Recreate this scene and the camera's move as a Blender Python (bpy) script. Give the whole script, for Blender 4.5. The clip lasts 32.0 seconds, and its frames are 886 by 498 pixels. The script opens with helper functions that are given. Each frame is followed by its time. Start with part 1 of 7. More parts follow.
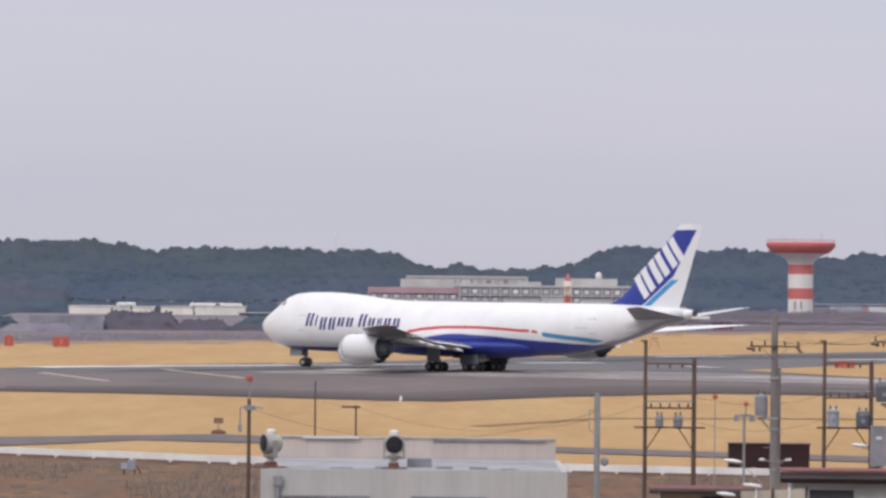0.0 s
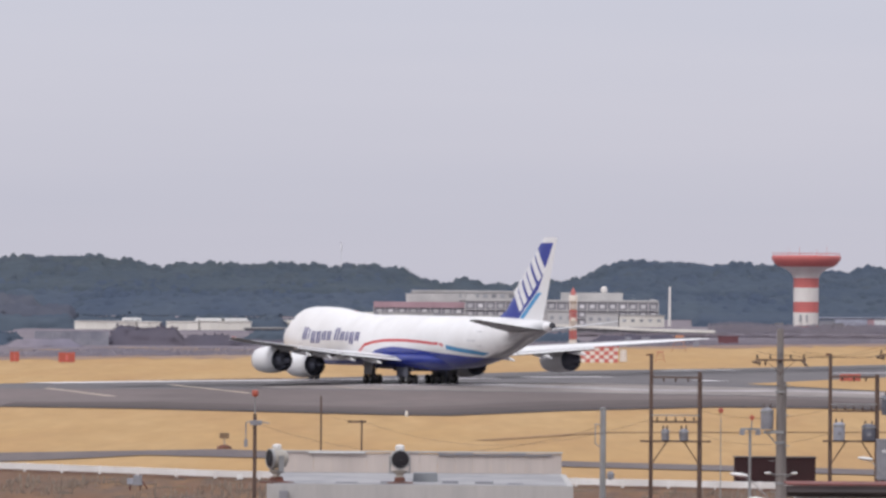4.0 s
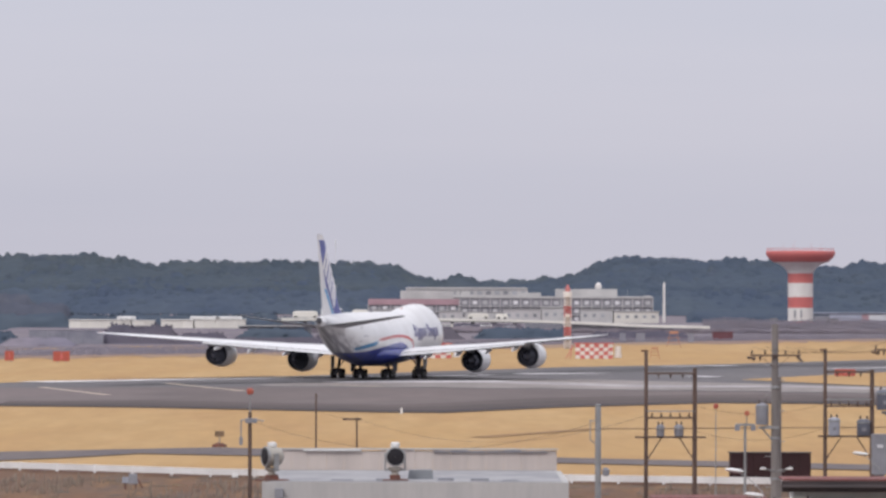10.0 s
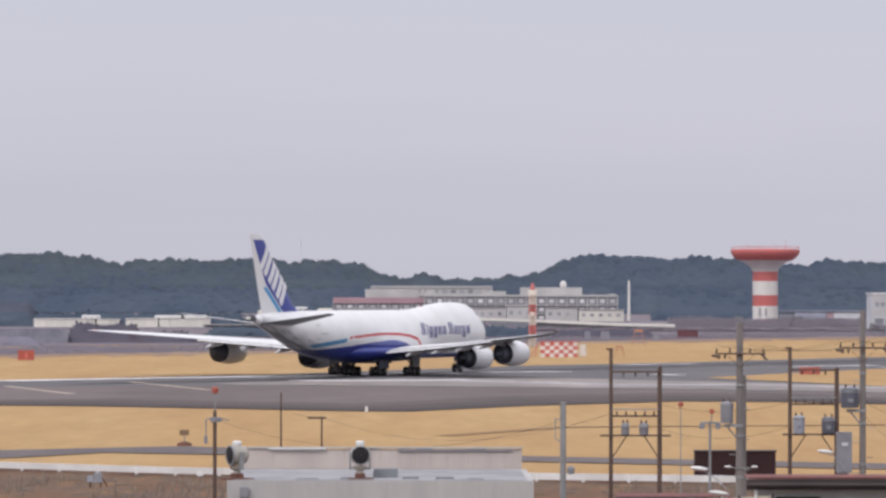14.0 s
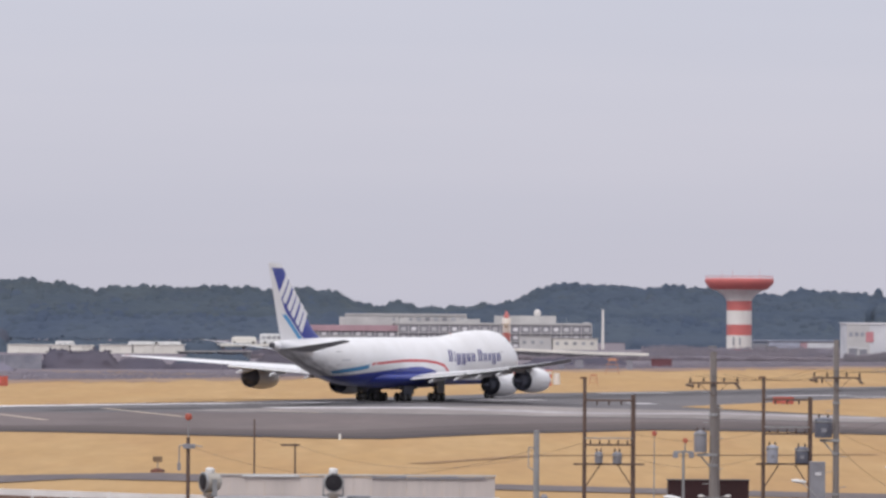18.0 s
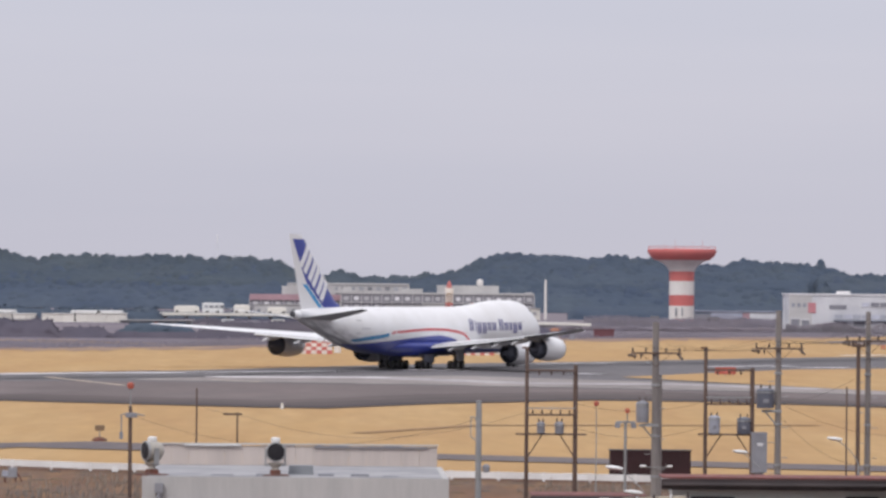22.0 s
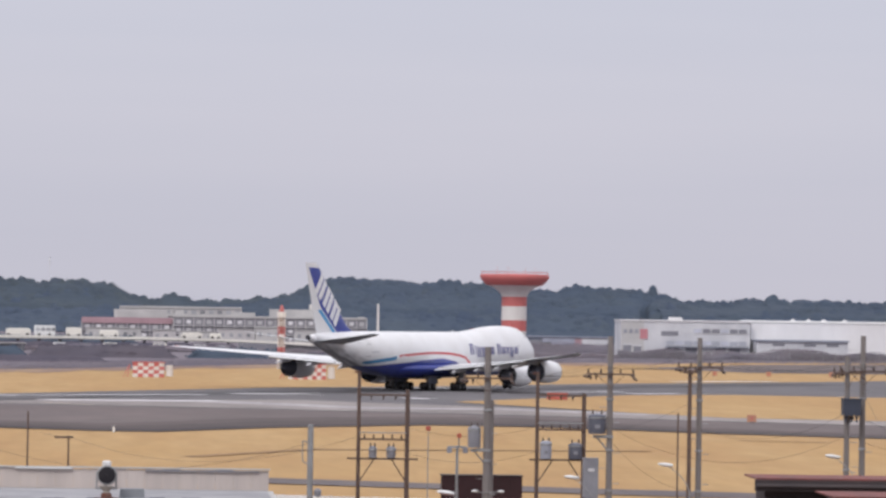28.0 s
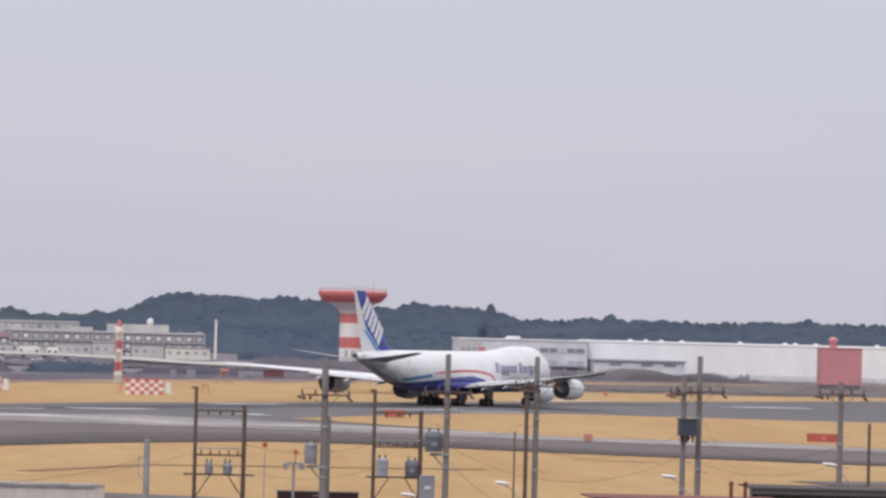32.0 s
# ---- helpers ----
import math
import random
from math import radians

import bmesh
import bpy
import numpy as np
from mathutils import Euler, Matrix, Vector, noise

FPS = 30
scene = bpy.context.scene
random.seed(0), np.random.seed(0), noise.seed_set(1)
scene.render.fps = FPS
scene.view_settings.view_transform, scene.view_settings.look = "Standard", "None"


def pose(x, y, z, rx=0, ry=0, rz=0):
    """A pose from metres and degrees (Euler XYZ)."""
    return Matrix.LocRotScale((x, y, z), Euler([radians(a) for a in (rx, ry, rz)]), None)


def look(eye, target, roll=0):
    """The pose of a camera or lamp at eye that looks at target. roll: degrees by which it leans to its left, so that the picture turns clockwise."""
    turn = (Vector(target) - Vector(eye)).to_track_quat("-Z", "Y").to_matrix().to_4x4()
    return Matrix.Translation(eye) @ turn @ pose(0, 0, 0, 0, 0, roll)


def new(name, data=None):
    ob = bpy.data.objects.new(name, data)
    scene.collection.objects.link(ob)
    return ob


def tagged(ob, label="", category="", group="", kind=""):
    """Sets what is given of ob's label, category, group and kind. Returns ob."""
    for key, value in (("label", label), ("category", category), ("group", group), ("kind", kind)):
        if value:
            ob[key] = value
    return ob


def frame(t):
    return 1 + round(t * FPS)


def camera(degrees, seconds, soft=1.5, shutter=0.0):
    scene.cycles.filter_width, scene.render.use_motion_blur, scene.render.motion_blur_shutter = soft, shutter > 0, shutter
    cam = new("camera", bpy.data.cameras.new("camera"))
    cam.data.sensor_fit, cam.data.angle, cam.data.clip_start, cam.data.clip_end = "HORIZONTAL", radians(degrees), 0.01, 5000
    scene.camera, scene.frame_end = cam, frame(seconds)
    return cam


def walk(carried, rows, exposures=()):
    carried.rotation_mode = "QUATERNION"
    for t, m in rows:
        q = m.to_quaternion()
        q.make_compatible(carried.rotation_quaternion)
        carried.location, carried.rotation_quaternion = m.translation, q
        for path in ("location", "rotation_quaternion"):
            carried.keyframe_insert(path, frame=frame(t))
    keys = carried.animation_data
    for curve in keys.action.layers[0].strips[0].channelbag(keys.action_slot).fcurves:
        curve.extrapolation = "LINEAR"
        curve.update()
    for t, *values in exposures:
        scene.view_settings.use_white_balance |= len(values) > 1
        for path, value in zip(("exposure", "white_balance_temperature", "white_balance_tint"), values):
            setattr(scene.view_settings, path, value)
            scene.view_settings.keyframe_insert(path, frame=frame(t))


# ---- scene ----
# Airfield seen from a balcony 12.45 m above the ground. y runs away from the camera, x to its right.
EYE = (0.0, 0.0, 12.45)
cam = camera(9.957, 32.0, soft=2.8)
PATH = [
    (0, 90.2967, -0.5689, -0.0720),
    (0.5, 90.2447, -0.8046, -0.1513),
    (1, 90.2304, -0.7958, -0.2010),
    (1.5, 90.3031, -0.6817, -0.1361),
    (2, 90.3339, -0.7166, -0.1319),
    (2.5, 90.3793, -0.6406, -0.1850),
    (3, 90.4264, -0.4872, -0.1498),
    (3.5, 90.4608, -0.4343, -0.0561),
    (5.5, 90.4457, -0.3741, 0.0216),
    (6, 90.4426, -0.3702, 0.0014),
    (6.5, 90.4479, -0.4204, 0.0334),
    (7, 90.4418, -0.3227, 0.0530),
    (7.5, 90.4213, -0.1835, 0.0809),
    (8, 90.3482, -0.1091, 0.0795),
    (8.5, 90.2692, 0.0867, 0.0330),
    (9, 90.2408, -0.1269, -0.0005),
    (9.5, 90.3963, -0.1122, -0.0378),
    (10, 90.4262, -0.1229, -0.0741),
    (10.5, 90.4036, -0.1443, -0.1364),
    (11, 90.3386, -0.0617, -0.2361),
    (11.5, 90.2976, -0.0811, -0.3162),
    (12, 90.2838, -0.0284, -0.3515),
    (12.5, 90.2852, -0.0328, -0.3782),
    (13, 90.3252, -0.0535, -0.3912),
    (13.5, 90.3670, -0.1650, -0.4379),
    (14, 90.4104, -0.0649, -0.4704),
    (14.5, 90.4321, -0.1683, -0.5297),
    (16.5, 90.5579, -0.4012, -0.7637),
    (17, 90.6135, -0.3397, -0.7778),
    (17.5, 90.6714, -0.3220, -0.7836),
    (18, 90.7250, -0.3515, -0.7620),
    (18.5, 90.7874, -0.2864, -0.7368),
    (19, 90.7752, -0.3110, -0.7360),
    (19.5, 90.7469, -0.3258, -0.7643),
    (20, 90.7325, -0.2580, -0.7861),
    (20.5, 90.7182, -0.2888, -0.8343),
    (21, 90.6903, -0.3953, -0.8986),
    (21.5, 90.5807, -0.5096, -1.1504),
    (22, 90.3881, -0.5249, -1.4075),
    (22.5, 90.2771, -0.4836, -1.6497),
    (23, 90.4223, -0.5688, -1.8622),
    (23.5, 90.4989, -0.6084, -2.0581),
    (24, 90.5358, -0.6149, -2.2313),
    (24.5, 90.5849, -0.7720, -2.3830),
    (25, 90.6288, -0.7019, -2.5239),
    (25.5, 90.6587, -0.7697, -2.6871),
    (27.5, 90.7155, -0.7305, -3.1851),
    (28, 90.6858, -0.8549, -3.2936),
    (28.5, 90.6284, -0.9351, -3.4114),
    (29, 90.6214, -0.9536, -3.6057),
    (29.5, 90.6813, -0.9963, -3.7992),
    (30, 90.7330, -1.0870, -4.0142),
    (30.5, 90.9187, -1.1359, -4.2800),
    (31, 90.9406, -1.2393, -4.5447),
    (31.5, 90.9580, -1.3891, -4.8277),
    (32, 90.9144, -1.4378, -5.1195),
]
walk(cam, [(t, pose(*EYE, rx, ry, rz)) for t, rx, ry, rz in PATH], [(0, 0.0, 6420, 12.0), (32, 0.0, 6420, 12.0)])

# ---------------------------------------------------------------- world, sun
world = bpy.data.worlds.new("overcast_sky")
scene.world = world
world.use_nodes = True
wn, wl = world.node_tree.nodes, world.node_tree.links
wn.clear()
SUN_EL, SUN_AZ = radians(39), radians(205)      # azimuth clockwise from +y: behind the camera to the left
w_out = wn.new("ShaderNodeOutputWorld")
w_bg = wn.new("ShaderNodeBackground")
w_sky = wn.new("ShaderNodeTexSky")
w_sky.sky_type, w_sky.sun_disc = "NISHITA", False
w_sky.sun_elevation, w_sky.sun_rotation = SUN_EL, SUN_AZ
w_tc = wn.new("ShaderNodeTexCoord")
w_sep = wn.new("ShaderNodeSeparateXYZ")
w_map = wn.new("ShaderNodeMapping")
w_map.inputs["Scale"].default_value = (2.0, 2.0, 26.0)
w_noise = wn.new("ShaderNodeTexNoise")
w_noise.inputs["Scale"].default_value, w_noise.inputs["Detail"].default_value = 1.4, 4.0
w_ramp = wn.new("ShaderNodeValToRGB")           # cloud deck: dull at the horizon, bright overhead
w_ramp.color_ramp.elements[0].position, w_ramp.color_ramp.elements[0].color = 0.0, (0.548, 0.542, 0.62, 1)
w_ramp.color_ramp.elements[1].position, w_ramp.color_ramp.elements[1].color = 1.0, (1.42, 1.42, 1.48, 1)
for p, c in ((0.035, (0.583, 0.582, 0.66)), (0.09, (0.636, 0.646, 0.73)), (0.3, (0.84, 0.84, 0.9))):
    e = w_ramp.color_ramp.elements.new(p)
    e.color = (*c, 1)
w_cl = wn.new("ShaderNodeValToRGB")             # faint brighter and greyer streaks in the cloud
w_cl.color_ramp.elements[0].position, w_cl.color_ramp.elements[0].color = 0.3, (0.965, 0.975, 0.985, 1)
w_cl.color_ramp.elements[1].position, w_cl.color_ramp.elements[1].color = 0.75, (1.06, 1.045, 1.03, 1)
w_mul = wn.new("ShaderNodeMix")
w_mul.data_type, w_mul.blend_type = "RGBA", "MULTIPLY"
w_mul.inputs[0].default_value = 1.0
w_scale = wn.new("ShaderNodeVectorMath")
w_scale.operation = "SCALE"
w_scale.inputs["Scale"].default_value = 0.09
w_mix = wn.new("ShaderNodeMix")
w_mix.data_type = "RGBA"
w_mix.inputs[0].default_value = 0.95            # cloud cover
wl.new(w_tc.outputs["Generated"], w_sep.inputs[0])
wl.new(w_tc.outputs["Generated"], w_map.inputs[0])
wl.new(w_map.outputs[0], w_noise.inputs["Vector"])
wl.new(w_sep.outputs["Z"], w_ramp.inputs[0])
wl.new(w_noise.outputs[0], w_cl.inputs[0])
wl.new(w_ramp.outputs[0], w_mul.inputs[6])
wl.new(w_cl.outputs[0], w_mul.inputs[7])
wl.new(w_sky.outputs[0], w_scale.inputs[0])
wl.new(w_scale.outputs[0], w_mix.inputs[6])
wl.new(w_mul.outputs[2], w_mix.inputs[7])
wl.new(w_mix.outputs[2], w_bg.inputs["Color"])
w_bg.inputs["Strength"].default_value = 1.0
wl.new(w_bg.outputs[0], w_out.inputs[0])

sun_data = bpy.data.lights.new("sun", "SUN")
sun_data.energy, sun_data.angle, sun_data.color = 1.2, radians(16), (1.0, 0.96, 0.9)
sun = new("sun", sun_data)
sun.matrix_world = look((60 * math.sin(SUN_AZ), 60 * math.cos(SUN_AZ), 80), (0, 0, 80 - 60 * math.tan(SUN_EL)))


# ---------------------------------------------------------------- materials
def principled(name):
    m = bpy.data.materials.new(name)
    m.use_nodes = True
    return m, m.node_tree.nodes, m.node_tree.links, m.node_tree.nodes["Principled BSDF"]


def noise_node(n, l, vec, scale, detail=4.0, rough=0.55):
    t = n.new("ShaderNodeTexNoise")
    t.inputs["Scale"].default_value, t.inputs["Detail"].default_value = scale, detail
    t.inputs["Roughness"].default_value = rough
    l.new(vec, t.inputs["Vector"])
    return t.outputs[0]


def mix_col(n, l, fac, a, b, mode="MIX"):
    x = n.new("ShaderNodeMix")
    x.data_type, x.blend_type = "RGBA", mode
    for sock, val in ((0, fac), (6, a), (7, b)):
        if isinstance(val, (int, float)):
            x.inputs[sock].default_value = val
        elif isinstance(val, tuple):
            x.inputs[sock].default_value = (*val[:3], 1)
        else:
            l.new(val, x.inputs[sock])
    return x.outputs[2]


def math_node(n, l, op, a, b=None, clamp=False):
    x = n.new("ShaderNodeMath")
    x.operation, x.use_clamp = op, clamp
    for i, val in enumerate((a, b)):
        if val is None:
            continue
        if isinstance(val, (int, float)):
            x.inputs[i].default_value = val
        else:
            l.new(val, x.inputs[i])
    return x.outputs[0]


def remap(n, l, val, lo, hi):
    r = n.new("ShaderNodeMapRange")
    r.inputs[1].default_value, r.inputs[2].default_value = lo, hi
    l.new(val, r.inputs[0])
    return r.outputs[0]


def surface(name, col, col2=None, rough=0.6, metal=0.0, big=0.3, fine=6.0, var=0.25, bump=0.0, stretch=(1, 1, 1), piece=0.0):
    """Two-scale worn surface: patches of col and col2, fine grain, roughness variation. Sizes are per metre."""
    m, n, l, b = principled(name)
    tc = n.new("ShaderNodeTexCoord")
    mp = n.new("ShaderNodeMapping")
    mp.inputs["Scale"].default_value = stretch
    l.new(tc.outputs["Object"], mp.inputs[0])
    v = mp.outputs[0]
    col2 = col2 or tuple(c * (1 - var) for c in col)
    patch = remap(n, l, noise_node(n, l, v, big, 5.0), 0.36, 0.64)
    grain = noise_node(n, l, v, fine, 3.0)
    c = mix_col(n, l, patch, col, col2)
    g = mix_col(n, l, grain, tuple([1 - var * 0.7] * 3), tuple([1 + var * 0.7] * 3))
    c = mix_col(n, l, 1.0, c, g, "MULTIPLY")
    if piece:
        oi = n.new("ShaderNodeObjectInfo")
        p = mix_col(n, l, oi.outputs["Random"], tuple([1 - piece] * 3), tuple([1 + piece] * 3))
        c = mix_col(n, l, 1.0, c, p, "MULTIPLY")
    l.new(c, b.inputs["Base Color"])
    r = math_node(n, l, "MULTIPLY_ADD", grain, 0.2)
    r.node.inputs[2].default_value = rough - 0.1
    l.new(r, b.inputs["Roughness"])
    b.inputs["Metallic"].default_value = metal
    if bump:
        bn = n.new("ShaderNodeBump")
        bn.inputs["Strength"].default_value, bn.inputs["Distance"].default_value = min(1.0, bump), 0.05
        l.new(grain, bn.inputs["Height"])
        l.new(bn.outputs[0], b.inputs["Normal"])
    return m


def island_surface(name, cols, rough=0.75, keep=0.25):
    """Foliage: each clump takes its own tone."""
    m, n, l, b = principled(name)
    geo = n.new("ShaderNodeNewGeometry")
    ramp = n.new("ShaderNodeValToRGB")
    els = ramp.color_ramp.elements
    els[0].position, els[0].color = 0.0, (*cols[0], 1)
    els[1].position, els[1].color = 1.0, (*cols[-1], 1)
    for i, c in enumerate(cols[1:-1], 1):
        els.new(i / (len(cols) - 1)).color = (*c, 1)
    l.new(geo.outputs["Random Per Island"], ramp.inputs[0])
    tc = n.new("ShaderNodeTexCoord")
    t = remap(n, l, noise_node(n, l, tc.outputs["Object"], 0.03, 3.0), 0.35, 0.65)
    c = mix_col(n, l, t, (0.88, 0.92, 0.97), (1.1, 1.08, 1.02))
    t2 = remap(n, l, noise_node(n, l, tc.outputs["Object"], 0.22, 4.0), 0.3, 0.7)
    c = mix_col(n, l, 1.0, c, mix_col(n, l, t2, (0.88, 0.89, 0.9), (1.12, 1.11, 1.09)), "MULTIPLY")
    l.new(mix_col(n, l, 1.0, ramp.outputs[0], c, "MULTIPLY"), b.inputs["Base Color"])
    b.inputs["Roughness"].default_value = rough
    b.inputs["Specular IOR Level"].default_value = 0.3
    b.inputs["Sheen Weight"].default_value, b.inputs["Sheen Roughness"].default_value = 0.06, 0.5
    # leaves inside a clump face many ways: lean normals towards the camera side and up, evening out the shading
    va, vn = n.new("ShaderNodeVectorMath"), n.new("ShaderNodeVectorMath")
    va.operation, vn.operation = "MULTIPLY_ADD", "NORMALIZE"
    l.new(geo.outputs["Normal"], va.inputs[0])
    va.inputs[1].default_value, va.inputs[2].default_value = (keep, keep, keep), (0.05, -0.5, 0.45)
    l.new(va.outputs[0], vn.inputs[0])
    l.new(vn.outputs[0], b.inputs["Normal"])
    return m


def terrain(name, cols, rough=0.95, wide=0.1, deep=0.0125, fine=6.0, grain=0.12, blend=(0.3, 0.5, 0.7)):
    """Open ground of four mingled tones; patches run long in y, as mown, driven and drained ground does."""
    m, n, l, b = principled(name)
    tc = n.new("ShaderNodeTexCoord")

    def layer(k, detail, shift):
        mp = n.new("ShaderNodeMapping")
        mp.inputs["Scale"].default_value = (wide * k, deep * k, 1)
        mp.inputs["Location"].default_value = (shift, shift * 1.7, shift)
        l.new(tc.outputs["Object"], mp.inputs[0])
        return noise_node(n, l, mp.outputs[0], 1.0, detail, 0.6)
    one = remap(n, l, layer(1.0, 5.0, 0.0), blend[0], blend[2])
    two = remap(n, l, layer(2.6, 5.0, 7.3), blend[0], blend[2])
    pick = remap(n, l, layer(0.55, 4.0, 3.1), 0.42, 0.58)
    c = mix_col(n, l, pick, mix_col(n, l, one, cols[0], cols[1]), mix_col(n, l, two, cols[2], cols[3]))
    g = mix_col(n, l, layer(fine / wide * 0.1, 3.0, 1.9), tuple([1 - grain] * 3), tuple([1 + grain] * 3))
    g2 = mix_col(n, l, layer(5.5, 4.0, 5.5), tuple([1 - grain * 0.8] * 3), tuple([1 + grain * 0.8] * 3))
    c = mix_col(n, l, 1.0, mix_col(n, l, 1.0, c, g, "MULTIPLY"), g2, "MULTIPLY")
    l.new(c, b.inputs["Base Color"])
    b.inputs["Roughness"].default_value = rough
    b.inputs["Specular IOR Level"].default_value = 0.2
    return m


M_GRASS = terrain("dry_lawn", [(0.418, 0.267, 0.117), (0.368, 0.223, 0.103), (0.383, 0.243, 0.108), (0.442, 0.293, 0.142)])
M_FIELD = terrain("fallow_soil", [(0.175, 0.088, 0.046), (0.122, 0.08, 0.06), (0.215, 0.122, 0.062), (0.1, 0.072, 0.064)], wide=0.28, deep=0.045, grain=0.25)
M_DITCH = terrain("damp_ditch_grass", [(0.27, 0.16, 0.085), (0.18, 0.112, 0.07), (0.32, 0.2, 0.1), (0.22, 0.135, 0.078)], wide=0.3, deep=0.06, grain=0.2)
M_VERGE = terrain("bare_brown_verge", [(0.12, 0.058, 0.034), (0.09, 0.05, 0.036), (0.16, 0.09, 0.05), (0.1, 0.06, 0.045)], wide=0.5, deep=0.1, grain=0.25)
M_STUBBLE = terrain("brown_stubble", [(0.27, 0.178, 0.135), (0.2, 0.145, 0.135), (0.35, 0.24, 0.15), (0.24, 0.168, 0.145)], wide=0.06, deep=0.01)
# mauve cast is distance haze painted into the far ground's colour
M_FARLAND = terrain("hazed_scrub_ground", [(0.185, 0.158, 0.182), (0.15, 0.132, 0.16), (0.205, 0.178, 0.192), (0.165, 0.144, 0.172)], wide=0.03, deep=0.006)
M_ASPHALT = terrain("runway_asphalt", [(0.098, 0.094, 0.106), (0.13, 0.119, 0.122), (0.112, 0.105, 0.113), (0.146, 0.134, 0.138)], 0.78, wide=0.05, deep=0.012, grain=0.16)
M_TAXI = terrain("taxiway_asphalt", [(0.145, 0.115, 0.111), (0.112, 0.091, 0.09), (0.162, 0.129, 0.124), (0.125, 0.102, 0.101)], 0.8, wide=0.05, deep=0.014, grain=0.16)
M_TAXI2 = terrain("pinkish_grey_asphalt", [(0.165, 0.132, 0.13), (0.13, 0.107, 0.108), (0.18, 0.146, 0.142), (0.145, 0.118, 0.118)], 0.8, wide=0.05, deep=0.014, grain=0.16)
M_CONC = terrain("pale_concrete", [(0.34, 0.302, 0.29), (0.215, 0.19, 0.184), (0.28, 0.247, 0.237), (0.18, 0.159, 0.156)], 0.78, wide=0.06, deep=0.02, grain=0.16)
M_CONC2 = terrain("scuffed_white_concrete", [(0.4, 0.375, 0.38), (0.27, 0.25, 0.255), (0.46, 0.43, 0.43), (0.22, 0.2, 0.205)], 0.75, wide=0.12, deep=0.03, grain=0.18)
M_ROAD = terrain("service_road_asphalt", [(0.142, 0.118, 0.118), (0.11, 0.094, 0.1), (0.16, 0.135, 0.13), (0.125, 0.105, 0.108)], 0.85, wide=0.2, deep=0.04, grain=0.14)
M_EDGELINE = terrain("white_edge_paint", [(0.78, 0.75, 0.77), (0.62, 0.59, 0.61), (0.72, 0.69, 0.71), (0.5, 0.47, 0.48)], 0.6, wide=0.16, deep=0.1, grain=0.12)
M_LENS = surface("sooty_dark_lens_glass", (0.022, 0.021, 0.026), (0.03, 0.028, 0.032), 0.5, big=4, fine=20, var=0.2)
M_LENS.node_tree.nodes["Principled BSDF"].inputs["Specular IOR Level"].default_value = 0.15
M_YLINE = surface("worn_yellow_paint", (0.46, 0.36, 0.27), (0.32, 0.26, 0.21), 0.6, big=0.1, fine=1.2, var=0.25)
M_RUBBER = surface("rubber_marks", (0.07, 0.07, 0.073), None, 0.8, big=0.05, fine=0.5, var=0.2)
# blue and mauve casts of the far foliage are haze put into base colour
M_FOREST = island_surface("hazed_evergreens", [(0.053, 0.071, 0.096), (0.056, 0.074, 0.098), (0.061, 0.077, 0.094), (0.054, 0.07, 0.1)], keep=0.2)
M_MIXED = island_surface("hazed_mixed_evergreens", [(0.05, 0.07, 0.106), (0.053, 0.073, 0.108), (0.057, 0.075, 0.103), (0.051, 0.069, 0.109)], keep=0.2)
M_HAZECONIFER = island_surface("hazed_conifers", [(0.051, 0.071, 0.112), (0.054, 0.074, 0.113), (0.057, 0.077, 0.109), (0.052, 0.072, 0.115)], keep=0.2)
M_SCRUB = island_surface("hazed_winter_scrub", [(0.225, 0.2, 0.246), (0.232, 0.206, 0.245), (0.216, 0.194, 0.24), (0.242, 0.212, 0.243)], keep=0.05)
M_BARE = island_surface("hazed_bare_twigs", [(0.068, 0.077, 0.112), (0.074, 0.08, 0.113), (0.071, 0.078, 0.11), (0.079, 0.083, 0.113)], keep=0.15)
M_STALK = island_surface("dead_stalks", [(0.17, 0.13, 0.108), (0.21, 0.165, 0.135), (0.14, 0.105, 0.09), (0.25, 0.2, 0.16)], keep=0.1)
M_HEDGE = island_surface("bare_hedge_twigs", [(0.175, 0.15, 0.185), (0.19, 0.162, 0.19), (0.18, 0.155, 0.19), (0.2, 0.17, 0.19)], keep=0.05)
M_BRUSH = island_surface("dark_thicket_twigs", [(0.088, 0.077, 0.105), (0.095, 0.083, 0.108), (0.09, 0.08, 0.11), (0.1, 0.086, 0.106)], keep=0.05)
M_WEED = island_surface("dead_weeds", [(0.14, 0.1, 0.075), (0.17, 0.12, 0.08), (0.11, 0.095, 0.09)])
M_WHITE = surface("aircraft_white_paint", (0.76, 0.76, 0.775), (0.72, 0.72, 0.735), 0.34, big=0.12, fine=1.2, var=0.05)
M_WING = surface("wing_grey_paint", (0.62, 0.63, 0.65), (0.55, 0.56, 0.585), 0.36, big=0.2, fine=1.5, var=0.08, stretch=(1, 0.25, 1))
M_UNDER = surface("dark_grey_underside_paint", (0.27, 0.275, 0.295), (0.21, 0.215, 0.235), 0.5, big=0.3, fine=2, var=0.15)
# underside shade of wings and tailplane is put into this darker grey
M_WINGLOW = surface("shaded_wing_underside", (0.2, 0.2, 0.215), (0.16, 0.16, 0.175), 0.45, big=0.3, fine=2, var=0.12)
M_METAL = surface("bare_leading_edge_metal", (0.62, 0.62, 0.64), None, 0.28, 0.85, big=0.5, fine=4, var=0.1)
M_DARKMETAL = surface("burnt_exhaust_metal", (0.15, 0.158, 0.2), (0.12, 0.128, 0.165), 0.7, 0.1, big=0.8, fine=5, var=0.3)
M_STRUT = surface("landing_gear_steel", (0.13, 0.12, 0.13), (0.085, 0.08, 0.09), 0.55, 0.2, big=1, fine=6, var=0.2)
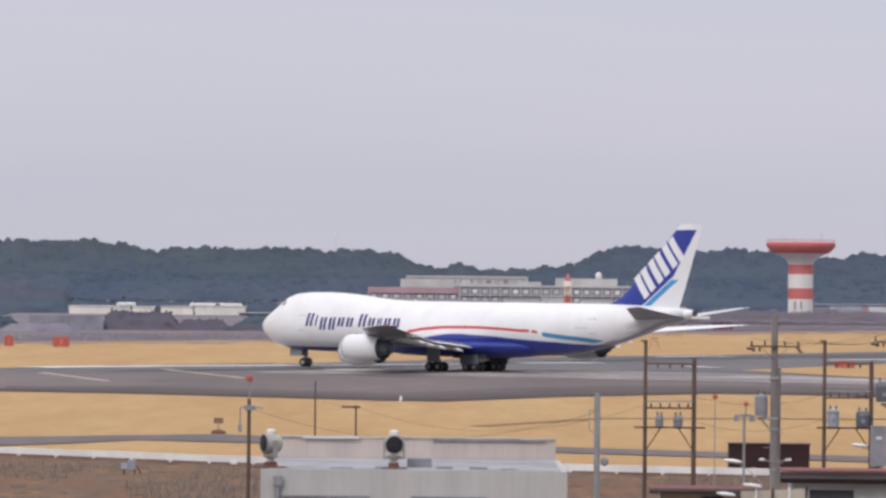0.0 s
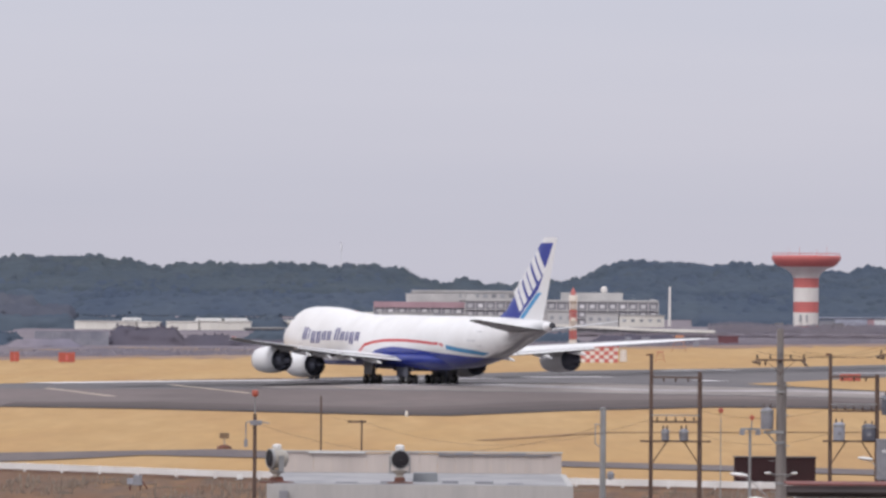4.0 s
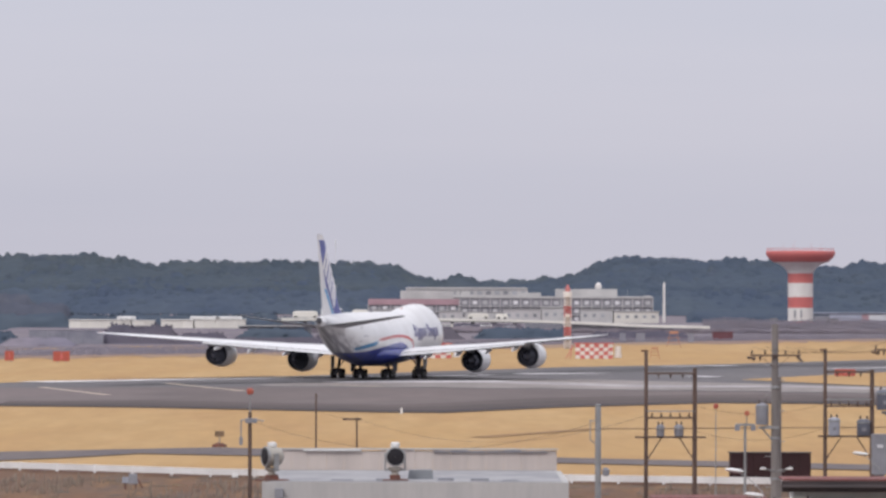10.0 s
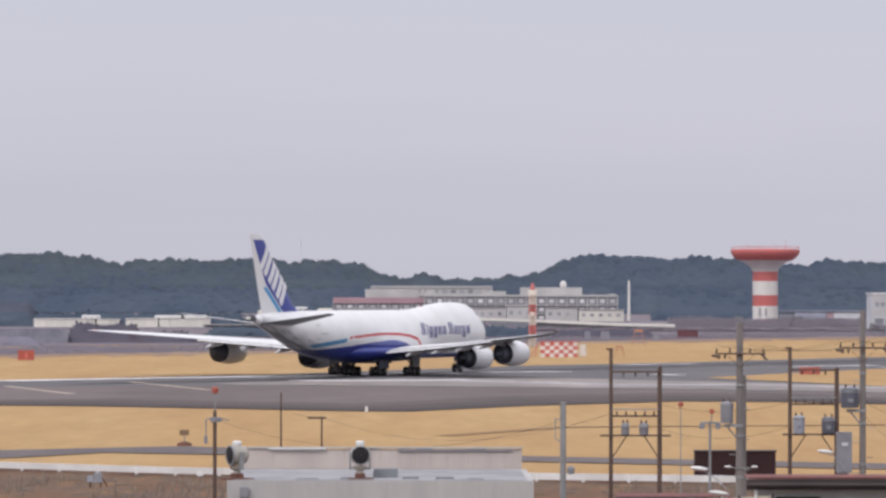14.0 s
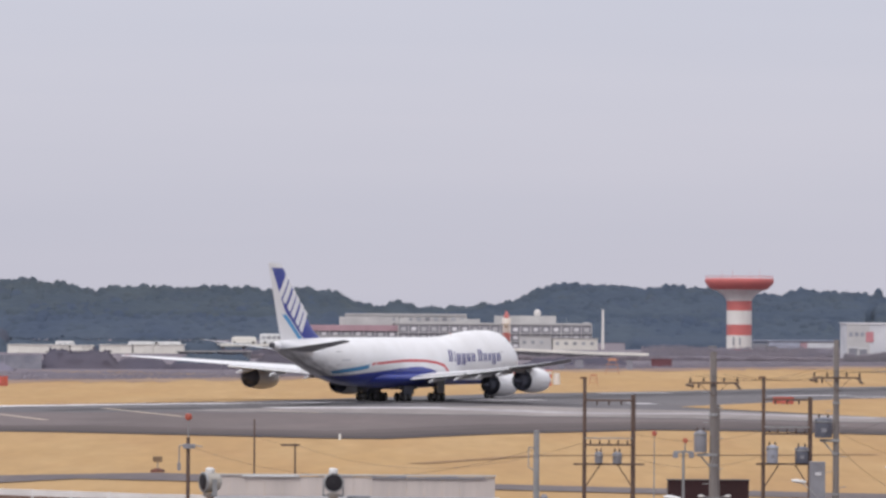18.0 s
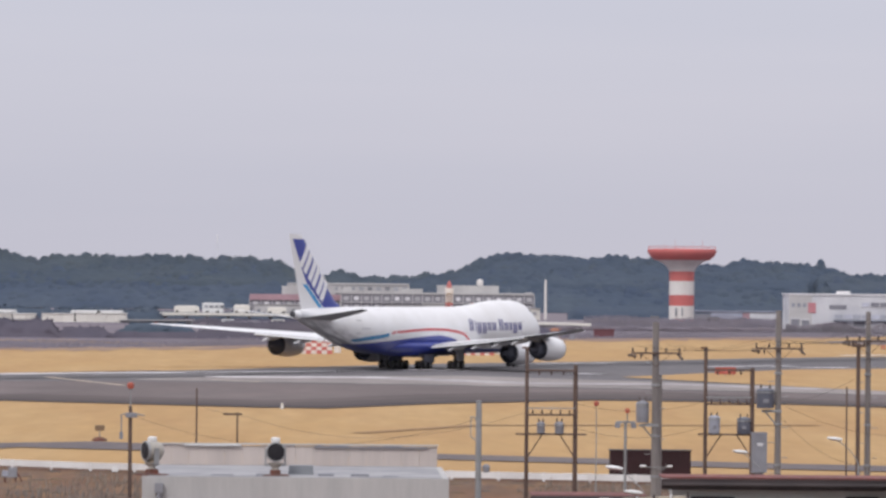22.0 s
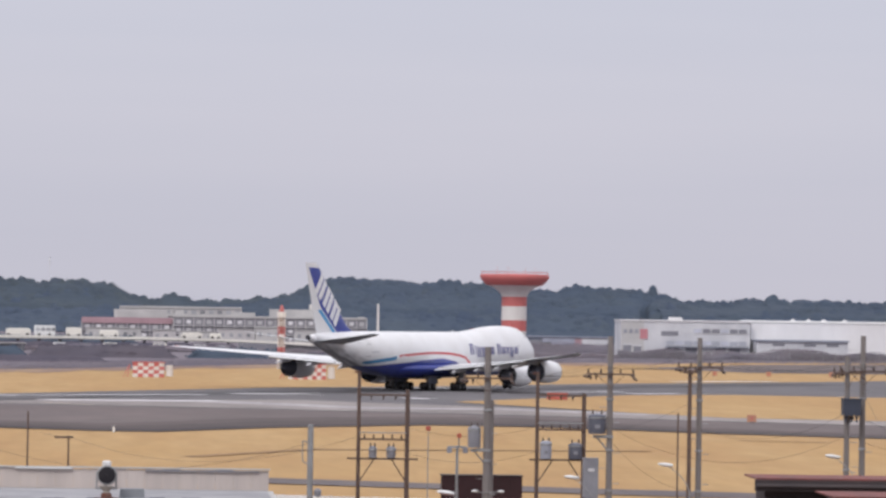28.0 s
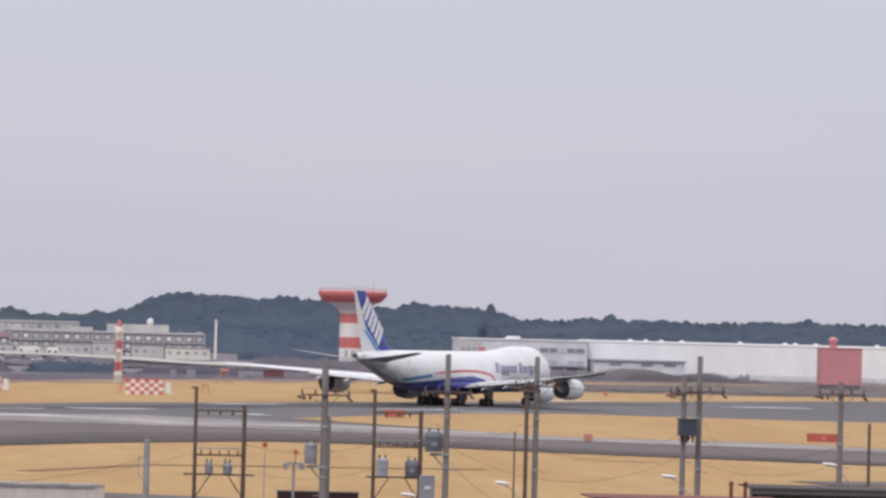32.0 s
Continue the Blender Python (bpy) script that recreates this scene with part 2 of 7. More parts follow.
M_TYRE = surface("tyre_rubber", (0.026, 0.026, 0.028), (0.04, 0.038, 0.036), 0.85, big=2, fine=10, var=0.2)
M_NACAFT = surface("heat_stained_cowl_grey", (0.1, 0.108, 0.14), (0.08, 0.088, 0.115), 0.6, 0.0, big=0.6, fine=4, var=0.15)
# black of the tail exhaust; elsewhere it stands in for shade in hollows
M_BLACK = surface("cavity_black", (0.06, 0.06, 0.072), None, 0.7, big=1, fine=6, var=0.2)
M_BLUE = surface("royal_blue_paint", (0.022, 0.04, 0.27), (0.02, 0.034, 0.22), 0.34, big=0.3, fine=2, var=0.08)
M_TITLE = surface("indigo_title_paint", (0.028, 0.024, 0.17), None, 0.35, big=0.5, fine=3, var=0.06)
M_GLASSY = surface("dark_cockpit_glass", (0.03, 0.035, 0.045), None, 0.12, big=1, fine=3, var=0.1)
M_CONPOLE = surface("weathered_concrete_pole", (0.235, 0.214, 0.205), (0.16, 0.145, 0.142), 0.85, big=0.8, fine=9, var=0.2, stretch=(1, 1, 0.3))
M_WOODPOLE = surface("creosoted_wood_pole", (0.085, 0.055, 0.046), (0.13, 0.088, 0.072), 0.85, big=0.8, fine=9, var=0.3, stretch=(3, 3, 0.3))
M_GALV = surface("galvanised_steel", (0.36, 0.37, 0.38), (0.26, 0.265, 0.27), 0.5, 0.5, big=1.2, fine=12, var=0.2)
M_TRANS = surface("grey_transformer_paint", (0.25, 0.255, 0.285), (0.19, 0.19, 0.215), 0.5, big=1.5, fine=10, var=0.2)
M_TRANSDARK = surface("dark_slate_transformer_paint", (0.115, 0.125, 0.16), (0.085, 0.09, 0.12), 0.5, big=1.5, fine=10, var=0.2)
M_TRANSPALE = surface("pale_blue_transformer_paint", (0.35, 0.37, 0.43), (0.28, 0.295, 0.35), 0.5, big=1.5, fine=10, var=0.15)
M_PORC = surface("brown_porcelain", (0.09, 0.06, 0.05), None, 0.25, big=3, fine=10, var=0.2)
M_CABLE = surface("black_cable", (0.03, 0.03, 0.03), None, 0.6, big=1, fine=5, var=0.2)
M_REDLAMP = surface("faded_red_plastic", (0.42, 0.10, 0.065), (0.36, 0.085, 0.06), 0.45, big=2, fine=8, var=0.12)
M_ORANGE = surface("aviation_orange_paint", (0.42, 0.085, 0.06), (0.36, 0.085, 0.065), 0.5, big=0.5, fine=3, var=0.15)
M_TRED = surface("tower_red_paint", (0.56, 0.145, 0.135), (0.49, 0.14, 0.13), 0.6, big=0.2, fine=1.2, var=0.1)
M_TWHITE = surface("tower_white_paint", (0.74, 0.71, 0.68), (0.64, 0.60, 0.57), 0.6, big=0.2, fine=1.2, var=0.08, stretch=(1, 1, 0.3))
M_STUCCO = surface("stained_pale_render", (0.45, 0.44, 0.435), (0.385, 0.38, 0.38), 0.85, big=0.9, fine=6, var=0.14, stretch=(2.2, 2.2, 0.3))
M_STUCCO2 = surface("streaked_parapet_sheet", (0.53, 0.465, 0.43), (0.45, 0.395, 0.37), 0.8, big=1.2, fine=5, var=0.1, stretch=(3.0, 3.0, 0.2))
M_ROOFGREY = surface("grey_roof_membrane", (0.33, 0.325, 0.34), (0.235, 0.235, 0.25), 0.8, big=1.3, fine=5, var=0.2)
M_OFFICE = surface("grey_beige_render", (0.53, 0.51, 0.51), (0.45, 0.43, 0.435), 0.85, big=0.12, fine=0.9, var=0.15)
M_OFFICE2 = surface("pale_grey_render", (0.53, 0.517, 0.51), (0.44, 0.43, 0.43), 0.85, big=0.12, fine=0.9, var=0.12)
M_GLASS = surface("dim_window_glass", (0.33, 0.335, 0.36), None, 0.3, big=0.3, fine=1, var=0.25, piece=0.4)
# window glass lightened and blued to carry painted haze
M_HAZEGLASS = surface("hazed_glazing", (0.42, 0.43, 0.49), None, 0.35, big=0.3, fine=1, var=0.2, piece=0.3)
# red paled towards pink: distance haze mixed into the colour
M_BAND = surface("hazed_red_fascia", (0.42, 0.27, 0.3), None, 0.7, big=0.2, fine=1, var=0.15)
M_DECK = surface("bridge_concrete", (0.36, 0.35, 0.345), (0.29, 0.28, 0.275), 0.85, big=0.1, fine=0.6, var=0.15)
M_WALLDARK = surface("dull_grey_sound_wall", (0.19, 0.185, 0.2), (0.15, 0.145, 0.16), 0.85, big=0.08, fine=0.5, var=0.2)
M_WHSE = surface("white_metal_cladding", (0.79, 0.778, 0.785), (0.7, 0.69, 0.7), 0.55, big=0.09, fine=0.5, var=0.06, stretch=(1, 1, 0.4))
M_WHSE2 = surface("pale_grey_cladding", (0.64, 0.64, 0.66), (0.5, 0.505, 0.535), 0.6, big=0.12, fine=0.5, var=0.14)
M_CRIMSON = surface("crimson_cladding", (0.53, 0.23, 0.25), (0.47, 0.2, 0.225), 0.6, big=0.1, fine=0.6, var=0.12)
M_MASTRED = surface("faded_mast_red", (0.52, 0.15, 0.14), (0.45, 0.15, 0.145), 0.6, big=0.3, fine=2, var=0.12)
M_MASTPALE = surface("chalky_mast_cream", (0.62, 0.565, 0.53), (0.54, 0.49, 0.465), 0.65, big=0.3, fine=2, var=0.1)
# dark tone imitates the shade between piers and floor slabs
M_RECESS = surface("recess_wall_painted_shade", (0.27, 0.26, 0.285), (0.22, 0.213, 0.24), 0.85, big=0.2, fine=1.2, var=0.2)
M_CURTAIN = surface("pale_curtained_window", (0.6, 0.585, 0.6), (0.5, 0.49, 0.51), 0.5, big=0.3, fine=1.5, var=0.15, piece=0.25)
M_GREYWALL = surface("blotched_pale_grey_wall", (0.275, 0.272, 0.31), (0.195, 0.195, 0.235), 0.85, big=0.25, fine=0.9, var=0.25)
M_NAVYBOX = surface("dark_navy_enamel", (0.045, 0.055, 0.085), (0.032, 0.04, 0.062), 0.5, big=1.5, fine=10, var=0.2)
M_CREAMWALL = surface("dusty_cream_boarding", (0.74, 0.71, 0.65), (0.64, 0.61, 0.565), 0.75, big=0.1, fine=0.8, var=0.12, piece=0.1)
M_SHEDBLUE = surface("pale_blue_grey_sheet_metal", (0.41, 0.43, 0.52), (0.33, 0.35, 0.43), 0.6, big=0.2, fine=1.0, var=0.15)
M_SLATE = surface("slate_grey_screen", (0.235, 0.235, 0.265), (0.2, 0.2, 0.23), 0.8, big=0.1, fine=0.6, var=0.12)
M_ORANGE2 = surface("faded_orange_paint", (0.46, 0.235, 0.15), (0.42, 0.2, 0.13), 0.6, big=0.5, fine=3, var=0.15)
M_ROOFRED = surface("faded_red_sheet_roof", (0.185, 0.05, 0.042), (0.125, 0.042, 0.038), 0.75, big=0.5, fine=5, var=0.22, stretch=(3, 0.4, 1))
M_ROOFDARK = surface("dark_brown_fascia", (0.04, 0.031, 0.033), (0.058, 0.043, 0.044), 0.75, big=0.6, fine=6, var=0.25)
M_WALLPALE = surface("pale_green_grey_siding", (0.60, 0.62, 0.61), (0.5, 0.52, 0.515), 0.8, big=0.6, fine=5, var=0.15)
M_WALLCREAM = surface("cream_siding", (0.48, 0.43, 0.35), (0.36, 0.315, 0.26), 0.8, big=0.6, fine=5, var=0.18)
M_MAROON = surface("dark_maroon_sheet", (0.032, 0.011, 0.015), (0.024, 0.009, 0.012), 0.9, big=0.5, fine=4, var=0.2)
M_DRUM = surface("dusty_beige_enamel", (0.40, 0.375, 0.335), (0.31, 0.29, 0.26), 0.5, big=3, fine=12, var=0.15)
M_ROOFBLUE = surface("blue_grey_sheet", (0.30, 0.325, 0.40), (0.25, 0.27, 0.33), 0.6, big=2, fine=8, var=0.15)
M_HATCH = surface("weathered_grey_hatch", (0.2, 0.213, 0.232), (0.16, 0.17, 0.188), 0.6, big=2, fine=8, var=0.15)
M_MAROONHUT = surface("maroon_paint", (0.16, 0.06, 0.07), None, 0.7, big=0.2, fine=1, var=0.15)
M_WPLASTIC = surface("white_enamel", (0.74, 0.74, 0.74), (0.62, 0.62, 0.61), 0.4, big=2, fine=12, var=0.1)
M_RUST = surface("rusty_steel", (0.17, 0.06, 0.042), (0.1, 0.05, 0.04), 0.85, big=3, fine=15, var=0.3)
M_WOODSIGN = surface("weathered_tan_board", (0.21, 0.145, 0.09), (0.16, 0.11, 0.075), 0.8, big=2, fine=10, var=0.2)
M_RAIL = surface("white_painted_rail", (0.76, 0.75, 0.745), (0.64, 0.62, 0.61), 0.6, big=0.5, fine=4, var=0.12)


# ---------------------------------------------------------------- mesh tools
class Geo:
    """Collects vertices and faces of one mesh."""

    def __init__(self):
        self.v, self.f, self.m = [], [], []

    def add(self, verts, faces, mi=0):
        k = len(self.v)
        self.v += [tuple(p) for p in verts]
        self.f += [tuple(i + k for i in f) for f in faces]
        self.m += [mi] * len(faces)
        return self

    def box(self, x0, x1, y0, y1, z0, z1, mi=0, top=1.0):
        cx, cy = (x0 + x1) / 2, (y0 + y1) / 2
        t = [(cx + (x - cx) * top, cy + (y - cy) * top, z1) for x, y in ((x0, y0), (x1, y0), (x1, y1), (x0, y1))]
        return self.add([(x0, y0, z0), (x1, y0, z0), (x1, y1, z0), (x0, y1, z0)] + t,
                        [(3, 2, 1, 0), (4, 5, 6, 7), (0, 1, 5, 4), (1, 2, 6, 5), (2, 3, 7, 6), (3, 0, 4, 7)], mi)

    def loft(self, rings, mi=0, cap0=True, cap1=True, closed=True):
        n = len(rings[0])
        verts = [p for r in rings for p in r]
        faces = []
        for i in range(len(rings) - 1):
            for j in range(n if closed else n - 1):
                a, b = i * n + j, i * n + (j + 1) % n
                faces.append((a, b, b + n, a + n))
        if cap0:
            faces.append(tuple(range(n - 1, -1, -1)))
        if cap1:
            faces.append(tuple(range((len(rings) - 1) * n, len(rings) * n)))
        return self.add(verts, faces, mi)

    def bar(self, p, q, r, r2=None, n=8, mi=0):
        p, q = Vector(p), Vector(q)
        d = (q - p).normalized()
        a = d.orthogonal().normalized()
        b = d.cross(a)
        r2 = r if r2 is None else r2
        rings = [[c + (a * math.cos(2 * math.pi * k / n) + b * math.sin(2 * math.pi * k / n)) * s for k in range(n)] for c, s in ((p, r), (q, r2))]
        return self.loft(rings, mi)

    def lathe(self, prof, c, axis, n=24, mi=0, cap0=False, cap1=False):
        """prof: (radius, distance along axis) rows."""
        c, d = Vector(c), Vector(axis).normalized()
        a = Vector((1, 0, 0)) if abs(d.x) < 0.9 else Vector((0, 1, 0))
        a = (a - d * a.dot(d)).normalized()
        b = d.cross(a)
        rings = [[c + d * h + (a * math.cos(2 * math.pi * k / n) + b * math.sin(2 * math.pi * k / n)) * r for k in range(n)] for r, h in prof]
        return self.loft(rings, mi, cap0, cap1)

    def sheet(self, outline, z, thick=0.0, mi=0):
        n = len(outline)
        if not thick:
            return self.add([(x, y, z) for x, y in outline], [tuple(range(n))], mi)
        return self.loft([[(x, y, z - thick) for x, y in outline], [(x, y, z) for x, y in outline]], mi)

    def mesh(self, name, mats, smooth=False):
        me = bpy.data.meshes.new(name)
        me.from_pydata(self.v, [], self.f)
        for m in mats if isinstance(mats, (list, tuple)) else [mats]:
            me.materials.append(m)
        if any(self.m):
            me.polygons.foreach_set("material_index", self.m)
        if smooth:
            me.polygons.foreach_set("use_smooth", [True] * len(me.polygons))
            me.set_sharp_from_angle(angle=radians(38))
        me.update()
        return me


def part(name, geo, material, parent=None, label="", at=None, smooth=False):
    ob = new(name, geo if isinstance(geo, bpy.types.Mesh) else geo.mesh(name, material, smooth))
    ob.parent = parent
    if at is not None:
        ob.matrix_basis = at
    if label:
        ob["label"] = label
    return ob


def thing(name, label, category, at=None, group="", kind=""):
    ob = new(name)
    ob.empty_display_size = 0.2
    if at is not None:
        ob.matrix_basis = at
    return tagged(ob, label, category, group, kind)


def solo(name, geo, material, label, category, at=None, group="", kind="", smooth=False):
    return tagged(part(name, geo, material, None, "", at, smooth), label, category, group, kind)


def lerp_table(rows, s):
    for (a, *u), (b, *w) in zip(rows, rows[1:]):
        if s <= b:
            k = (s - a) / (b - a)
            k = max(0.0, min(1.0, k))
            return [p + (q - p) * k for p, q in zip(u, w)]
    return list(rows[-1][1:])


# ---------------------------------------------------------------- ground
g = Geo().sheet([(-4600, -600), (4600, -600), (4600, 4700), (-4600, 4700)], 0.0)
solo("ground", g, M_GRASS, "dry straw-yellow airfield grass reaching to the horizon", "ground", kind="structure")
g = Geo().sheet([(-900, -500), (900, -500), (900, 300), (60, 318), (20, 325.5), (11, 328.5), (-14.7, 339.3), (-28, 350), (-900, 408)], 0.03)
solo("field", g, M_FIELD, "brown fallow field outside the airfield rail", "field", kind="structure")
rail_line = [(-70, 366), (-28, 342.5), (-14.7, 331.8), (11.5, 321.2), (20, 318.2), (45, 313), (90, 304)]
rgv = random.Random(5)
verge_near = [(xa + (xb - xa) * k / 10, ya + (yb - ya) * k / 10 - 2.2 + rgv.uniform(-1.6, 1.2)) for (xa, ya), (xb, yb) in zip(rail_line, rail_line[1:]) for k in range(10)]
solo("rail_verge", Geo().sheet(verge_near + [(x, y + 10) for x, y in rail_line[::-1]], 0.045), M_VERGE, "bare dark brown strip of soil under the rail", "verge", kind="structure")
g = Geo().sheet([(-900, 760), (-77, 884), (-27, 944), (26, 1090), (52, 1142), (107, 1226), (210, 1310), (900, 1900), (900, 4600), (-900, 4600)], 0.03)
solo("far_ground", g, M_FARLAND, "scrubby ground tinted with painted haze beyond the airfield grass", "ground", kind="structure")

FAR_EDGE = [(-190, 560), (-57, 652), (-20, 706), (19, 789), (47, 826), (78, 882), (107, 918), (172, 1020), (420, 1400)]
NEAR_EDGE = [(420, 520), (130, 480), (90, 500), (59, 524), (42, 543), (30, 546), (12.6, 524), (1, 501), (-5, 502), (-31, 521), (-46, 526), (-190, 535)]
g = Geo().sheet(FAR_EDGE + NEAR_EDGE, 0.02)
solo("runway", g, M_ASPHALT, "grey asphalt runway and holding area with tyre marks", "runway", kind="structure")
g = Geo().sheet([(-190, 600), (-48, 621), (-20, 628), (15, 617), (36, 605), (56, 590), (90, 566), (130, 540), (420, 560)] + NEAR_EDGE, 0.04)
solo("taxiway", g, M_TAXI, "dark brownish-grey asphalt taxiway with a curved edge", "taxiway", kind="structure")
g = Geo().sheet([(-190, 597), (-58, 616), (-40, 618), (-30, 600), (-38, 585), (-26, 572), (-34, 556), (-24, 541), (-31, 524), (-46, 529), (-190, 538)], 0.046)
solo("taxiway_patch", g, M_TAXI2, "paler pinkish-grey resurfaced part of the taxiway", "taxiway", kind="structure")
g = Geo().sheet([(-24, 640), (-18, 652), (0, 668), (19, 684), (40.5, 657), (59.5, 630), (94, 596), (140, 560), (130, 545), (90, 568), (56, 594), (36, 609), (15, 621), (-20, 634)], 0.06)
solo("taxiway_shoulder", g, M_CONC, "pale worn concrete shoulder between runway and taxiway", "pavement", kind="structure")
g = Geo().sheet([(41, 684), (53, 715), (71, 758), (89, 776), (122, 764), (170, 762), (420, 900), (420, 600), (150, 556), (103, 577), (94, 596), (69, 604), (59.5, 628)], 0.08)
solo("grass_island", g, M_GRASS, "dry yellow grass wedge between runway and taxiway", "grass", kind="structure")
g = Geo().sheet([(111, 1140), (145, 1236), (210, 1322), (700, 1900), (700, 1500), (171, 1082), (127, 1074)], 0.06)
solo("far_taxiway", g, M_TAXI, "dark asphalt taxiway beyond the runway", "taxiway", kind="structure")
g = Geo().sheet([(116, 1156), (147, 1246), (210, 1332), (700, 1912), (700, 1960), (206, 1372), (143, 1284), (120, 1210)], 0.05)
solo("far_grass_strip", g, M_GRASS, "thin strip of dry grass beyond the far taxiway", "grass", kind="structure")
g = Geo().sheet([(-190, 366), (-33, 380), (-17, 392), (9, 370), (31, 356.5), (60, 344), (120, 330), (120, 320), (60, 332), (30, 345.5), (8.6, 358.5), (-10, 371), (-22, 377), (-27, 367), (-31.5, 360.5), (-190, 348)], 0.06)
solo("service_road", g, M_ROAD, "narrow grey service road curving through dry grass", "road", kind="structure")
g = Geo().sheet([(70, 440), (100, 452), (150, 470), (150, 455), (100, 438), (72, 430)], 0.06)
solo("side_road", g, M_ROAD, "short dark asphalt access road in the grass", "road", kind="structure")


def line(p, q, w, z, mat, name, label):
    p, q = Vector(p), Vector(q)
    d = (q - p).normalized()
    nrm = Vector((-d.y, d.x)) * w / 2
    o = [p - nrm, q - nrm, q + nrm, p + nrm]
    return solo(name, Geo().sheet([(v.x, v.y) for v in o], z), mat, label, "marking", kind="structure")


for p, q, w in (((-52, 657), (-35, 676.5), 6.2), ((-35, 676.5), (-19, 691), 5.4), ((-19, 691), (8, 716), 2.4)):
    line(p, q, w, 0.068, M_EDGELINE, "runway_edge_line", "worn white painted runway edge line")
for p, q, w in (((12, 726), (24, 734), 4.5), ((60, 780), (74, 793), 3.4), ((35, 797), (47, 808), 3.4), ((35.8, 711), (38.8, 705), 3.0), ((73, 775), (82, 781), 3.5), ((95, 919), (116, 940), 4), ((132, 897), (147, 904), 6), ((-13, 661), (9, 668), 5)):
    line(p, q, w, 0.068, M_EDGELINE, "runway_bar", "worn white painted runway bar")
for p, q in (((-48.5, 624), (-37.4, 579)), ((-34.7, 651), (-22.7, 602)), ((-13.4, 643), (-6.8, 630))):
    line(p, q, 1.1, 0.068, M_YLINE, "taxi_line", "faded yellow taxi guide line")
for p, q in (((-47, 668), (-33, 688.5)), ((-33, 688.5), (-22, 705))):
    line(p, q, 1.5, 0.055, M_VERGE, "asphalt_edge", "dark brown soil edge of the asphalt")
g = Geo().sheet([(-15, 666), (8, 674), (20, 655), (28, 642), (45, 643), (62, 620), (60, 613), (44, 633), (27, 630), (17, 642), (6, 661), (-14, 657)], 0.064)
solo("concrete_band", g, M_CONC2, "pale scuffed concrete band along the taxiway", "pavement", kind="structure")
# tyre rubber sweeping round from taxiway onto the runway
for k, off in enumerate((-6.5, -1.6, 1.6, 6.5)):
    pts = [(-40 + off * 0.3, 640 + off), (-14 + off * 0.4, 668 + off * 0.9), (6 + off * 0.85, 720 + off * 0.5), (40 + off * 0.85, 782 - off * 0.5), (120 + off * 0.85, 912 - off * 0.5)]
    for a, b in zip(pts, pts[1:]):
        line(a, b, 1.1, 0.05, M_RUBBER, "tyre_mark", "dark tyre rubber streak on asphalt")
# worn dark margin along the taxiway's edge
M_MARGIN0 = terrain("dull_asphalt_lane", [(0.108, 0.085, 0.082), (0.084, 0.068, 0.068), (0.12, 0.094, 0.09), (0.092, 0.075, 0.075)], 0.85, wide=0.05, deep=0.014, grain=0.16)
M_MARGIN = terrain("dirty_asphalt_margin", [(0.088, 0.068, 0.066), (0.066, 0.054, 0.055), (0.098, 0.076, 0.073), (0.072, 0.058, 0.058)], 0.85, wide=0.05, deep=0.014, grain=0.16)
M_MARGIN2 = terrain("sooty_asphalt_edge", [(0.062, 0.048, 0.05), (0.048, 0.04, 0.043), (0.07, 0.055, 0.055), (0.054, 0.044, 0.046)], 0.85, wide=0.05, deep=0.014, grain=0.16)
for wide, z, mat, name, label in ((42, 0.05, M_MARGIN0, "taxiway_lane", "worn middle lane of the taxiway"), (26, 0.054, M_MARGIN, "taxiway_margin", "dirty dark margin of the taxiway"), (11, 0.06, M_MARGIN2, "taxiway_edge", "sooty outer edge of the taxiway")):
    low, up = [], []
    for x, y in NEAR_EDGE[1:-1]:
        k = wide * max(0.25, min(1.0, (x + 75) / 55)) * max(0.4, min(1.0, (110 - x) / 70))
        low.append((x, y))
        up.append((x, y + k * (1 + 0.25 * math.sin(x * 0.21))))
    solo(name, Geo().sheet(low + up[::-1], z), mat, label, "taxiway", kind="structure")
# drainage ditch in the grass
line((3.5, 420), (14, 446), 1.8, 0.05, M_DITCH, "ditch", "narrow dark drainage ditch in grass")
line((14, 446), (45, 455), 2.0, 0.05, M_DITCH, "ditch", "narrow dark drainage ditch in grass")
line((58, 498), (66, 494), 1.2, 0.05, M_FIELD, "ditch", "bare dark strip in grass")
# ragged brown stubble where the lawn meets the scrub
rg = random.Random(31)
edge = [(-200, 800), (-120, 842), (-77, 872), (-50, 898), (-27, 928), (0, 990), (26, 1068), (52, 1118), (80, 1160), (107, 1200), (150, 1244), (210, 1296), (330, 1420)]
near, far = [], []
for (xa, ya), (xb, yb) in zip(edge, edge[1:]):
    for k in range(9):
        a = k / 9
        x, y = xa + (xb - xa) * a, ya + (yb - ya) * a
        near.append((x, y + rg.uniform(-26, 10)))
        far.append((x, y + 40 + rg.uniform(-10, 10)))
solo("stubble", Geo().sheet(near + far[::-1], 0.045), M_STUBBLE, "brown stubble along the scrub edge", "ground", kind="structure")


# ---------------------------------------------------------------- the aircraft: local y forward, x to starboard, origin on the ground between the main wheels
MAIN = 37.5                                     # nose to main gear


def P(s, l, z):
    """s metres aft of the nose, l metres to port, z above ground."""
    return Vector((-l, MAIN - s, z))


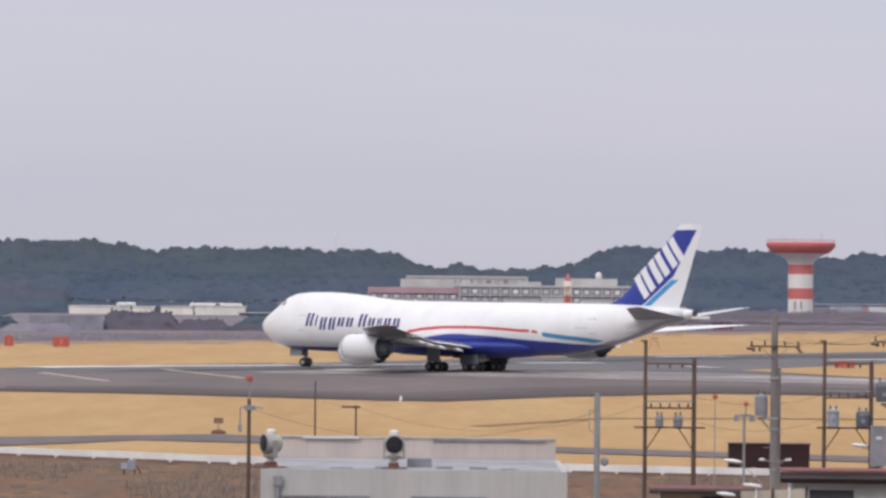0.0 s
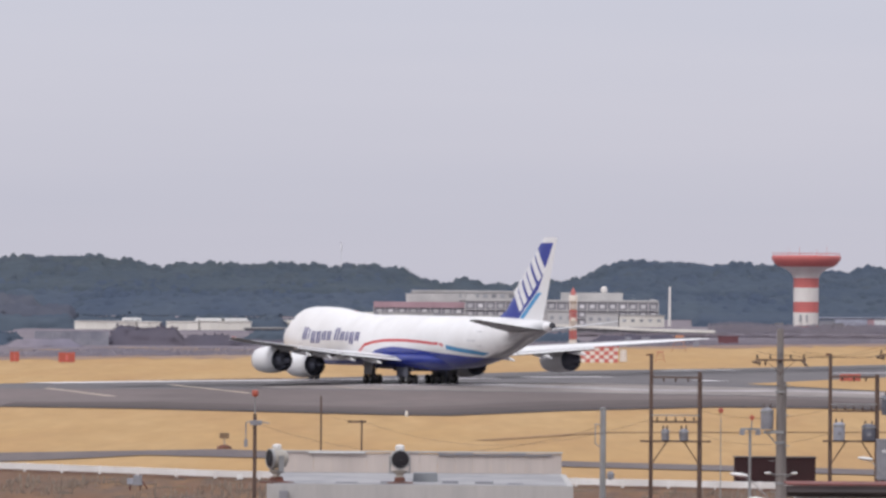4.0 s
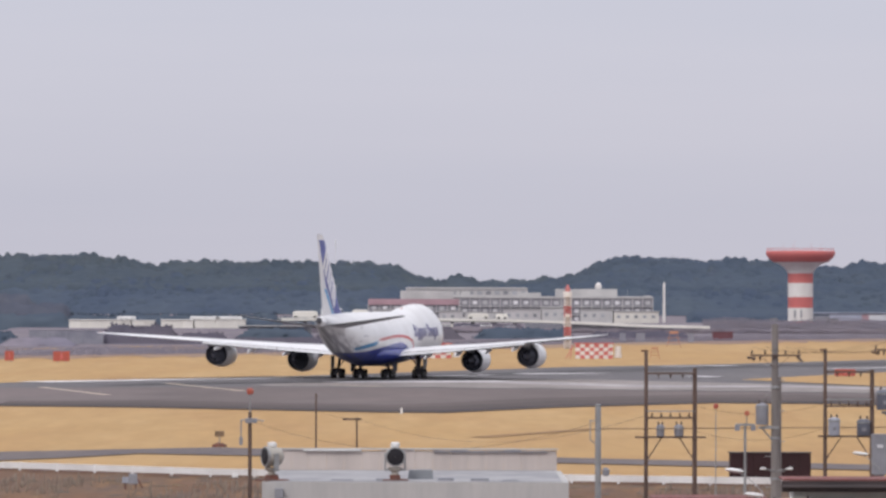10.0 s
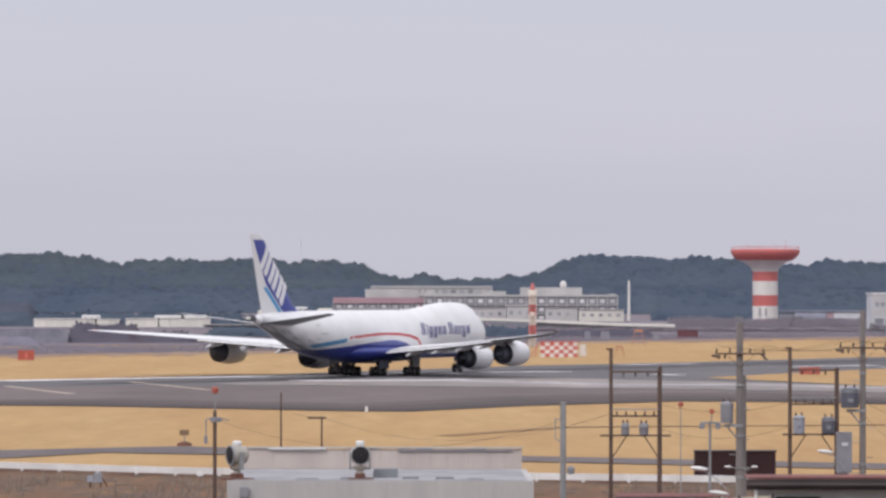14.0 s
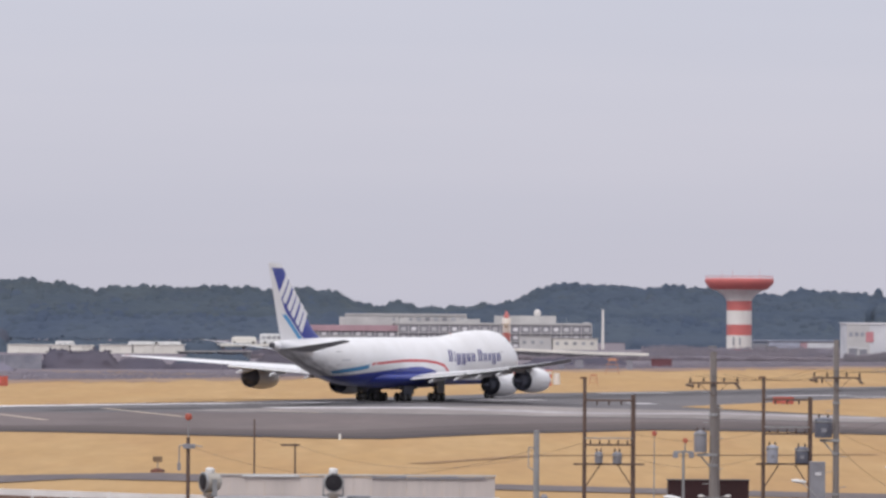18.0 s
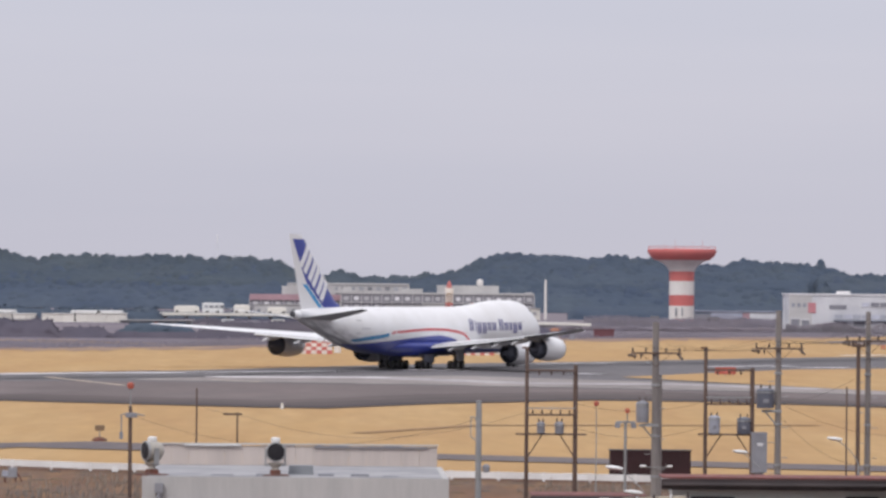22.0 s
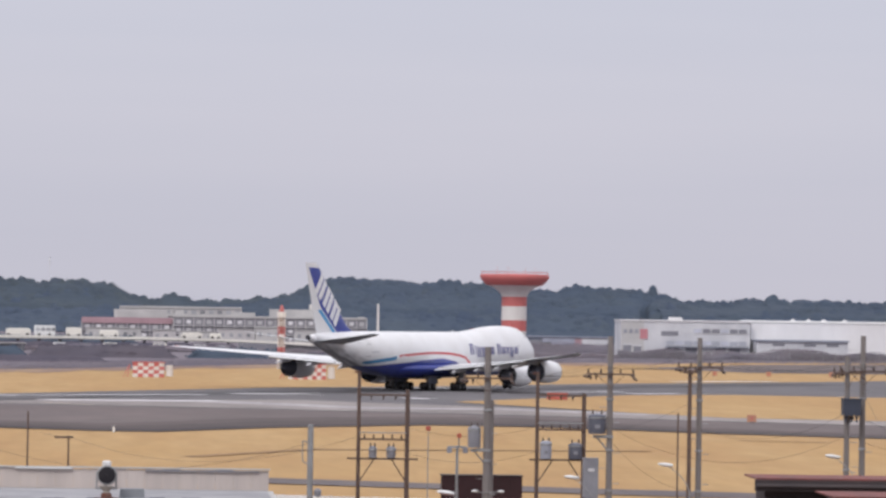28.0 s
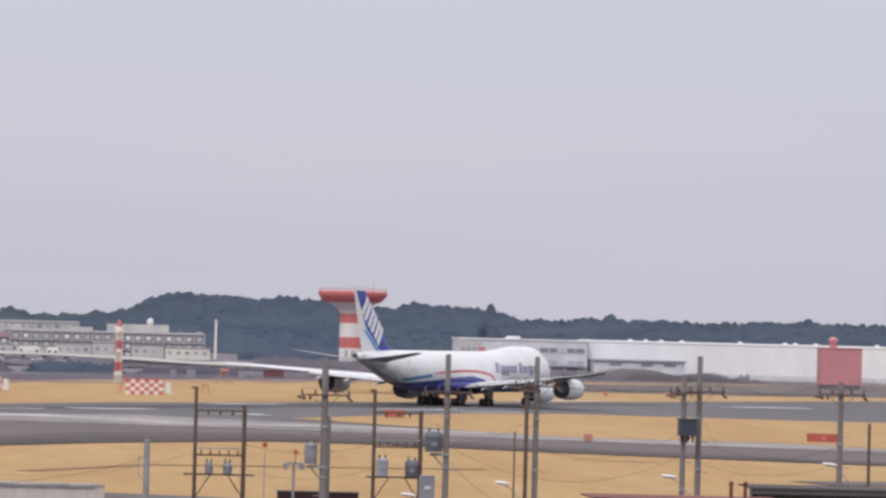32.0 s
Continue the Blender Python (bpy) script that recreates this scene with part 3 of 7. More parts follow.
def livery():
    """White upper fuselage, blue belly with a rising front edge, red and sky-blue cheat lines."""
    m, n, l, b = principled("cargo_livery_paint")
    tc = n.new("ShaderNodeTexCoord")
    sep = n.new("ShaderNodeSeparateXYZ")
    l.new(tc.outputs["Object"], sep.inputs[0])
    y, z = sep.outputs["Y"], sep.outputs["Z"]
    s = math_node(n, l, "DIVIDE", math_node(n, l, "SUBTRACT", MAIN, y), 75.0, True)

    def curve(rows):
        r = n.new("ShaderNodeValToRGB")
        els = r.color_ramp.elements
        for e, (sv, zv) in ((els[0], rows[0]), (els[1], rows[-1])):
            e.position, e.color = sv / 75, (zv / 10, zv / 10, zv / 10, 1)
        for sv, zv in rows[1:-1]:
            els.new(sv / 75).color = (zv / 10, zv / 10, zv / 10, 1)
        r.color_ramp.interpolation = "CARDINAL"
        l.new(s, r.inputs[0])
        return math_node(n, l, "MULTIPLY", r.outputs[0], 10.0)

    def between(v, lo, hi):
        a = math_node(n, l, "GREATER_THAN", v, lo)
        return math_node(n, l, "MULTIPLY", a, math_node(n, l, "LESS_THAN", v, hi))

    belly = curve([(0, 2.2), (4, 2.75), (12, 2.72), (25, 2.9), (28, 3.35), (31.3, 4.2), (35.5, 4.8), (40, 4.78), (46, 4.45), (54.4, 3.98), (62, 3.75), (75, 4.3)])
    red = curve([(0, 2.6), (25, 3.1), (28.5, 4.7), (30.6, 5.25), (34, 5.58), (37, 5.7), (42.3, 5.68), (47.7, 5.44), (51.2, 5.2), (75, 4.0)])
    cyan = curve([(0, 8.6), (46, 5.7), (52.1, 5.0), (61.5, 3.97), (75, 2.6)])
    sm = math_node(n, l, "MULTIPLY", s, 75.0)
    dr = math_node(n, l, "SUBTRACT", z, red)
    m_red = math_node(n, l, "MULTIPLY", between(dr, -0.17, 0.19), math_node(n, l, "ADD", between(sm, 26.6, 49.9), between(sm, 50.25, 51.2)))
    dc = math_node(n, l, "SUBTRACT", z, cyan)
    m_cy = math_node(n, l, "MULTIPLY", between(dc, -0.28, 0.28), between(sm, 52.0, 64.0))
    ax = math_node(n, l, "ABSOLUTE", sep.outputs["X"])
    m_cy = math_node(n, l, "MULTIPLY", m_cy, math_node(n, l, "GREATER_THAN", ax, 1.75))
    m_bl = math_node(n, l, "MULTIPLY", math_node(n, l, "LESS_THAN", z, belly), between(sm, 4.0, 70.0))
    vec = tc.outputs["Object"]
    dirt = remap(n, l, noise_node(n, l, vec, 0.25, 5.0), 0.35, 0.7)
    white = mix_col(n, l, dirt, (0.77, 0.77, 0.785), (0.70, 0.695, 0.70))
    c = mix_col(n, l, m_bl, white, (0.022, 0.042, 0.28))
    c = mix_col(n, l, m_cy, c, (0.05, 0.25, 0.47))
    c = mix_col(n, l, m_red, c, (0.52, 0.05, 0.06))
    # soot and oil streaks along the keel, also darkening the upswept tail as painted shade
    mp = n.new("ShaderNodeMapping")
    mp.inputs["Scale"].default_value = (1.6, 0.07, 0.5)
    l.new(vec, mp.inputs[0])
    keel = math_node(n, l, "SUBTRACT", noise_node(n, l, mp.outputs[0], 1.0, 4.0), math_node(n, l, "MULTIPLY", ax, 0.12))
    soot_shade = math_node(n, l, "MULTIPLY", remap(n, l, keel, 0.2, 0.44), between(sm, 50.0, 73.0))
    soot_shade = math_node(n, l, "MULTIPLY", soot_shade, remap(n, l, math_node(n, l, "SUBTRACT", math_node(n, l, "MULTIPLY", sm, 0.24), z), 8.6, 10.2))
    c = mix_col(n, l, math_node(n, l, "MULTIPLY", soot_shade, 0.72), c, (0.055, 0.056, 0.075))
    grain = mix_col(n, l, noise_node(n, l, vec, 1.5, 3.0), (0.95, 0.95, 0.95), (1.04, 1.04, 1.04))
    l.new(mix_col(n, l, 1.0, c, grain, "MULTIPLY"), b.inputs["Base Color"])
    l.new(math_node(n, l, "MULTIPLY_ADD", dirt, 0.12), b.inputs["Roughness"])
    b.inputs["Roughness"].links[0].from_node.inputs[2].default_value = 0.3
    b.inputs["Coat Weight"].default_value = 0.15
    return m


def fin_livery():
    """Blue leading half, sky-blue stripe, pale rudder side."""
    m, n, l, b = principled("fin_livery_paint")
    tc = n.new("ShaderNodeTexCoord")
    sep = n.new("ShaderNodeSeparateXYZ")
    l.new(tc.outputs["Object"], sep.inputs[0])
    y, z = sep.outputs["Y"], sep.outputs["Z"]
    s = math_node(n, l, "SUBTRACT", MAIN, y)
    # edge of the blue: shallow beside the stripe, steeper above it
    def slope(z0, s0, k):
        e = math_node(n, l, "MULTIPLY_ADD", math_node(n, l, "SUBTRACT", z, z0), k)
        e.node.inputs[2].default_value = s0
        return e
    low = slope(9.0, 66.3, 1.33)
    edge = math_node(n, l, "MINIMUM", low, slope(12.4, 70.9, 0.62))
    d = math_node(n, l, "SUBTRACT", s, low)
    blue = math_node(n, l, "MULTIPLY", math_node(n, l, "LESS_THAN", s, edge), math_node(n, l, "LESS_THAN", z, 18.35))
    cy = math_node(n, l, "MULTIPLY", math_node(n, l, "GREATER_THAN", d, 0.25), math_node(n, l, "LESS_THAN", d, 1.35))
    cy = math_node(n, l, "MULTIPLY", cy, math_node(n, l, "LESS_THAN", z, 12.1))
    c = mix_col(n, l, blue, (0.70, 0.70, 0.715), (0.022, 0.042, 0.28))
    c = mix_col(n, l, cy, c, (0.05, 0.27, 0.52))
    grain = mix_col(n, l, noise_node(n, l, tc.outputs["Object"], 0.8, 4.0), (0.94, 0.94, 0.94), (1.05, 1.05, 1.05))
    l.new(mix_col(n, l, 1.0, c, grain, "MULTIPLY"), b.inputs["Base Color"])
    b.inputs["Roughness"].default_value = 0.36
    return m


M_LIVERY, M_FIN = livery(), fin_livery()

TOP = [(0, 5.45), (0.25, 5.9), (0.7, 6.35), (1.5, 6.95), (2.6, 7.6), (3.6, 8.2), (4.5, 8.85), (5.3, 9.38), (6.5, 9.76), (8.5, 9.95), (12, 9.98), (15, 9.9), (18, 9.68), (21, 9.34), (24, 9.08), (27, 8.98), (56, 8.98), (63, 8.95), (69, 8.8), (72.5, 8.55), (74.4, 8.3)]
BOT = [(0, 5.25), (0.25, 4.75), (0.7, 4.25), (1.5, 3.65), (3, 2.95), (5, 2.5), (8, 2.25), (12, 2.15), (49, 2.15), (53, 2.3), (57, 2.8), (61, 3.6), (65, 4.75), (69, 6.0), (72.5, 7.05), (74.4, 7.65)]
HALF = [(0, 0.1), (0.25, 0.6), (0.7, 1.0), (1.5, 1.55), (3, 2.3), (5, 2.88), (8, 3.2), (11, 3.26), (51, 3.26), (55, 3.12), (60, 2.7), (64, 2.2), (68, 1.6), (71.5, 1.05), (74.4, 0.36)]
STATIONS = [0, 0.08, 0.25, 0.45, 0.7, 1.1, 1.5, 2.0, 2.6, 3.1, 3.6, 4.0, 4.5, 4.9, 5.3, 5.9, 6.5, 7.5, 8.5, 10, 12, 13.5, 15, 16.5, 18, 19.5, 21, 22.5, 24, 25.5, 27, 30, 34, 38, 42, 46, 50, 53, 55, 57, 59, 61, 63, 65, 67, 69, 71, 72.5, 73.6, 74.4]


def hull_ring(s, n=56, grow=0.0):
    zt, zb, hw = lerp_table(TOP, s)[0], lerp_table(BOT, s)[0], lerp_table(HALF, s)[0]
    zc = min(5.5, (zt + zb) / 2 + 0.25) if s < 55 else (zt + zb) / 2
    hump = max(0.0, min(1.0, (zt - 8.98) / 1.0))
    ring = []
    for k in range(n):
        a = 2 * math.pi * k / n
        c, sn = math.cos(a), math.sin(a)
        up = max(0.0, c)
        x = hw * sn * (1 - 0.2 * hump * up ** 1.5)
        z = zc + ((zt - zc) if c > 0 else (zc - zb)) * c
        ring.append(P(s, -x * (1 + grow), z))
    return ring


def hull_x(s, z):
    """Half width of the hull at height z."""
    r = [p for p in hull_ring(s, 200) if p.x >= 0]
    return min(r, key=lambda p: abs(p.z - z)).x


def wing_ring(l, le, te, z, th, n=9, twist=0.0):
    """Closed section: upper surface nose to tail, lower back."""
    up, lo = [], []
    for i in range(n):
        t = (i / (n - 1)) ** 1.6
        h = th * (2.6 * math.sqrt(t) * (1 - t) * 0.62 + 0.02)
        up.append((t, h * 0.6))
        lo.append((t, -h * 0.4))
    pts = up + lo[-1:0:-1]
    c = te - le
    return [P(le + t * c, l, z + h - twist * t * c) for t, h in pts]


def decal(g, sgn, s0, s1, z0, z1, lean=0.0, lift=0.03):
    """Thin painted plate that follows the hull side."""
    n = max(1, math.ceil((z1 - z0) / 0.25))
    rings = []
    for k in range(n + 1):
        z = z0 + (z1 - z0) * k / n
        a, b = [P(s + lean * (z - 6.0), sgn * (hull_x(s, z) + lift), z) for s in (s0, s1)]
        w = Vector((sgn * 0.08, 0, 0))
        rings.append([a, b, b + w, a + w])
    g.loft(rings)


WING = [(2.2, 22.2, 39.6, 3.35, 1.75), (6, 25.3, 40.4, 3.65, 1.5), (13, 31.3, 41.8, 4.2, 1.05), (22, 39.0, 46.7, 5.0, 0.72), (30.5, 46.3, 52.0, 5.75, 0.45), (33, 49.8, 54.0, 6.02, 0.26), (34.4, 53.4, 55.7, 6.2, 0.1)]
TAIL = [(0.6, 65.2, 73.0, 7.0, 0.75), (3, 66.9, 73.4, 7.36, 0.6), (7, 69.6, 74.0, 7.97, 0.42), (10.6, 72.0, 74.5, 8.55, 0.22), (11.1, 73.0, 74.6, 8.64, 0.1)]
FIN = [(8.2, 58.6, 71.6, 0.55), (8.8, 60.2, 71.9, 0.52), (9.8, 62.4, 72.3, 0.48), (12, 64.9, 73.1, 0.42), (15, 67.9, 74.1, 0.34), (18.5, 71.4, 75.3, 0.24), (19.05, 72.1, 75.5, 0.12)]
aircraft = thing("cargo_aircraft", "white four-engined cargo jet with blue belly and blue tail", "aircraft")


def shade_underside(g):
    """Second material, darkened to imitate shade, on the faces of the lower surface."""
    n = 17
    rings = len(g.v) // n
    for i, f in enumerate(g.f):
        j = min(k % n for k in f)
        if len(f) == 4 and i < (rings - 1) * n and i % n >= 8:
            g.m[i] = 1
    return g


def build_aircraft():
    fus = part("fuselage", Geo().loft([hull_ring(s) for s in STATIONS]), M_LIVERY, aircraft, "white fuselage with blue belly and red stripe", smooth=True)
    # belly fairing round the wing box
    rings = []
    for s, hw, zb in ((23, 2.2, 2.3), (26, 3.3, 1.95), (30, 3.75, 1.82), (40, 3.8, 1.82), (46, 3.5, 1.92), (50, 2.2, 2.25)):
        rings.append([P(s, -hw * math.sin(2 * math.pi * k / 28), 3.35 + (1.0 if math.cos(2 * math.pi * k / 28) > 0 else 3.35 - zb) * math.cos(2 * math.pi * k / 28)) for k in range(28)])
    part("belly_fairing", Geo().loft(rings), M_BLUE, aircraft, "blue wing-root belly fairing", smooth=True)
    # cockpit windows
    for sgn in (-1, 1):
        for k, (s0, s1, z0, z1) in enumerate(((3.55, 4.25, 8.05, 8.5), (4.3, 5.0, 8.1, 8.75), (5.05, 5.75, 8.2, 8.8))):
            q = [P(s, sgn * (hull_x(s, z) + 0.03), z) for s, z in ((s0, z0), (s1, z0), (s1, z1), (s0 + 0.15, z1))]
            inn = [p + Vector((sgn * 0.06, 0, 0)) for p in q]
            part("cockpit_window", Geo().loft([q, inn]), M_GLASSY, aircraft)
        # crew and cargo door outlines as thin recessed frames
        for s0, s1, z0, z1 in ((9.4, 10.5, 4.9, 6.9), (59.3, 60.4, 5.2, 7.1)):
            gdoor = Geo()
            for a, b, c, d in ((s0, s0 + 0.06, z0, z1), (s1 - 0.06, s1, z0, z1), (s0, s1, z0, z0 + 0.06), (s0, s1, z1 - 0.06, z1)):
                q = [P(s, sgn * (hull_x(s, z) + 0.015), z) for s, z in ((a, c), (b, c), (b, d), (a, d))]
                gdoor.loft([q, [p + Vector((sgn * 0.03, 0, 0)) for p in q]])
            part("door_seal", gdoor, M_TRANS, aircraft)
        # operator's title: a row of plain slanted bars
        s = 10.75
        for wd, hi, lo in ((1.15, 1.7, 0), (0.42, 1.45, 0), (1.08, 1.2, -0.45), (1.08, 1.2, -0.45), (1.08, 1.2, 0), (1.08, 1.2, 0), (0, 0, 0), (1.2, 1.7, 0), (1.08, 1.2, 0), (0.75, 1.2, 0), (1.08, 1.2, -0.45), (1.08, 1.2, 0)) if sgn > 0 else ((1.08, 1.2, 0), (1.08, 1.2, -0.45), (0.75, 1.2, 0), (1.08, 1.2, 0), (1.2, 1.7, 0), (0, 0, 0), (1.08, 1.2, 0), (1.08, 1.2, 0), (1.08, 1.2, -0.45), (1.08, 1.2, -0.45), (0.42, 1.45, 0), (1.15, 1.7, 0)):
            if wd == 0:
                s += 0.6
                continue
            slim = 0.41 if wd > 0.8 else 0.27
            for s0 in ((s,) if wd < 0.5 else (s, s + wd - slim)):
                gt = Geo()
                decal(gt, sgn, s0, s0 + slim, 5.5 + lo, 5.5 + hi, 0.14 * sgn)
                part("title_bar", gt, M_TITLE, aircraft)
            s += wd + 0.5
        # small registration bar near the tail
        gd = Geo()
        decal(gd, sgn, 57.2, 59.2, 5.8, 6.0)
        part("registration_bar", gd, M_WHSE2, aircraft)

    # tail fin with rudder
    def fin_ring(z, le, te, h, n=8):
        a = [((i / (n - 1)) ** 1.5, h * (2.6 * math.sqrt((i / (n - 1)) ** 1.5) * (1 - (i / (n - 1)) ** 1.5) * 0.62 + 0.03)) for i in range(n)]
        pts = a + [(t, -y) for t, y in a[-1:0:-1]]
        return [P(le + t * (te - le), y, z) for t, y in pts]
    fin = part("tail_fin", Geo().loft([fin_ring(*r) for r in FIN]), M_FIN, aircraft, "blue tail fin with pale rudder", smooth=True)
    # emblem: three plain white slanted bars in pairs
    def fin_side(s, z):
        le, te, h = lerp_table(FIN, z)
        t = min(0.97, max(0.03, (s - le) / (te - le)))
        return h * (2.6 * math.sqrt(t) * (1 - t) * 0.62 + 0.03)
    for sgn in (-1, 1):
        def quad(corners, off):
            g = Geo()
            (a, b), (c, d), (e, f), (h, k) = corners
            def at_uv(p, q):
                u = (a * (1 - p) + c * p) * (1 - q) + (h * (1 - p) + e * p) * q
                v = (b * (1 - p) + d * p) * (1 - q) + (k * (1 - p) + f * p) * q
                s, z = 66.5 + 6.2 * u - 1.95 * v, 9.6 + 5.35 * u + 2.6 * v
                return P(s, sgn * (fin_side(s, z) + off), z)
            w = Vector((sgn * 0.12, 0, 0))
            rings = []
            for m in range(9):
                row = [at_uv(x / 3, m / 8) for x in range(4)]
                rings.append(row + [p + w for p in row[::-1]])
            g.loft(rings)
            return g
        for u0, u1 in ((0.0, 0.12), (0.165, 0.285), (0.36, 0.48), (0.525, 0.645), (0.72, 0.84), (0.885, 1.0)):
            part("emblem_bar", quad(((u0, 0), (u1, 0), (u1, 1), (u0, 1)), 0.035), M_WHITE, fin, "plain white slanted bar")
    part("tail_exhaust", Geo().lathe([(0.36, 0), (0.42, 0.05), (0.36, 0.32), (0.2, 0.34)], P(74.2, 0, 7.98), (0, -1, 0), 18, cap1=True), M_BLACK, aircraft, "black auxiliary exhaust at the tail", smooth=True)

    for sgn, side in ((1, "port"), (-1, "starboard")):
        wing = part("wing", shade_underside(Geo().loft([wing_ring(sgn * l, le, te, z, th) for l, le, te, z, th in WING])), [M_WHITE, M_WINGLOW], aircraft, "long swept pale grey wing", smooth=True)
        # bright slat along the leading edge
        rings = []
        for l, le, te, z, th in WING[1:-1]:
            rings.append([P(le + a, sgn * l, z + h * th) for a, h in ((-0.22, -0.05), (0.35, 0.42), (0.6, 0.44), (0.5, 0.3), (0.45, -0.2), (0.1, -0.22))])
        part("leading_edge_slat", Geo().loft(rings), M_WHITE, wing, smooth=True)
        # flaps lowered for take-off
        for stations in ((3.5, 6.5, 9.5, 12.8), (13.0, 16.0, 19.0, 21.9)):
            rings = []
            for l in stations:
                le, te, z, th = lerp_table(WING, l)
                drop = 0.4 - 0.008 * l
                a, b = te - 1.1, te + 0.85 - 0.015 * l
                rings.append([P(a, sgn * l, z + 0.1 * th), P(te - 0.2, sgn * l, z - 0.04), P(b, sgn * l, z - drop), P(b - 0.1, sgn * l, z - drop - 0.05), P(te - 0.4, sgn * l, z - 0.45), P(a, sgn * l, z - 0.25)])
            gf = Geo().loft(rings)
            gf.m = [1 if i < 18 and i % 6 in (3, 4) else 0 for i in range(len(gf.m))]
            part("flap", gf, [M_WHITE, M_UNDER], wing)
        le, te, z, th = lerp_table(WING, 27)
        # flap track fairings
        for l in (7.5, 11.8, 16.2, 20.3):
            le, te, z, th = lerp_table(WING, l)
            rings = [[P(te + ds, sgn * l + r * math.cos(2 * math.pi * k / 10), z - 0.45 - dz + r * 1.3 * math.sin(2 * math.pi * k / 10)) for k in range(10)] for ds, r, dz in ((-4.0, 0.05, 0.0), (-3.0, 0.2, 0.08), (-1.2, 0.25, 0.18), (0.6, 0.18, 0.35), (1.7, 0.05, 0.55))]
            part("flap_track_fairing", Geo().loft(rings), M_WHITE, wing, smooth=True)
        # wing tip light
        part("tip_light", Geo().box(-sgn * 34.3 - 0.12, -sgn * 34.3 + 0.12, MAIN - 54.2, MAIN - 53.5, 6.16, 6.3), M_REDLAMP if sgn > 0 else M_GLASSY, wing)
        part("tailplane", shade_underside(Geo().loft([wing_ring(sgn * l, le, te, z - 0.015 * (te - le), th * 0.6, twist=-0.068) for l, le, te, z, th in TAIL])), [M_WING, M_WINGLOW], aircraft, "swept grey tailplane", smooth=True)

        # engines
        for l, rear, zc in ((12.1, 32.1, 2.42), (21.4, 41.2, 3.17)):
            c = P(rear - 5.9, sgn * l, zc)
            ax = (0, -1, 0)
            outer = [(1.36, 0.12), (1.44, 0.0), (1.53, 0.1), (1.64, 0.7), (1.72, 1.8), (1.72, 3.2), (1.62, 4.6), (1.47, 5.9)]
            inner = [(1.43, 5.88), (1.5, 4.6), (1.42, 2.2), (1.33, 0.8), (1.36, 0.12)]
            gn = Geo()
            gn.lathe(outer[:6] + [(1.68, 3.9)], c, ax, 32, 0)
            gn.lathe([(1.68, 3.9)] + outer[6:], c, ax, 32, 0)
            gn.lathe(inner, c, ax, 32, 1)
            eng = part("engine", gn, [M_WHITE, M_NACAFT], aircraft, "white turbofan nacelle with dark exhaust", smooth=True)
            # scalloped trailing edge
            for k in range(18):
                a0, a1 = 2 * math.pi * k / 18, 2 * math.pi * (k + 1) / 18
                am = (a0 + a1) / 2
                q = [c + Vector((math.cos(a) * r, -d, math.sin(a) * r)) for a, r, d in ((a0, 1.47, 5.86), (a1, 1.47, 5.86), (am, 1.44, 6.3))]
                w = [c + Vector((math.cos(a) * r, -d, math.sin(a) * r)) for a, r, d in ((a0, 1.43, 5.86), (a1, 1.43, 5.86), (am, 1.42, 6.3))]
                part("chevron", Geo().loft([q, w]), M_NACAFT, eng)
            part("intake_ring", Geo().lathe([(1.37, 0.1), (1.44, -0.02), (1.54, 0.09), (1.585, 0.32)], c, ax, 32), M_METAL, eng, "polished metal intake lip", smooth=True)
            gf = Geo().lathe([(1.34, 1.05), (0.34, 1.0), (0.3, 0.8), (0.02, 0.45)], c, ax, 28)
            part("fan", gf, M_DARKMETAL, eng, "dark fan disc", smooth=True)
            part("core_nozzle", Geo().lathe([(1.12, 5.0), (1.02, 5.6), (0.86, 6.6), (0.72, 7.2), (0.66, 7.15), (0.72, 6.0)], c, ax, 26), M_DARKMETAL, eng, "burnt dark core nozzle", smooth=True)
            part("exhaust_cone", Geo().lathe([(0.55, 6.0), (0.5, 7.0), (0.28, 7.8), (0.03, 8.3)], c, ax, 20), M_DARKMETAL, eng, smooth=True)
            part("bypass_wall", Geo().lathe([(1.45, 5.35), (0.5, 5.36)], c, ax, 26), M_NACAFT, eng)
            le, te, z, th = lerp_table(WING, l)
            rings = []
            for s, zb, zt, w in ((rear - 4.6, zc + 1.5, zc + 1.78, 0.12), (rear - 2.5, zc + 1.3, min(z - 0.1, zc + 2.1), 0.3), (rear, zc + 0.9, z + 0.05, 0.34), (rear + 2.2, zc + 1.2, z + 0.0, 0.26), (rear + 4.5, z - 0.35, z - 0.05, 0.08)):
                rings.append([P(s, sgn * l - w, zb), P(s, sgn * l + w, zb), P(s, sgn * l + w, zt), P(s, sgn * l - w, zt)])
            part("pylon", Geo().loft(rings), M_UNDER, eng, "grey engine pylon")

    # wheels: one shared mesh
    gw = Geo()
    gw.lathe([(0.3, -0.2), (0.5, -0.23), (0.6, -0.19), (0.63, -0.08), (0.63, 0.08), (0.6, 0.19), (0.5, 0.23), (0.3, 0.2)], (0, 0, 0), (1, 0, 0), 22, 0)
    gw.lathe([(0.3, -0.2), (0.16, -0.12), (0.05, -0.16)], (0, 0, 0), (1, 0, 0), 16, 1, cap1=True)
    gw.lathe([(0.05, 0.16), (0.16, 0.12), (0.3, 0.2)], (0, 0, 0), (1, 0, 0), 16, 1, cap0=True)
    wheel_mesh = gw.mesh("wheel", [M_TYRE, M_GALV], True)
    wheels = []

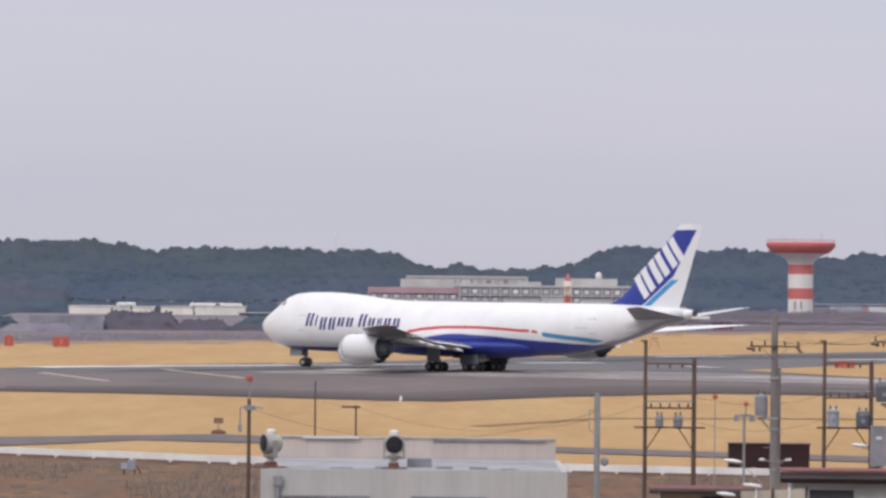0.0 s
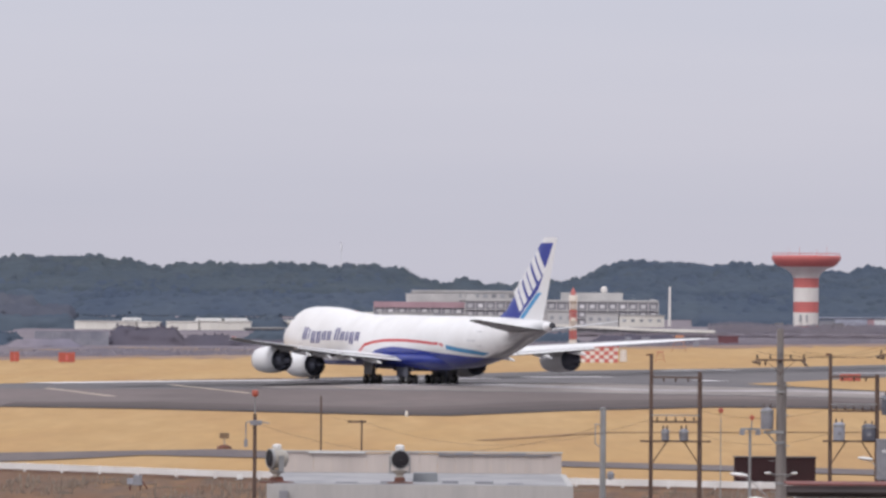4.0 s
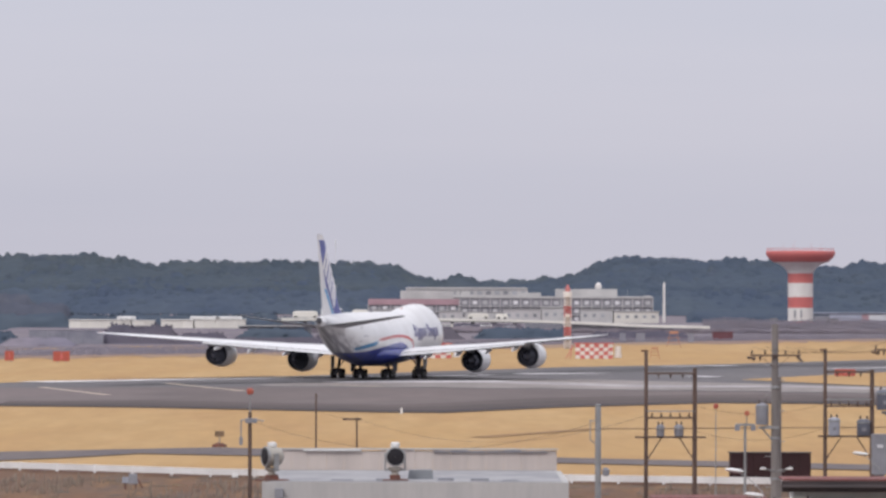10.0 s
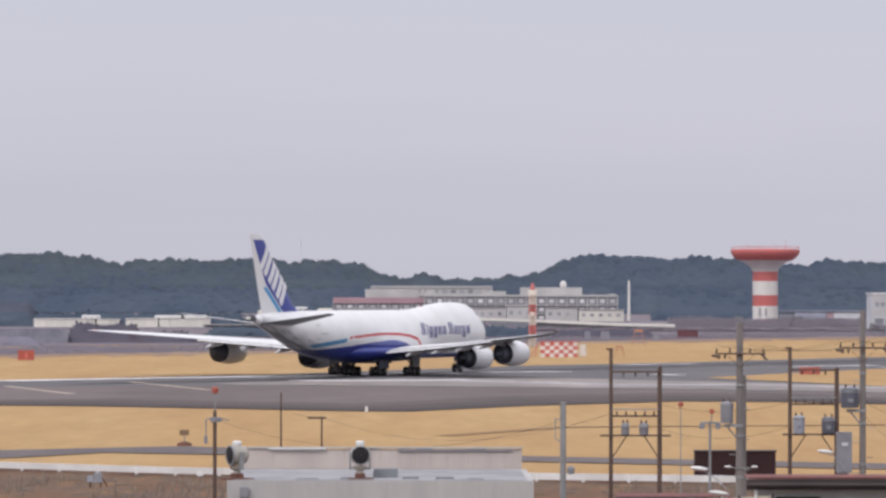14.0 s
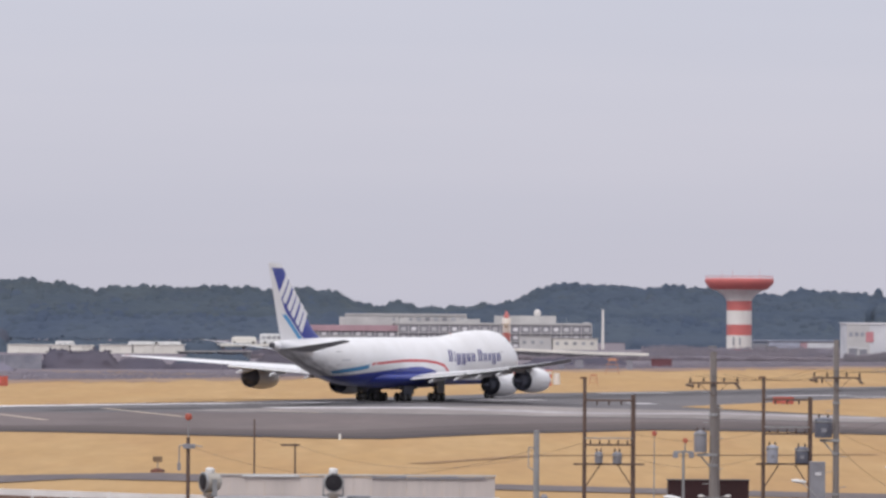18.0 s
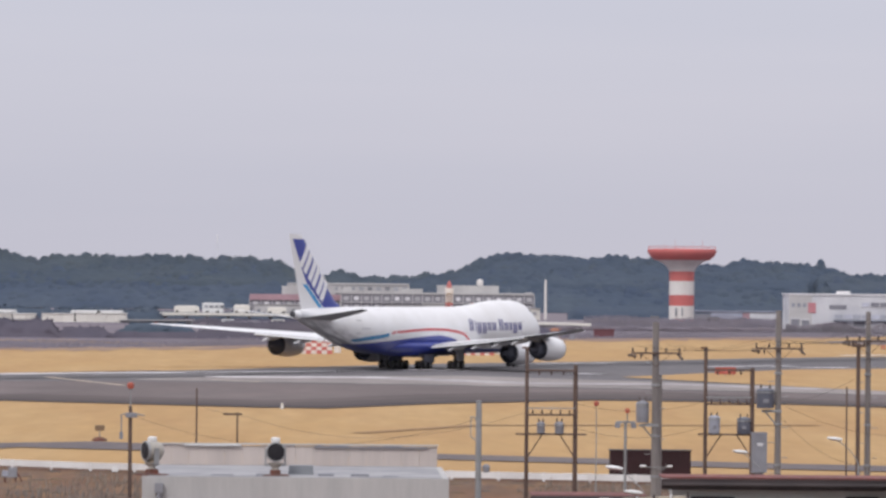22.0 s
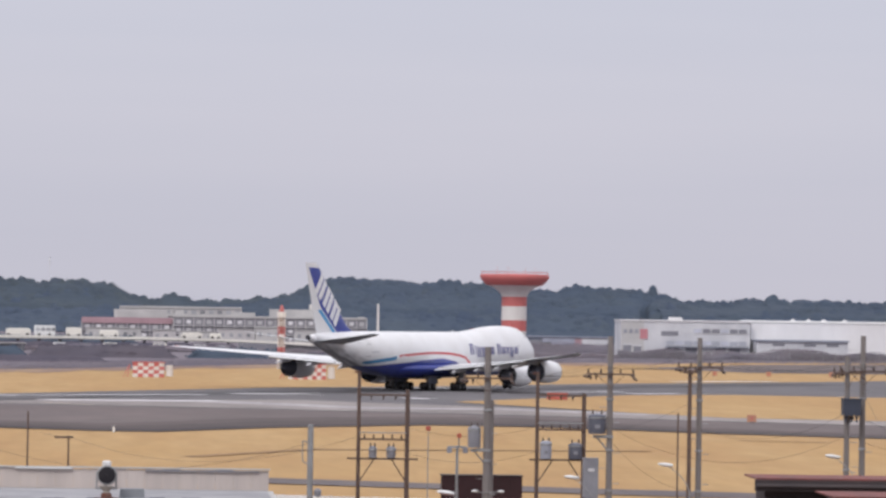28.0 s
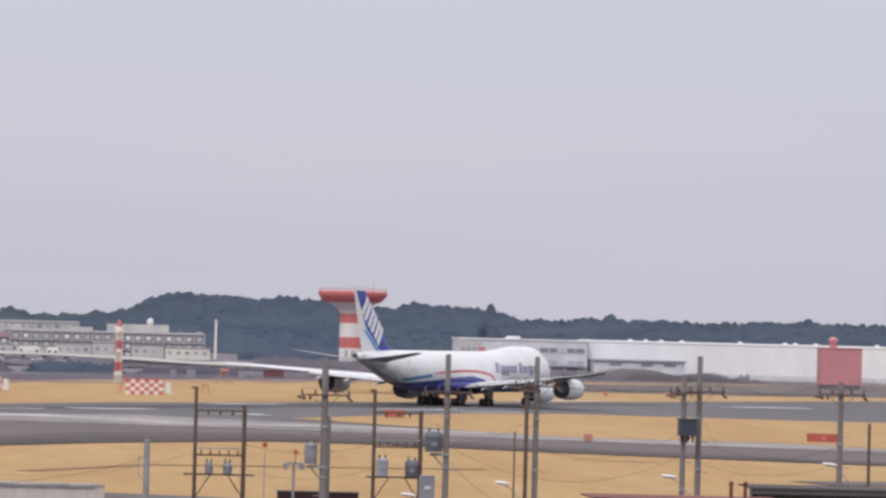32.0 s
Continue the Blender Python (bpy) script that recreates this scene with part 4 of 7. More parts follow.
    def gear(name, l, s, top, bogie, label, lean=0.0):
        base = P(s, l, 0)
        gg = Geo()
        gg.bar((0, 0, 0.63), (lean, 0.1, top), 0.17, 0.21, 12)
        gg.bar((0, 0.1, 1.3), (lean * 0.8, 1.7, top - 0.2), 0.09, 0.1)
        gg.bar((lean * 0.3, 0, 1.5), (lean * 0.9 + (0.0 if l == 0 else math.copysign(1.5, l)), 0.1, top - 0.1), 0.08, 0.09)
        if bogie:
            gg.box(-0.16, 0.16, -1.0, 1.0, 0.5, 0.86)
            gg.box(-0.36, 0.36, -0.3, 0.35, 0.72, 1.35, top=0.7)
            gg.bar((-0.5, 0.05, 1.25), (0.5, 0.05, 1.25), 0.11)
            gg.bar((0, -0.85, 0.8), (lean * 0.4, -0.1, top * 0.62), 0.09, 0.1)
            gg.bar((0, 0.85, 0.8), (lean * 0.3, 0.15, top * 0.5), 0.07, 0.08)
            for yy in (-0.74, 0.74):
                gg.bar((-0.55, yy, 0.63), (0.55, yy, 0.63), 0.08)
        else:
            gg.bar((-0.45, 0, 0.63), (0.45, 0, 0.63), 0.08)
        gr = part(name, gg, M_STRUT, aircraft, label, at=Matrix.Translation(base))
        for xx in ((-0.57, 0.57) if bogie else (-0.45, 0.45)):
            for yy in ((-0.74, 0.74) if bogie else (0,)):
                wh = part("wheel", wheel_mesh, None, gr, at=pose(xx, yy, 0.63))
                wheels.append((wh, xx, yy))
        return gr

    gear("nose_gear", 0, 7.75, 2.6, False, "twin-wheel nose landing gear")
    for sgn in (-1, 1):
        wg = gear("wing_gear", sgn * 5.65, 36.3, 3.5, True, "four-wheel wing landing gear", lean=sgn * 0.35)
        bg = gear("body_gear", sgn * 1.93, 39.3, 2.3, True, "four-wheel body landing gear")
        # gear doors
        part("gear_door", Geo().box(sgn * -0.72 - 0.03, sgn * -0.72 + 0.03, -1.1, 1.1, 1.25, 3.0), M_UNDER, wg)
        part("gear_door", Geo().box(sgn * -0.95 - 0.03, sgn * -0.95 + 0.03, -1.6, 1.5, 0.95, 2.2), M_DARKMETAL, bg)
        part("gear_door", Geo().box(-sgn * 0.62 - 0.025, -sgn * 0.62 + 0.025, MAIN - 7.6, MAIN - 5.4, 1.45, 2.6), M_UNDER, aircraft)
    # closed black box added in place of the shaded bay
    part("gear_bay", Geo().box(-2.6, 2.6, MAIN - 42.0, MAIN - 36.2, 1.72, 2.3), M_BLACK, aircraft, "black box standing in for the shaded main gear bay")
    # fin-root aerial and beacons
    part("beacon", Geo().lathe([(0.16, 0), (0.14, 0.14), (0.03, 0.22)], P(20.6, 0, 9.28), (0, 0, 1), 12, cap1=True), M_REDLAMP, aircraft, "red anti-collision beacon")
    part("blade_aerial", Geo().loft([[P(27.0, -0.03, 8.78), P(27.5, -0.03, 8.78), P(27.5, 0.03, 8.78), P(27.0, 0.03, 8.78)], [P(27.3, -0.02, 9.2), P(27.55, -0.02, 9.2), P(27.55, 0.02, 9.2), P(27.3, 0.02, 9.2)]]), M_WHITE, aircraft)
    return wheels


WHEELS = build_aircraft()
AIRCRAFT_ROWS = [
    (0, 4.82, 658.74, 48.11),
    (1, 2.66, 660.91, 44.14),
    (2, 0.45, 663.25, 39.34),
    (3, -1.65, 665.90, 34.00),
    (4, -3.46, 669.10, 28.03),
    (5, -5.00, 672.68, 21.50),
    (6, -6.25, 676.14, 14.91),
    (7, -7.27, 679.30, 8.39),
    (8, -7.81, 682.36, 1.57),
    (9, -8.03, 685.26, -4.78),
    (10, -8.04, 688.06, -11.01),
    (11, -7.52, 690.85, -16.05),
    (12, -6.83, 693.79, -19.91),
    (13, -5.63, 696.83, -22.66),
    (14, -4.19, 700.03, -24.32),
    (15, -2.64, 703.50, -25.28),
    (16, -0.89, 707.26, -25.79),
    (17, 1.01, 711.35, -26.41),
    (18, 3.06, 715.81, -27.33),
    (19, 5.48, 720.40, -28.21),
    (20, 8.29, 725.19, -28.90),
    (21, 11.22, 730.25, -29.19),
    (22, 14.51, 735.70, -29.28),
    (23, 18.02, 741.64, -29.55),
    (24, 22.02, 748.08, -30.00),
    (25, 26.20, 755.07, -29.91),
    (26, 30.81, 762.99, -29.94),
    (27, 35.98, 772.08, -30.11),
    (28, 41.98, 783.04, -30.39),
    (29, 48.95, 796.12, -30.78),
    (30, 57.27, 809.86, -30.98),
    (31, 66.68, 824.28, -30.96),
    (32, 76.99, 839.02, -30.37),
]


def motions():
    walk(aircraft, [(t, pose(x, y, 0.07, 0, 0, h)) for t, x, y, h in AIRCRAFT_ROWS])
    # distance rolled, every film frame
    dist, at = [0.0], []
    for f in range(32 * FPS + 1):
        t = f / FPS
        k = min(int(t), 31)
        u = t - k
        a, b = AIRCRAFT_ROWS[k], AIRCRAFT_ROWS[k + 1]
        at.append((a[1] + (b[1] - a[1]) * u, a[2] + (b[2] - a[2]) * u))
    for p, q in zip(at, at[1:]):
        dist.append(dist[-1] + math.hypot(q[0] - p[0], q[1] - p[1]))
    keys, last = [0], 0.0
    for f in range(1, len(dist)):
        nxt = dist[min(f + 1, len(dist) - 1)]
        if math.degrees((nxt - last) / 0.63) > 80 or f == len(dist) - 1:
            keys.append(f)
            last = dist[f]
    for wh, x, y in WHEELS:
        walk(wh, [(f / FPS, pose(x, y, 0.63, -math.degrees(dist[f] / 0.63))) for f in keys])


# ---------------------------------------------------------------- far side of the airfield
nrg = np.random.default_rng(11)


def clumps(centres, sizes, squash=0.8):
    """Many irregular foliage clumps as one mesh: jittered icosahedra."""
    ico = np.array([(1, 0, 0), (-1, 0, 0), (0, 1, 0), (0, -1, 0), (0, 0, 1), (0, 0, -1)], float)
    fac = np.array([(0, 2, 4), (2, 1, 4), (1, 3, 4), (3, 0, 4), (2, 0, 5), (1, 2, 5), (3, 1, 5), (0, 3, 5)])
    c, s = np.asarray(centres, float), np.asarray(sizes, float)
    n = len(c)
    jit = nrg.uniform(0.75, 1.25, (n, 6, 1))
    ang = nrg.uniform(0, 2 * math.pi, n)
    ca, sa = np.cos(ang)[:, None], np.sin(ang)[:, None]
    v = ico[None] * jit * s[:, None, None] + nrg.uniform(-0.3, 0.3, (n, 6, 3)) * s[:, None, None]
    v[:, :, 0], v[:, :, 1] = v[:, :, 0] * ca - v[:, :, 1] * sa, v[:, :, 0] * sa + v[:, :, 1] * ca
    v[:, :, 2] *= squash
    v += c[:, None, :]
    f = fac[None] + (np.arange(n) * 6)[:, None, None]
    return v.reshape(-1, 3), f.reshape(-1, 3)


def crowns(centres, radii, heights, lobes=9, rough=0.06):
    """Lobed tree crowns as one mesh: ellipsoids of 8 x 13 points pushed out by soft lobes."""
    c, r, h = np.asarray(centres, float), np.asarray(radii, float), np.asarray(heights, float)
    n, nl, nm = len(c), 8, 13
    la = np.linspace(-0.49 * math.pi, 0.49 * math.pi, nl)
    lo = np.linspace(0, 2 * math.pi, nm, endpoint=False)
    u = np.stack([np.outer(np.cos(la), np.cos(lo)), np.outer(np.cos(la), np.sin(lo)), np.outer(np.sin(la), np.ones(nm))], 2).reshape(-1, 3)
    d = nrg.normal(size=(n, lobes, 3))
    d /= np.linalg.norm(d, axis=2, keepdims=True)
    near = np.einsum("pk,nlk->npl", u, d).max(axis=2)
    k = 0.8 + 0.27 * np.clip((near - 0.45) / 0.55, 0, 1) + nrg.uniform(-rough, rough, (n, nl * nm))
    v = u[None] * k[:, :, None] * np.stack([r, r, h], 1)[:, None, :] + c[:, None, :]
    f = []
    for i in range(nl - 1):
        for j in range(nm):
            a, b, e, g = i * nm + j, i * nm + (j + 1) % nm, (i + 1) * nm + (j + 1) % nm, (i + 1) * nm + j
            f += [(a, b, e), (a, e, g)]
    f = np.array(f)[None] + (np.arange(n) * nl * nm)[:, None, None]
    return v.reshape(-1, 3), f.reshape(-1, 3)


def merge(a, b):
    return np.concatenate([a[0], b[0]]), np.concatenate([a[1], b[1] + len(a[0])])


def stuff(name, v, f, mat, label, category):
    me = bpy.data.meshes.new(name)
    me.vertices.add(len(v))
    me.vertices.foreach_set("co", v.ravel())
    me.loops.add(f.size)
    me.loops.foreach_set("vertex_index", f.ravel())
    me.polygons.add(len(f))
    me.polygons.foreach_set("loop_start", np.arange(0, f.size, 3))
    me.materials.append(mat)
    me.update(calc_edges=True)
    me.validate()
    me.polygons.foreach_set("use_smooth", [True] * len(me.polygons))
    return tagged(new(name, me), label, category, kind="stuff")


def wood(name, label, dist, crest, depth, base_z, seed, tree=13.0, step=2.9, rows=14, mat=None):
    """A wooded rise: crest gives (bearing slope x/y, height of the tree tops) rows; trees step down towards the viewer."""
    r = np.random.default_rng(seed)
    sprays, sizes = [], []
    hill_trees, edge_trees = ([], [], []), ([], [], [])
    x0, x1 = crest[0][0] * dist, crest[-1][0] * dist
    for k in range(rows):
        d = dist - k * depth / rows
        fall = (k / (rows - 1)) ** 1.15
        x = x0
        while x < x1:
            top = lerp_table(crest, x / dist)[0]
            zt = top * (1 - fall) + (base_z + tree * 0.8) * fall
            zt = min(zt, top) + r.uniform(-0.4, 0.25) + (0.8 if k > 1 else 0.15) * math.sin(x * 0.083 + k * 0.7) + (0.4 if k > 1 else 0.15) * math.sin(x * 0.24 + k) + (r.uniform(0.4, 1.5) if r.random() < 0.03 else 0)
            h = tree * r.uniform(0.8, 1.15)
            rad = r.uniform(2.6, 4.8)
            cx, cy = x + r.uniform(-2, 2), d + r.uniform(-5, 5)
            half = h * 0.46
            mid = zt - half
            lower = max(0.0, (k - rows * 0.3) / (rows * 0.6))
            for bag, val in zip(edge_trees if r.random() < lower else hill_trees, ((cx, cy, mid - (0.0 if k < 2 else 0.7)), rad, half)):
                bag.append(val)
            if k < 3 or r.random() < 0.2:                    # twigs and shoots over the crown
                nb = 12
                th, ph = r.uniform(0, 2 * math.pi, nb), r.uniform(0.35, 1.0, nb)
                ring = np.sqrt(np.clip(1 - ph ** 2, 0, 1))
                sprays.append(np.stack([cx + np.cos(th) * ring * rad * 0.95, cy + np.sin(th) * ring * rad * 0.95, mid + ph * half * 1.0], 1))
                sizes.append(r.uniform(0.12, 0.34, nb))
            x += step * r.uniform(0.75, 1.3)
    # crowns half sunk in the slope of the wood's edge
    for _ in range(int((x1 - x0) / 1.5)):
        u = r.uniform(0.15, 1.0)
        br = r.uniform(1.6, 3.4)
        pos = (r.uniform(x0, x1), dist - depth - 26 + u * 31 + 0.2 * br, (base_z + tree * 0.8) * u ** 0.8 - br * r.uniform(0.55, 0.85))
        for bag, val in zip(edge_trees, (pos, br, br * r.uniform(0.9, 1.3))):
            bag.append(val)
    # closed canopy between the single crowns
    nx = int((x1 - x0) / 0.9)
    xs = np.linspace(x0, x1, nx)
    tops = np.array([lerp_table(crest, x / dist)[0] for x in xs])
    edge = base_z + tree * 0.8

    def canopy(profile, deep):
        """profile: (y, z over the tree tops' line) rows as functions of the crest."""
        q = len(profile)
        pts = np.zeros((q, nx, 3))
        soft = r.normal(size=(q, nx))
        for _ in range(5):
            soft = (soft + np.roll(soft, 1, 1) + np.roll(soft, -1, 1)) / 3
            soft = (2 * soft + np.roll(soft, 1, 0) + np.roll(soft, -1, 0)) / 4
        soft *= 0.5 / soft.std()
        for j, (yy, share, off) in enumerate(profile):
            lump = soft[j] + r.uniform(-0.2, 0.2, nx)
            pts[j, :, 0] = xs + r.uniform(-0.3, 0.3, nx)
            pts[j, :, 1] = yy + lump * deep
            pts[j, :, 2] = np.minimum(tops - 0.3, tops * share + edge * (1 - share)) + off + lump * (0.8 if off > -3 else 0.2)
        i, j = np.meshgrid(np.arange(nx - 1), np.arange(q - 1))
        a = (j * nx + i).ravel()
        tri = np.stack([np.stack([a, a + 1, a + nx + 1], 1), np.stack([a, a + nx + 1, a + nx], 1)], 1).reshape(-1, 3)
        return pts.reshape(-1, 3), tri
    upper = [(dist - depth + (2.5 + (depth - 2.5) * k / 12 if k else 6.5), k / 12, -0.6 if k else -4.0) for k in range(13)] + [(dist + 12, 1.0, -3.5), (dist + 30, 1.0, -9.0)]
    front = [(dist - depth - 26 + k * 2.2, 0.0, -edge + 0.2 + (k / 14) ** 0.8 * (edge - 0.9)) for k in range(15)] + [(dist - depth + 10, 0.05, -1.5), (dist - depth + 16, 0.1, -4.5)]
    v, f = merge(merge(clumps(np.concatenate(sprays), np.concatenate(sizes), 1.15), crowns(*hill_trees)), canopy(upper, 1.6))
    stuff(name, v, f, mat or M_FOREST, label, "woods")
    # lower trees are bluer: thicker haze painted into their colour
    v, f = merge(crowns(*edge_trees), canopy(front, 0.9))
    stuff("wood_edge", v, f, M_HAZECONIFER, "conifers tinted blue with painted haze along the edge of the wood", "trees")
    # earth of the rise under the trees
    n = 40
    rings = []
    for i in range(n + 1):
        u = crest[0][0] + (crest[-1][0] - crest[0][0]) * i / n
        top = max(1.0, lerp_table(crest, u)[0] - tree * 0.75)
        rings.append([(u * dist, dist - depth - 15, -0.5), (u * dist, dist - depth * 0.8, max(0.3, base_z)), (u * dist, dist - depth * 0.35, max(0.4, top * 0.75)), (u * dist, dist + 5, top), (u * dist, dist + 60, top * 0.8), (u * dist, dist + 220, -0.5)])
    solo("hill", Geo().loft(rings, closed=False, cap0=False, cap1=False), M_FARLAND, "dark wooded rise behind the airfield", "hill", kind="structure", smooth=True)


def belt(x0, x1, y0, y1, h, cell, row, seed, mat, label, name="tree_belt", spread=0.0, twigs=True):
    """Low growth closed into one uneven mass, with twigs along its top; the x range widens with distance by spread."""
    r = np.random.default_rng(seed)
    nx = max(4, int((x1 - x0) / cell))
    rows = [(y0, 0.0), (y0 + 0.2 * h, 0.3), (y0 + 0.3 * h, 0.6), (y0 + 0.5 * h, 0.85)]
    y = y0 + 0.9 * h
    while y < y1:
        rows.append((y, 1.0))
        rows.append((y + row * 0.5, 0.7 if row > 8 else 0.95))
        y += row
    rows += [(rows[-1][0] + h * 0.5, 0.5), (rows[-1][0] + h * 0.8, 0.0)]
    pts = np.zeros((len(rows), nx, 3))
    tips = []
    for j, (yy, share) in enumerate(rows):
        k = 1 + spread * (yy - y0) / y0
        xs = np.linspace(x0 * k, x1 * k, nx)
        ph = r.uniform(0, 6.3, 3)
        lump = 0.5 * np.sin(xs * 0.33 + ph[0]) + 0.35 * np.sin(xs * 0.83 + ph[1]) + 0.25 * np.sin(xs * 1.9 + ph[2])
        ends = np.clip(np.minimum(np.arange(nx), np.arange(nx)[::-1]) / 3.0, 0.15, 1)
        pts[j, :, 0] = xs + r.uniform(-0.25, 0.25, nx) * cell
        pts[j, :, 1] = yy + lump * 0.18 * h + r.uniform(-0.06, 0.06, nx) * h
        pts[j, :, 2] = np.clip(share * h * (0.86 + 0.16 * lump) * ends + r.uniform(-0.05, 0.05, nx) * h * share, -0.1, None)
        if share == 1.0:
            tips.append(pts[j])
    i, j = np.meshgrid(np.arange(nx - 1), np.arange(len(rows) - 1))
    a = (j * nx + i).ravel()
    tri = np.stack([np.stack([a, a + 1, a + nx + 1], 1), np.stack([a, a + nx + 1, a + nx], 1)], 1).reshape(-1, 3)
    at = np.concatenate(tips)
    at = np.concatenate([at + r.uniform(-0.5, 0.5, at.shape) * (cell, 0.3 * h, 0.1 * h) for _ in range(2)])
    v, f = pts.reshape(-1, 3), tri
    if twigs:
        v, f = merge((v, f), clumps(at, r.uniform(0.04, 0.1, len(at)) * h, 1.3))
    stuff(name, v, f, mat, label, "trees")


def crest_rows(rows, dist):
    """(bearing, degrees over the eye level in thousandths) to (bearing, height)."""
    return [(u, 12.75 + e * dist / 1000) for u, e in rows]


wood("woods", "dense dark evergreen woods on a low hill", 2350, crest_rows([
    (-0.125, 5.2), (-0.1, 5.0), (-0.0881, 4.7), (-0.0863, 5.75), (-0.0845, 6.3), (-0.0823, 6.35), (-0.0798, 6.0), (-0.0791, 5.65), (-0.0776, 6.4), (-0.0756, 6.05),
    (-0.0733, 6.3), (-0.0707, 6.15), (-0.0684, 6.75), (-0.0662, 6.1), (-0.0635, 5.45), (-0.0617, 6.0), (-0.0595, 5.25), (-0.0568, 4.35), (-0.0546, 4.3), (-0.0514, 4.9),
    (-0.0479, 4.85), (-0.0438, 5.3), (-0.0407, 4.9), (-0.0367, 4.7), (-0.0331, 5.15), (-0.03, 5.15), (-0.0276, 4.7), (-0.0245, 4.95), (-0.0222, 4.45), (-0.0204, 4.2),
    (-0.0187, 4.8), (-0.0133, 5.05), (-0.0106, 4.4), (-0.0075, 4.2), (-0.0057, 3.1), (-0.0035, 2.2), (0.0, 0.7), (0.004, -0.6)], 2350), 70, 1.0, 3)
wood("woods", "distant wooded knoll seen through a gap", 3100, crest_rows([
    (-0.012, 1.4), (-0.0045, 2.0), (-0.0026, 2.2), (-0.0012, 1.5), (0.0015, 1.2), (0.0028, 2.1), (0.0046, 2.4), (0.0064, 1.8), (0.0077, 0.9), (0.0095, 1.15), (0.0113, 1.5),
    (0.0135, 0.95), (0.0153, 1.7), (0.018, 1.3), (0.0193, 1.45), (0.0214, 2.2), (0.0236, 1.6), (0.0257, 2.4), (0.0276, 2.6), (0.03, 2.7), (0.036, 1.5)], 3100), 90, 1.0, 5, rows=7)
wood("woods", "dense dark evergreen woods on a rounded hill", 2300, crest_rows([
    (0.012, 0.0), (0.0225, 1.2), (0.0276, 2.3), (0.0294, 3.2), (0.0311, 4.3), (0.0338, 5.45), (0.0365, 5.95), (0.0401, 6.05), (0.0428, 5.75), (0.0464, 5.85), (0.0495, 5.5),
    (0.0525, 5.2), (0.0558, 5.6), (0.0588, 5.95), (0.062, 5.45), (0.0644, 5.3), (0.07, 4.9), (0.0766, 4.2), (0.0801, 3.9), (0.0816, 4.7), (0.0835, 5.35), (0.0852, 5.0), (0.0871, 4.9),
    (0.0926, 4.75), (0.0959, 4.5), (0.098, 4.1), (0.1, 3.4), (0.103, 2.4), (0.107, 1.7), (0.116, 1.4)], 2300), 70, 1.0, 9, mat=M_MIXED)
wood("woods", "low dark line of trees behind warehouses", 2150, crest_rows([
    (0.099, 2.4), (0.1006, 3.0), (0.1027, 3.35), (0.1052, 2.3), (0.1091, 2.45), (0.1135, 2.5), (0.1168, 3.15), (0.1201, 2.85), (0.1223, 3.5), (0.1256, 2.85), (0.13, 3.0), (0.1344, 2.95),
    (0.145, 2.6), (0.16, 3.2), (0.175, 3.0), (0.21, 3.0)], 2150), 45, 1.0, 13, rows=9, mat=M_MIXED)


def flared_tower():
    t = thing("control_tower", "red and white banded tower with a wide flared head", "tower", pose(121.7, 1700, 0))
    r = 4.2
    z = -0.2
    for k, (z1, m) in enumerate(((1.2, M_TRED), (5.7, M_TWHITE), (9.3, M_TRED), (14.0, M_TWHITE), (17.2, M_TRED))):
        part("shaft_band", Geo().lathe([(r, z), (r, z1)], (0, 0, 0), (0, 0, 1), 36), m, t, smooth=True)
        z = z1
    part("flared_neck", Geo().lathe([(r, 17.2), (r + 0.25, 17.8), (5.2, 18.9), (6.8, 20.1), (8.3, 20.75), (9.2, 21.0)], (0, 0, 0), (0, 0, 1), 40), M_TWHITE, t, "white flared neck", smooth=True)
    part("head", Geo().lathe([(9.2, 21.0), (10.0, 21.6), (10.8, 22.4), (11.4, 23.2), (11.6, 23.9), (11.5, 24.45), (11.1, 24.7), (0.1, 24.9)], (0, 0, 0), (0, 0, 1), 48), M_TRED, t, "wide red drum-shaped head", smooth=True)
    gr = Geo()
    for k in range(24):
        a = 2 * math.pi * k / 24
        gr.bar((11.2 * math.cos(a), 11.2 * math.sin(a), 24.4), (11.2 * math.cos(a), 11.2 * math.sin(a), 25.5), 0.06, n=5)
        b = 2 * math.pi * (k + 1) / 24
        gr.bar((11.2 * math.cos(a), 11.2 * math.sin(a), 25.5), (11.2 * math.cos(b), 11.2 * math.sin(b), 25.5), 0.05, n=5)
    part("railing", gr, M_TRED, t)
    for x, y, h in ((-6, -3, 2.6), (-2, 4, 3.0), (3.5, -2, 2.4), (7, 2, 3.2)):
        part("aerial", Geo().bar((x, y, 24.6), (x, y, 24.6 + h), 0.07, 0.03, 6), M_TRED, t)
    for x in (-2.4, -0.3):
        part("window", Geo().box(x, x + 0.55, -r - 0.05, -r + 0.9, 2.4, 5.0), M_GLASS, t)
    for x, s in ((10.5, 1.8), (-9, 1.3)):
        part("shed", Geo().box(x - s, x + s, -3, 1, 0, 2.2), M_WALLDARK, t)


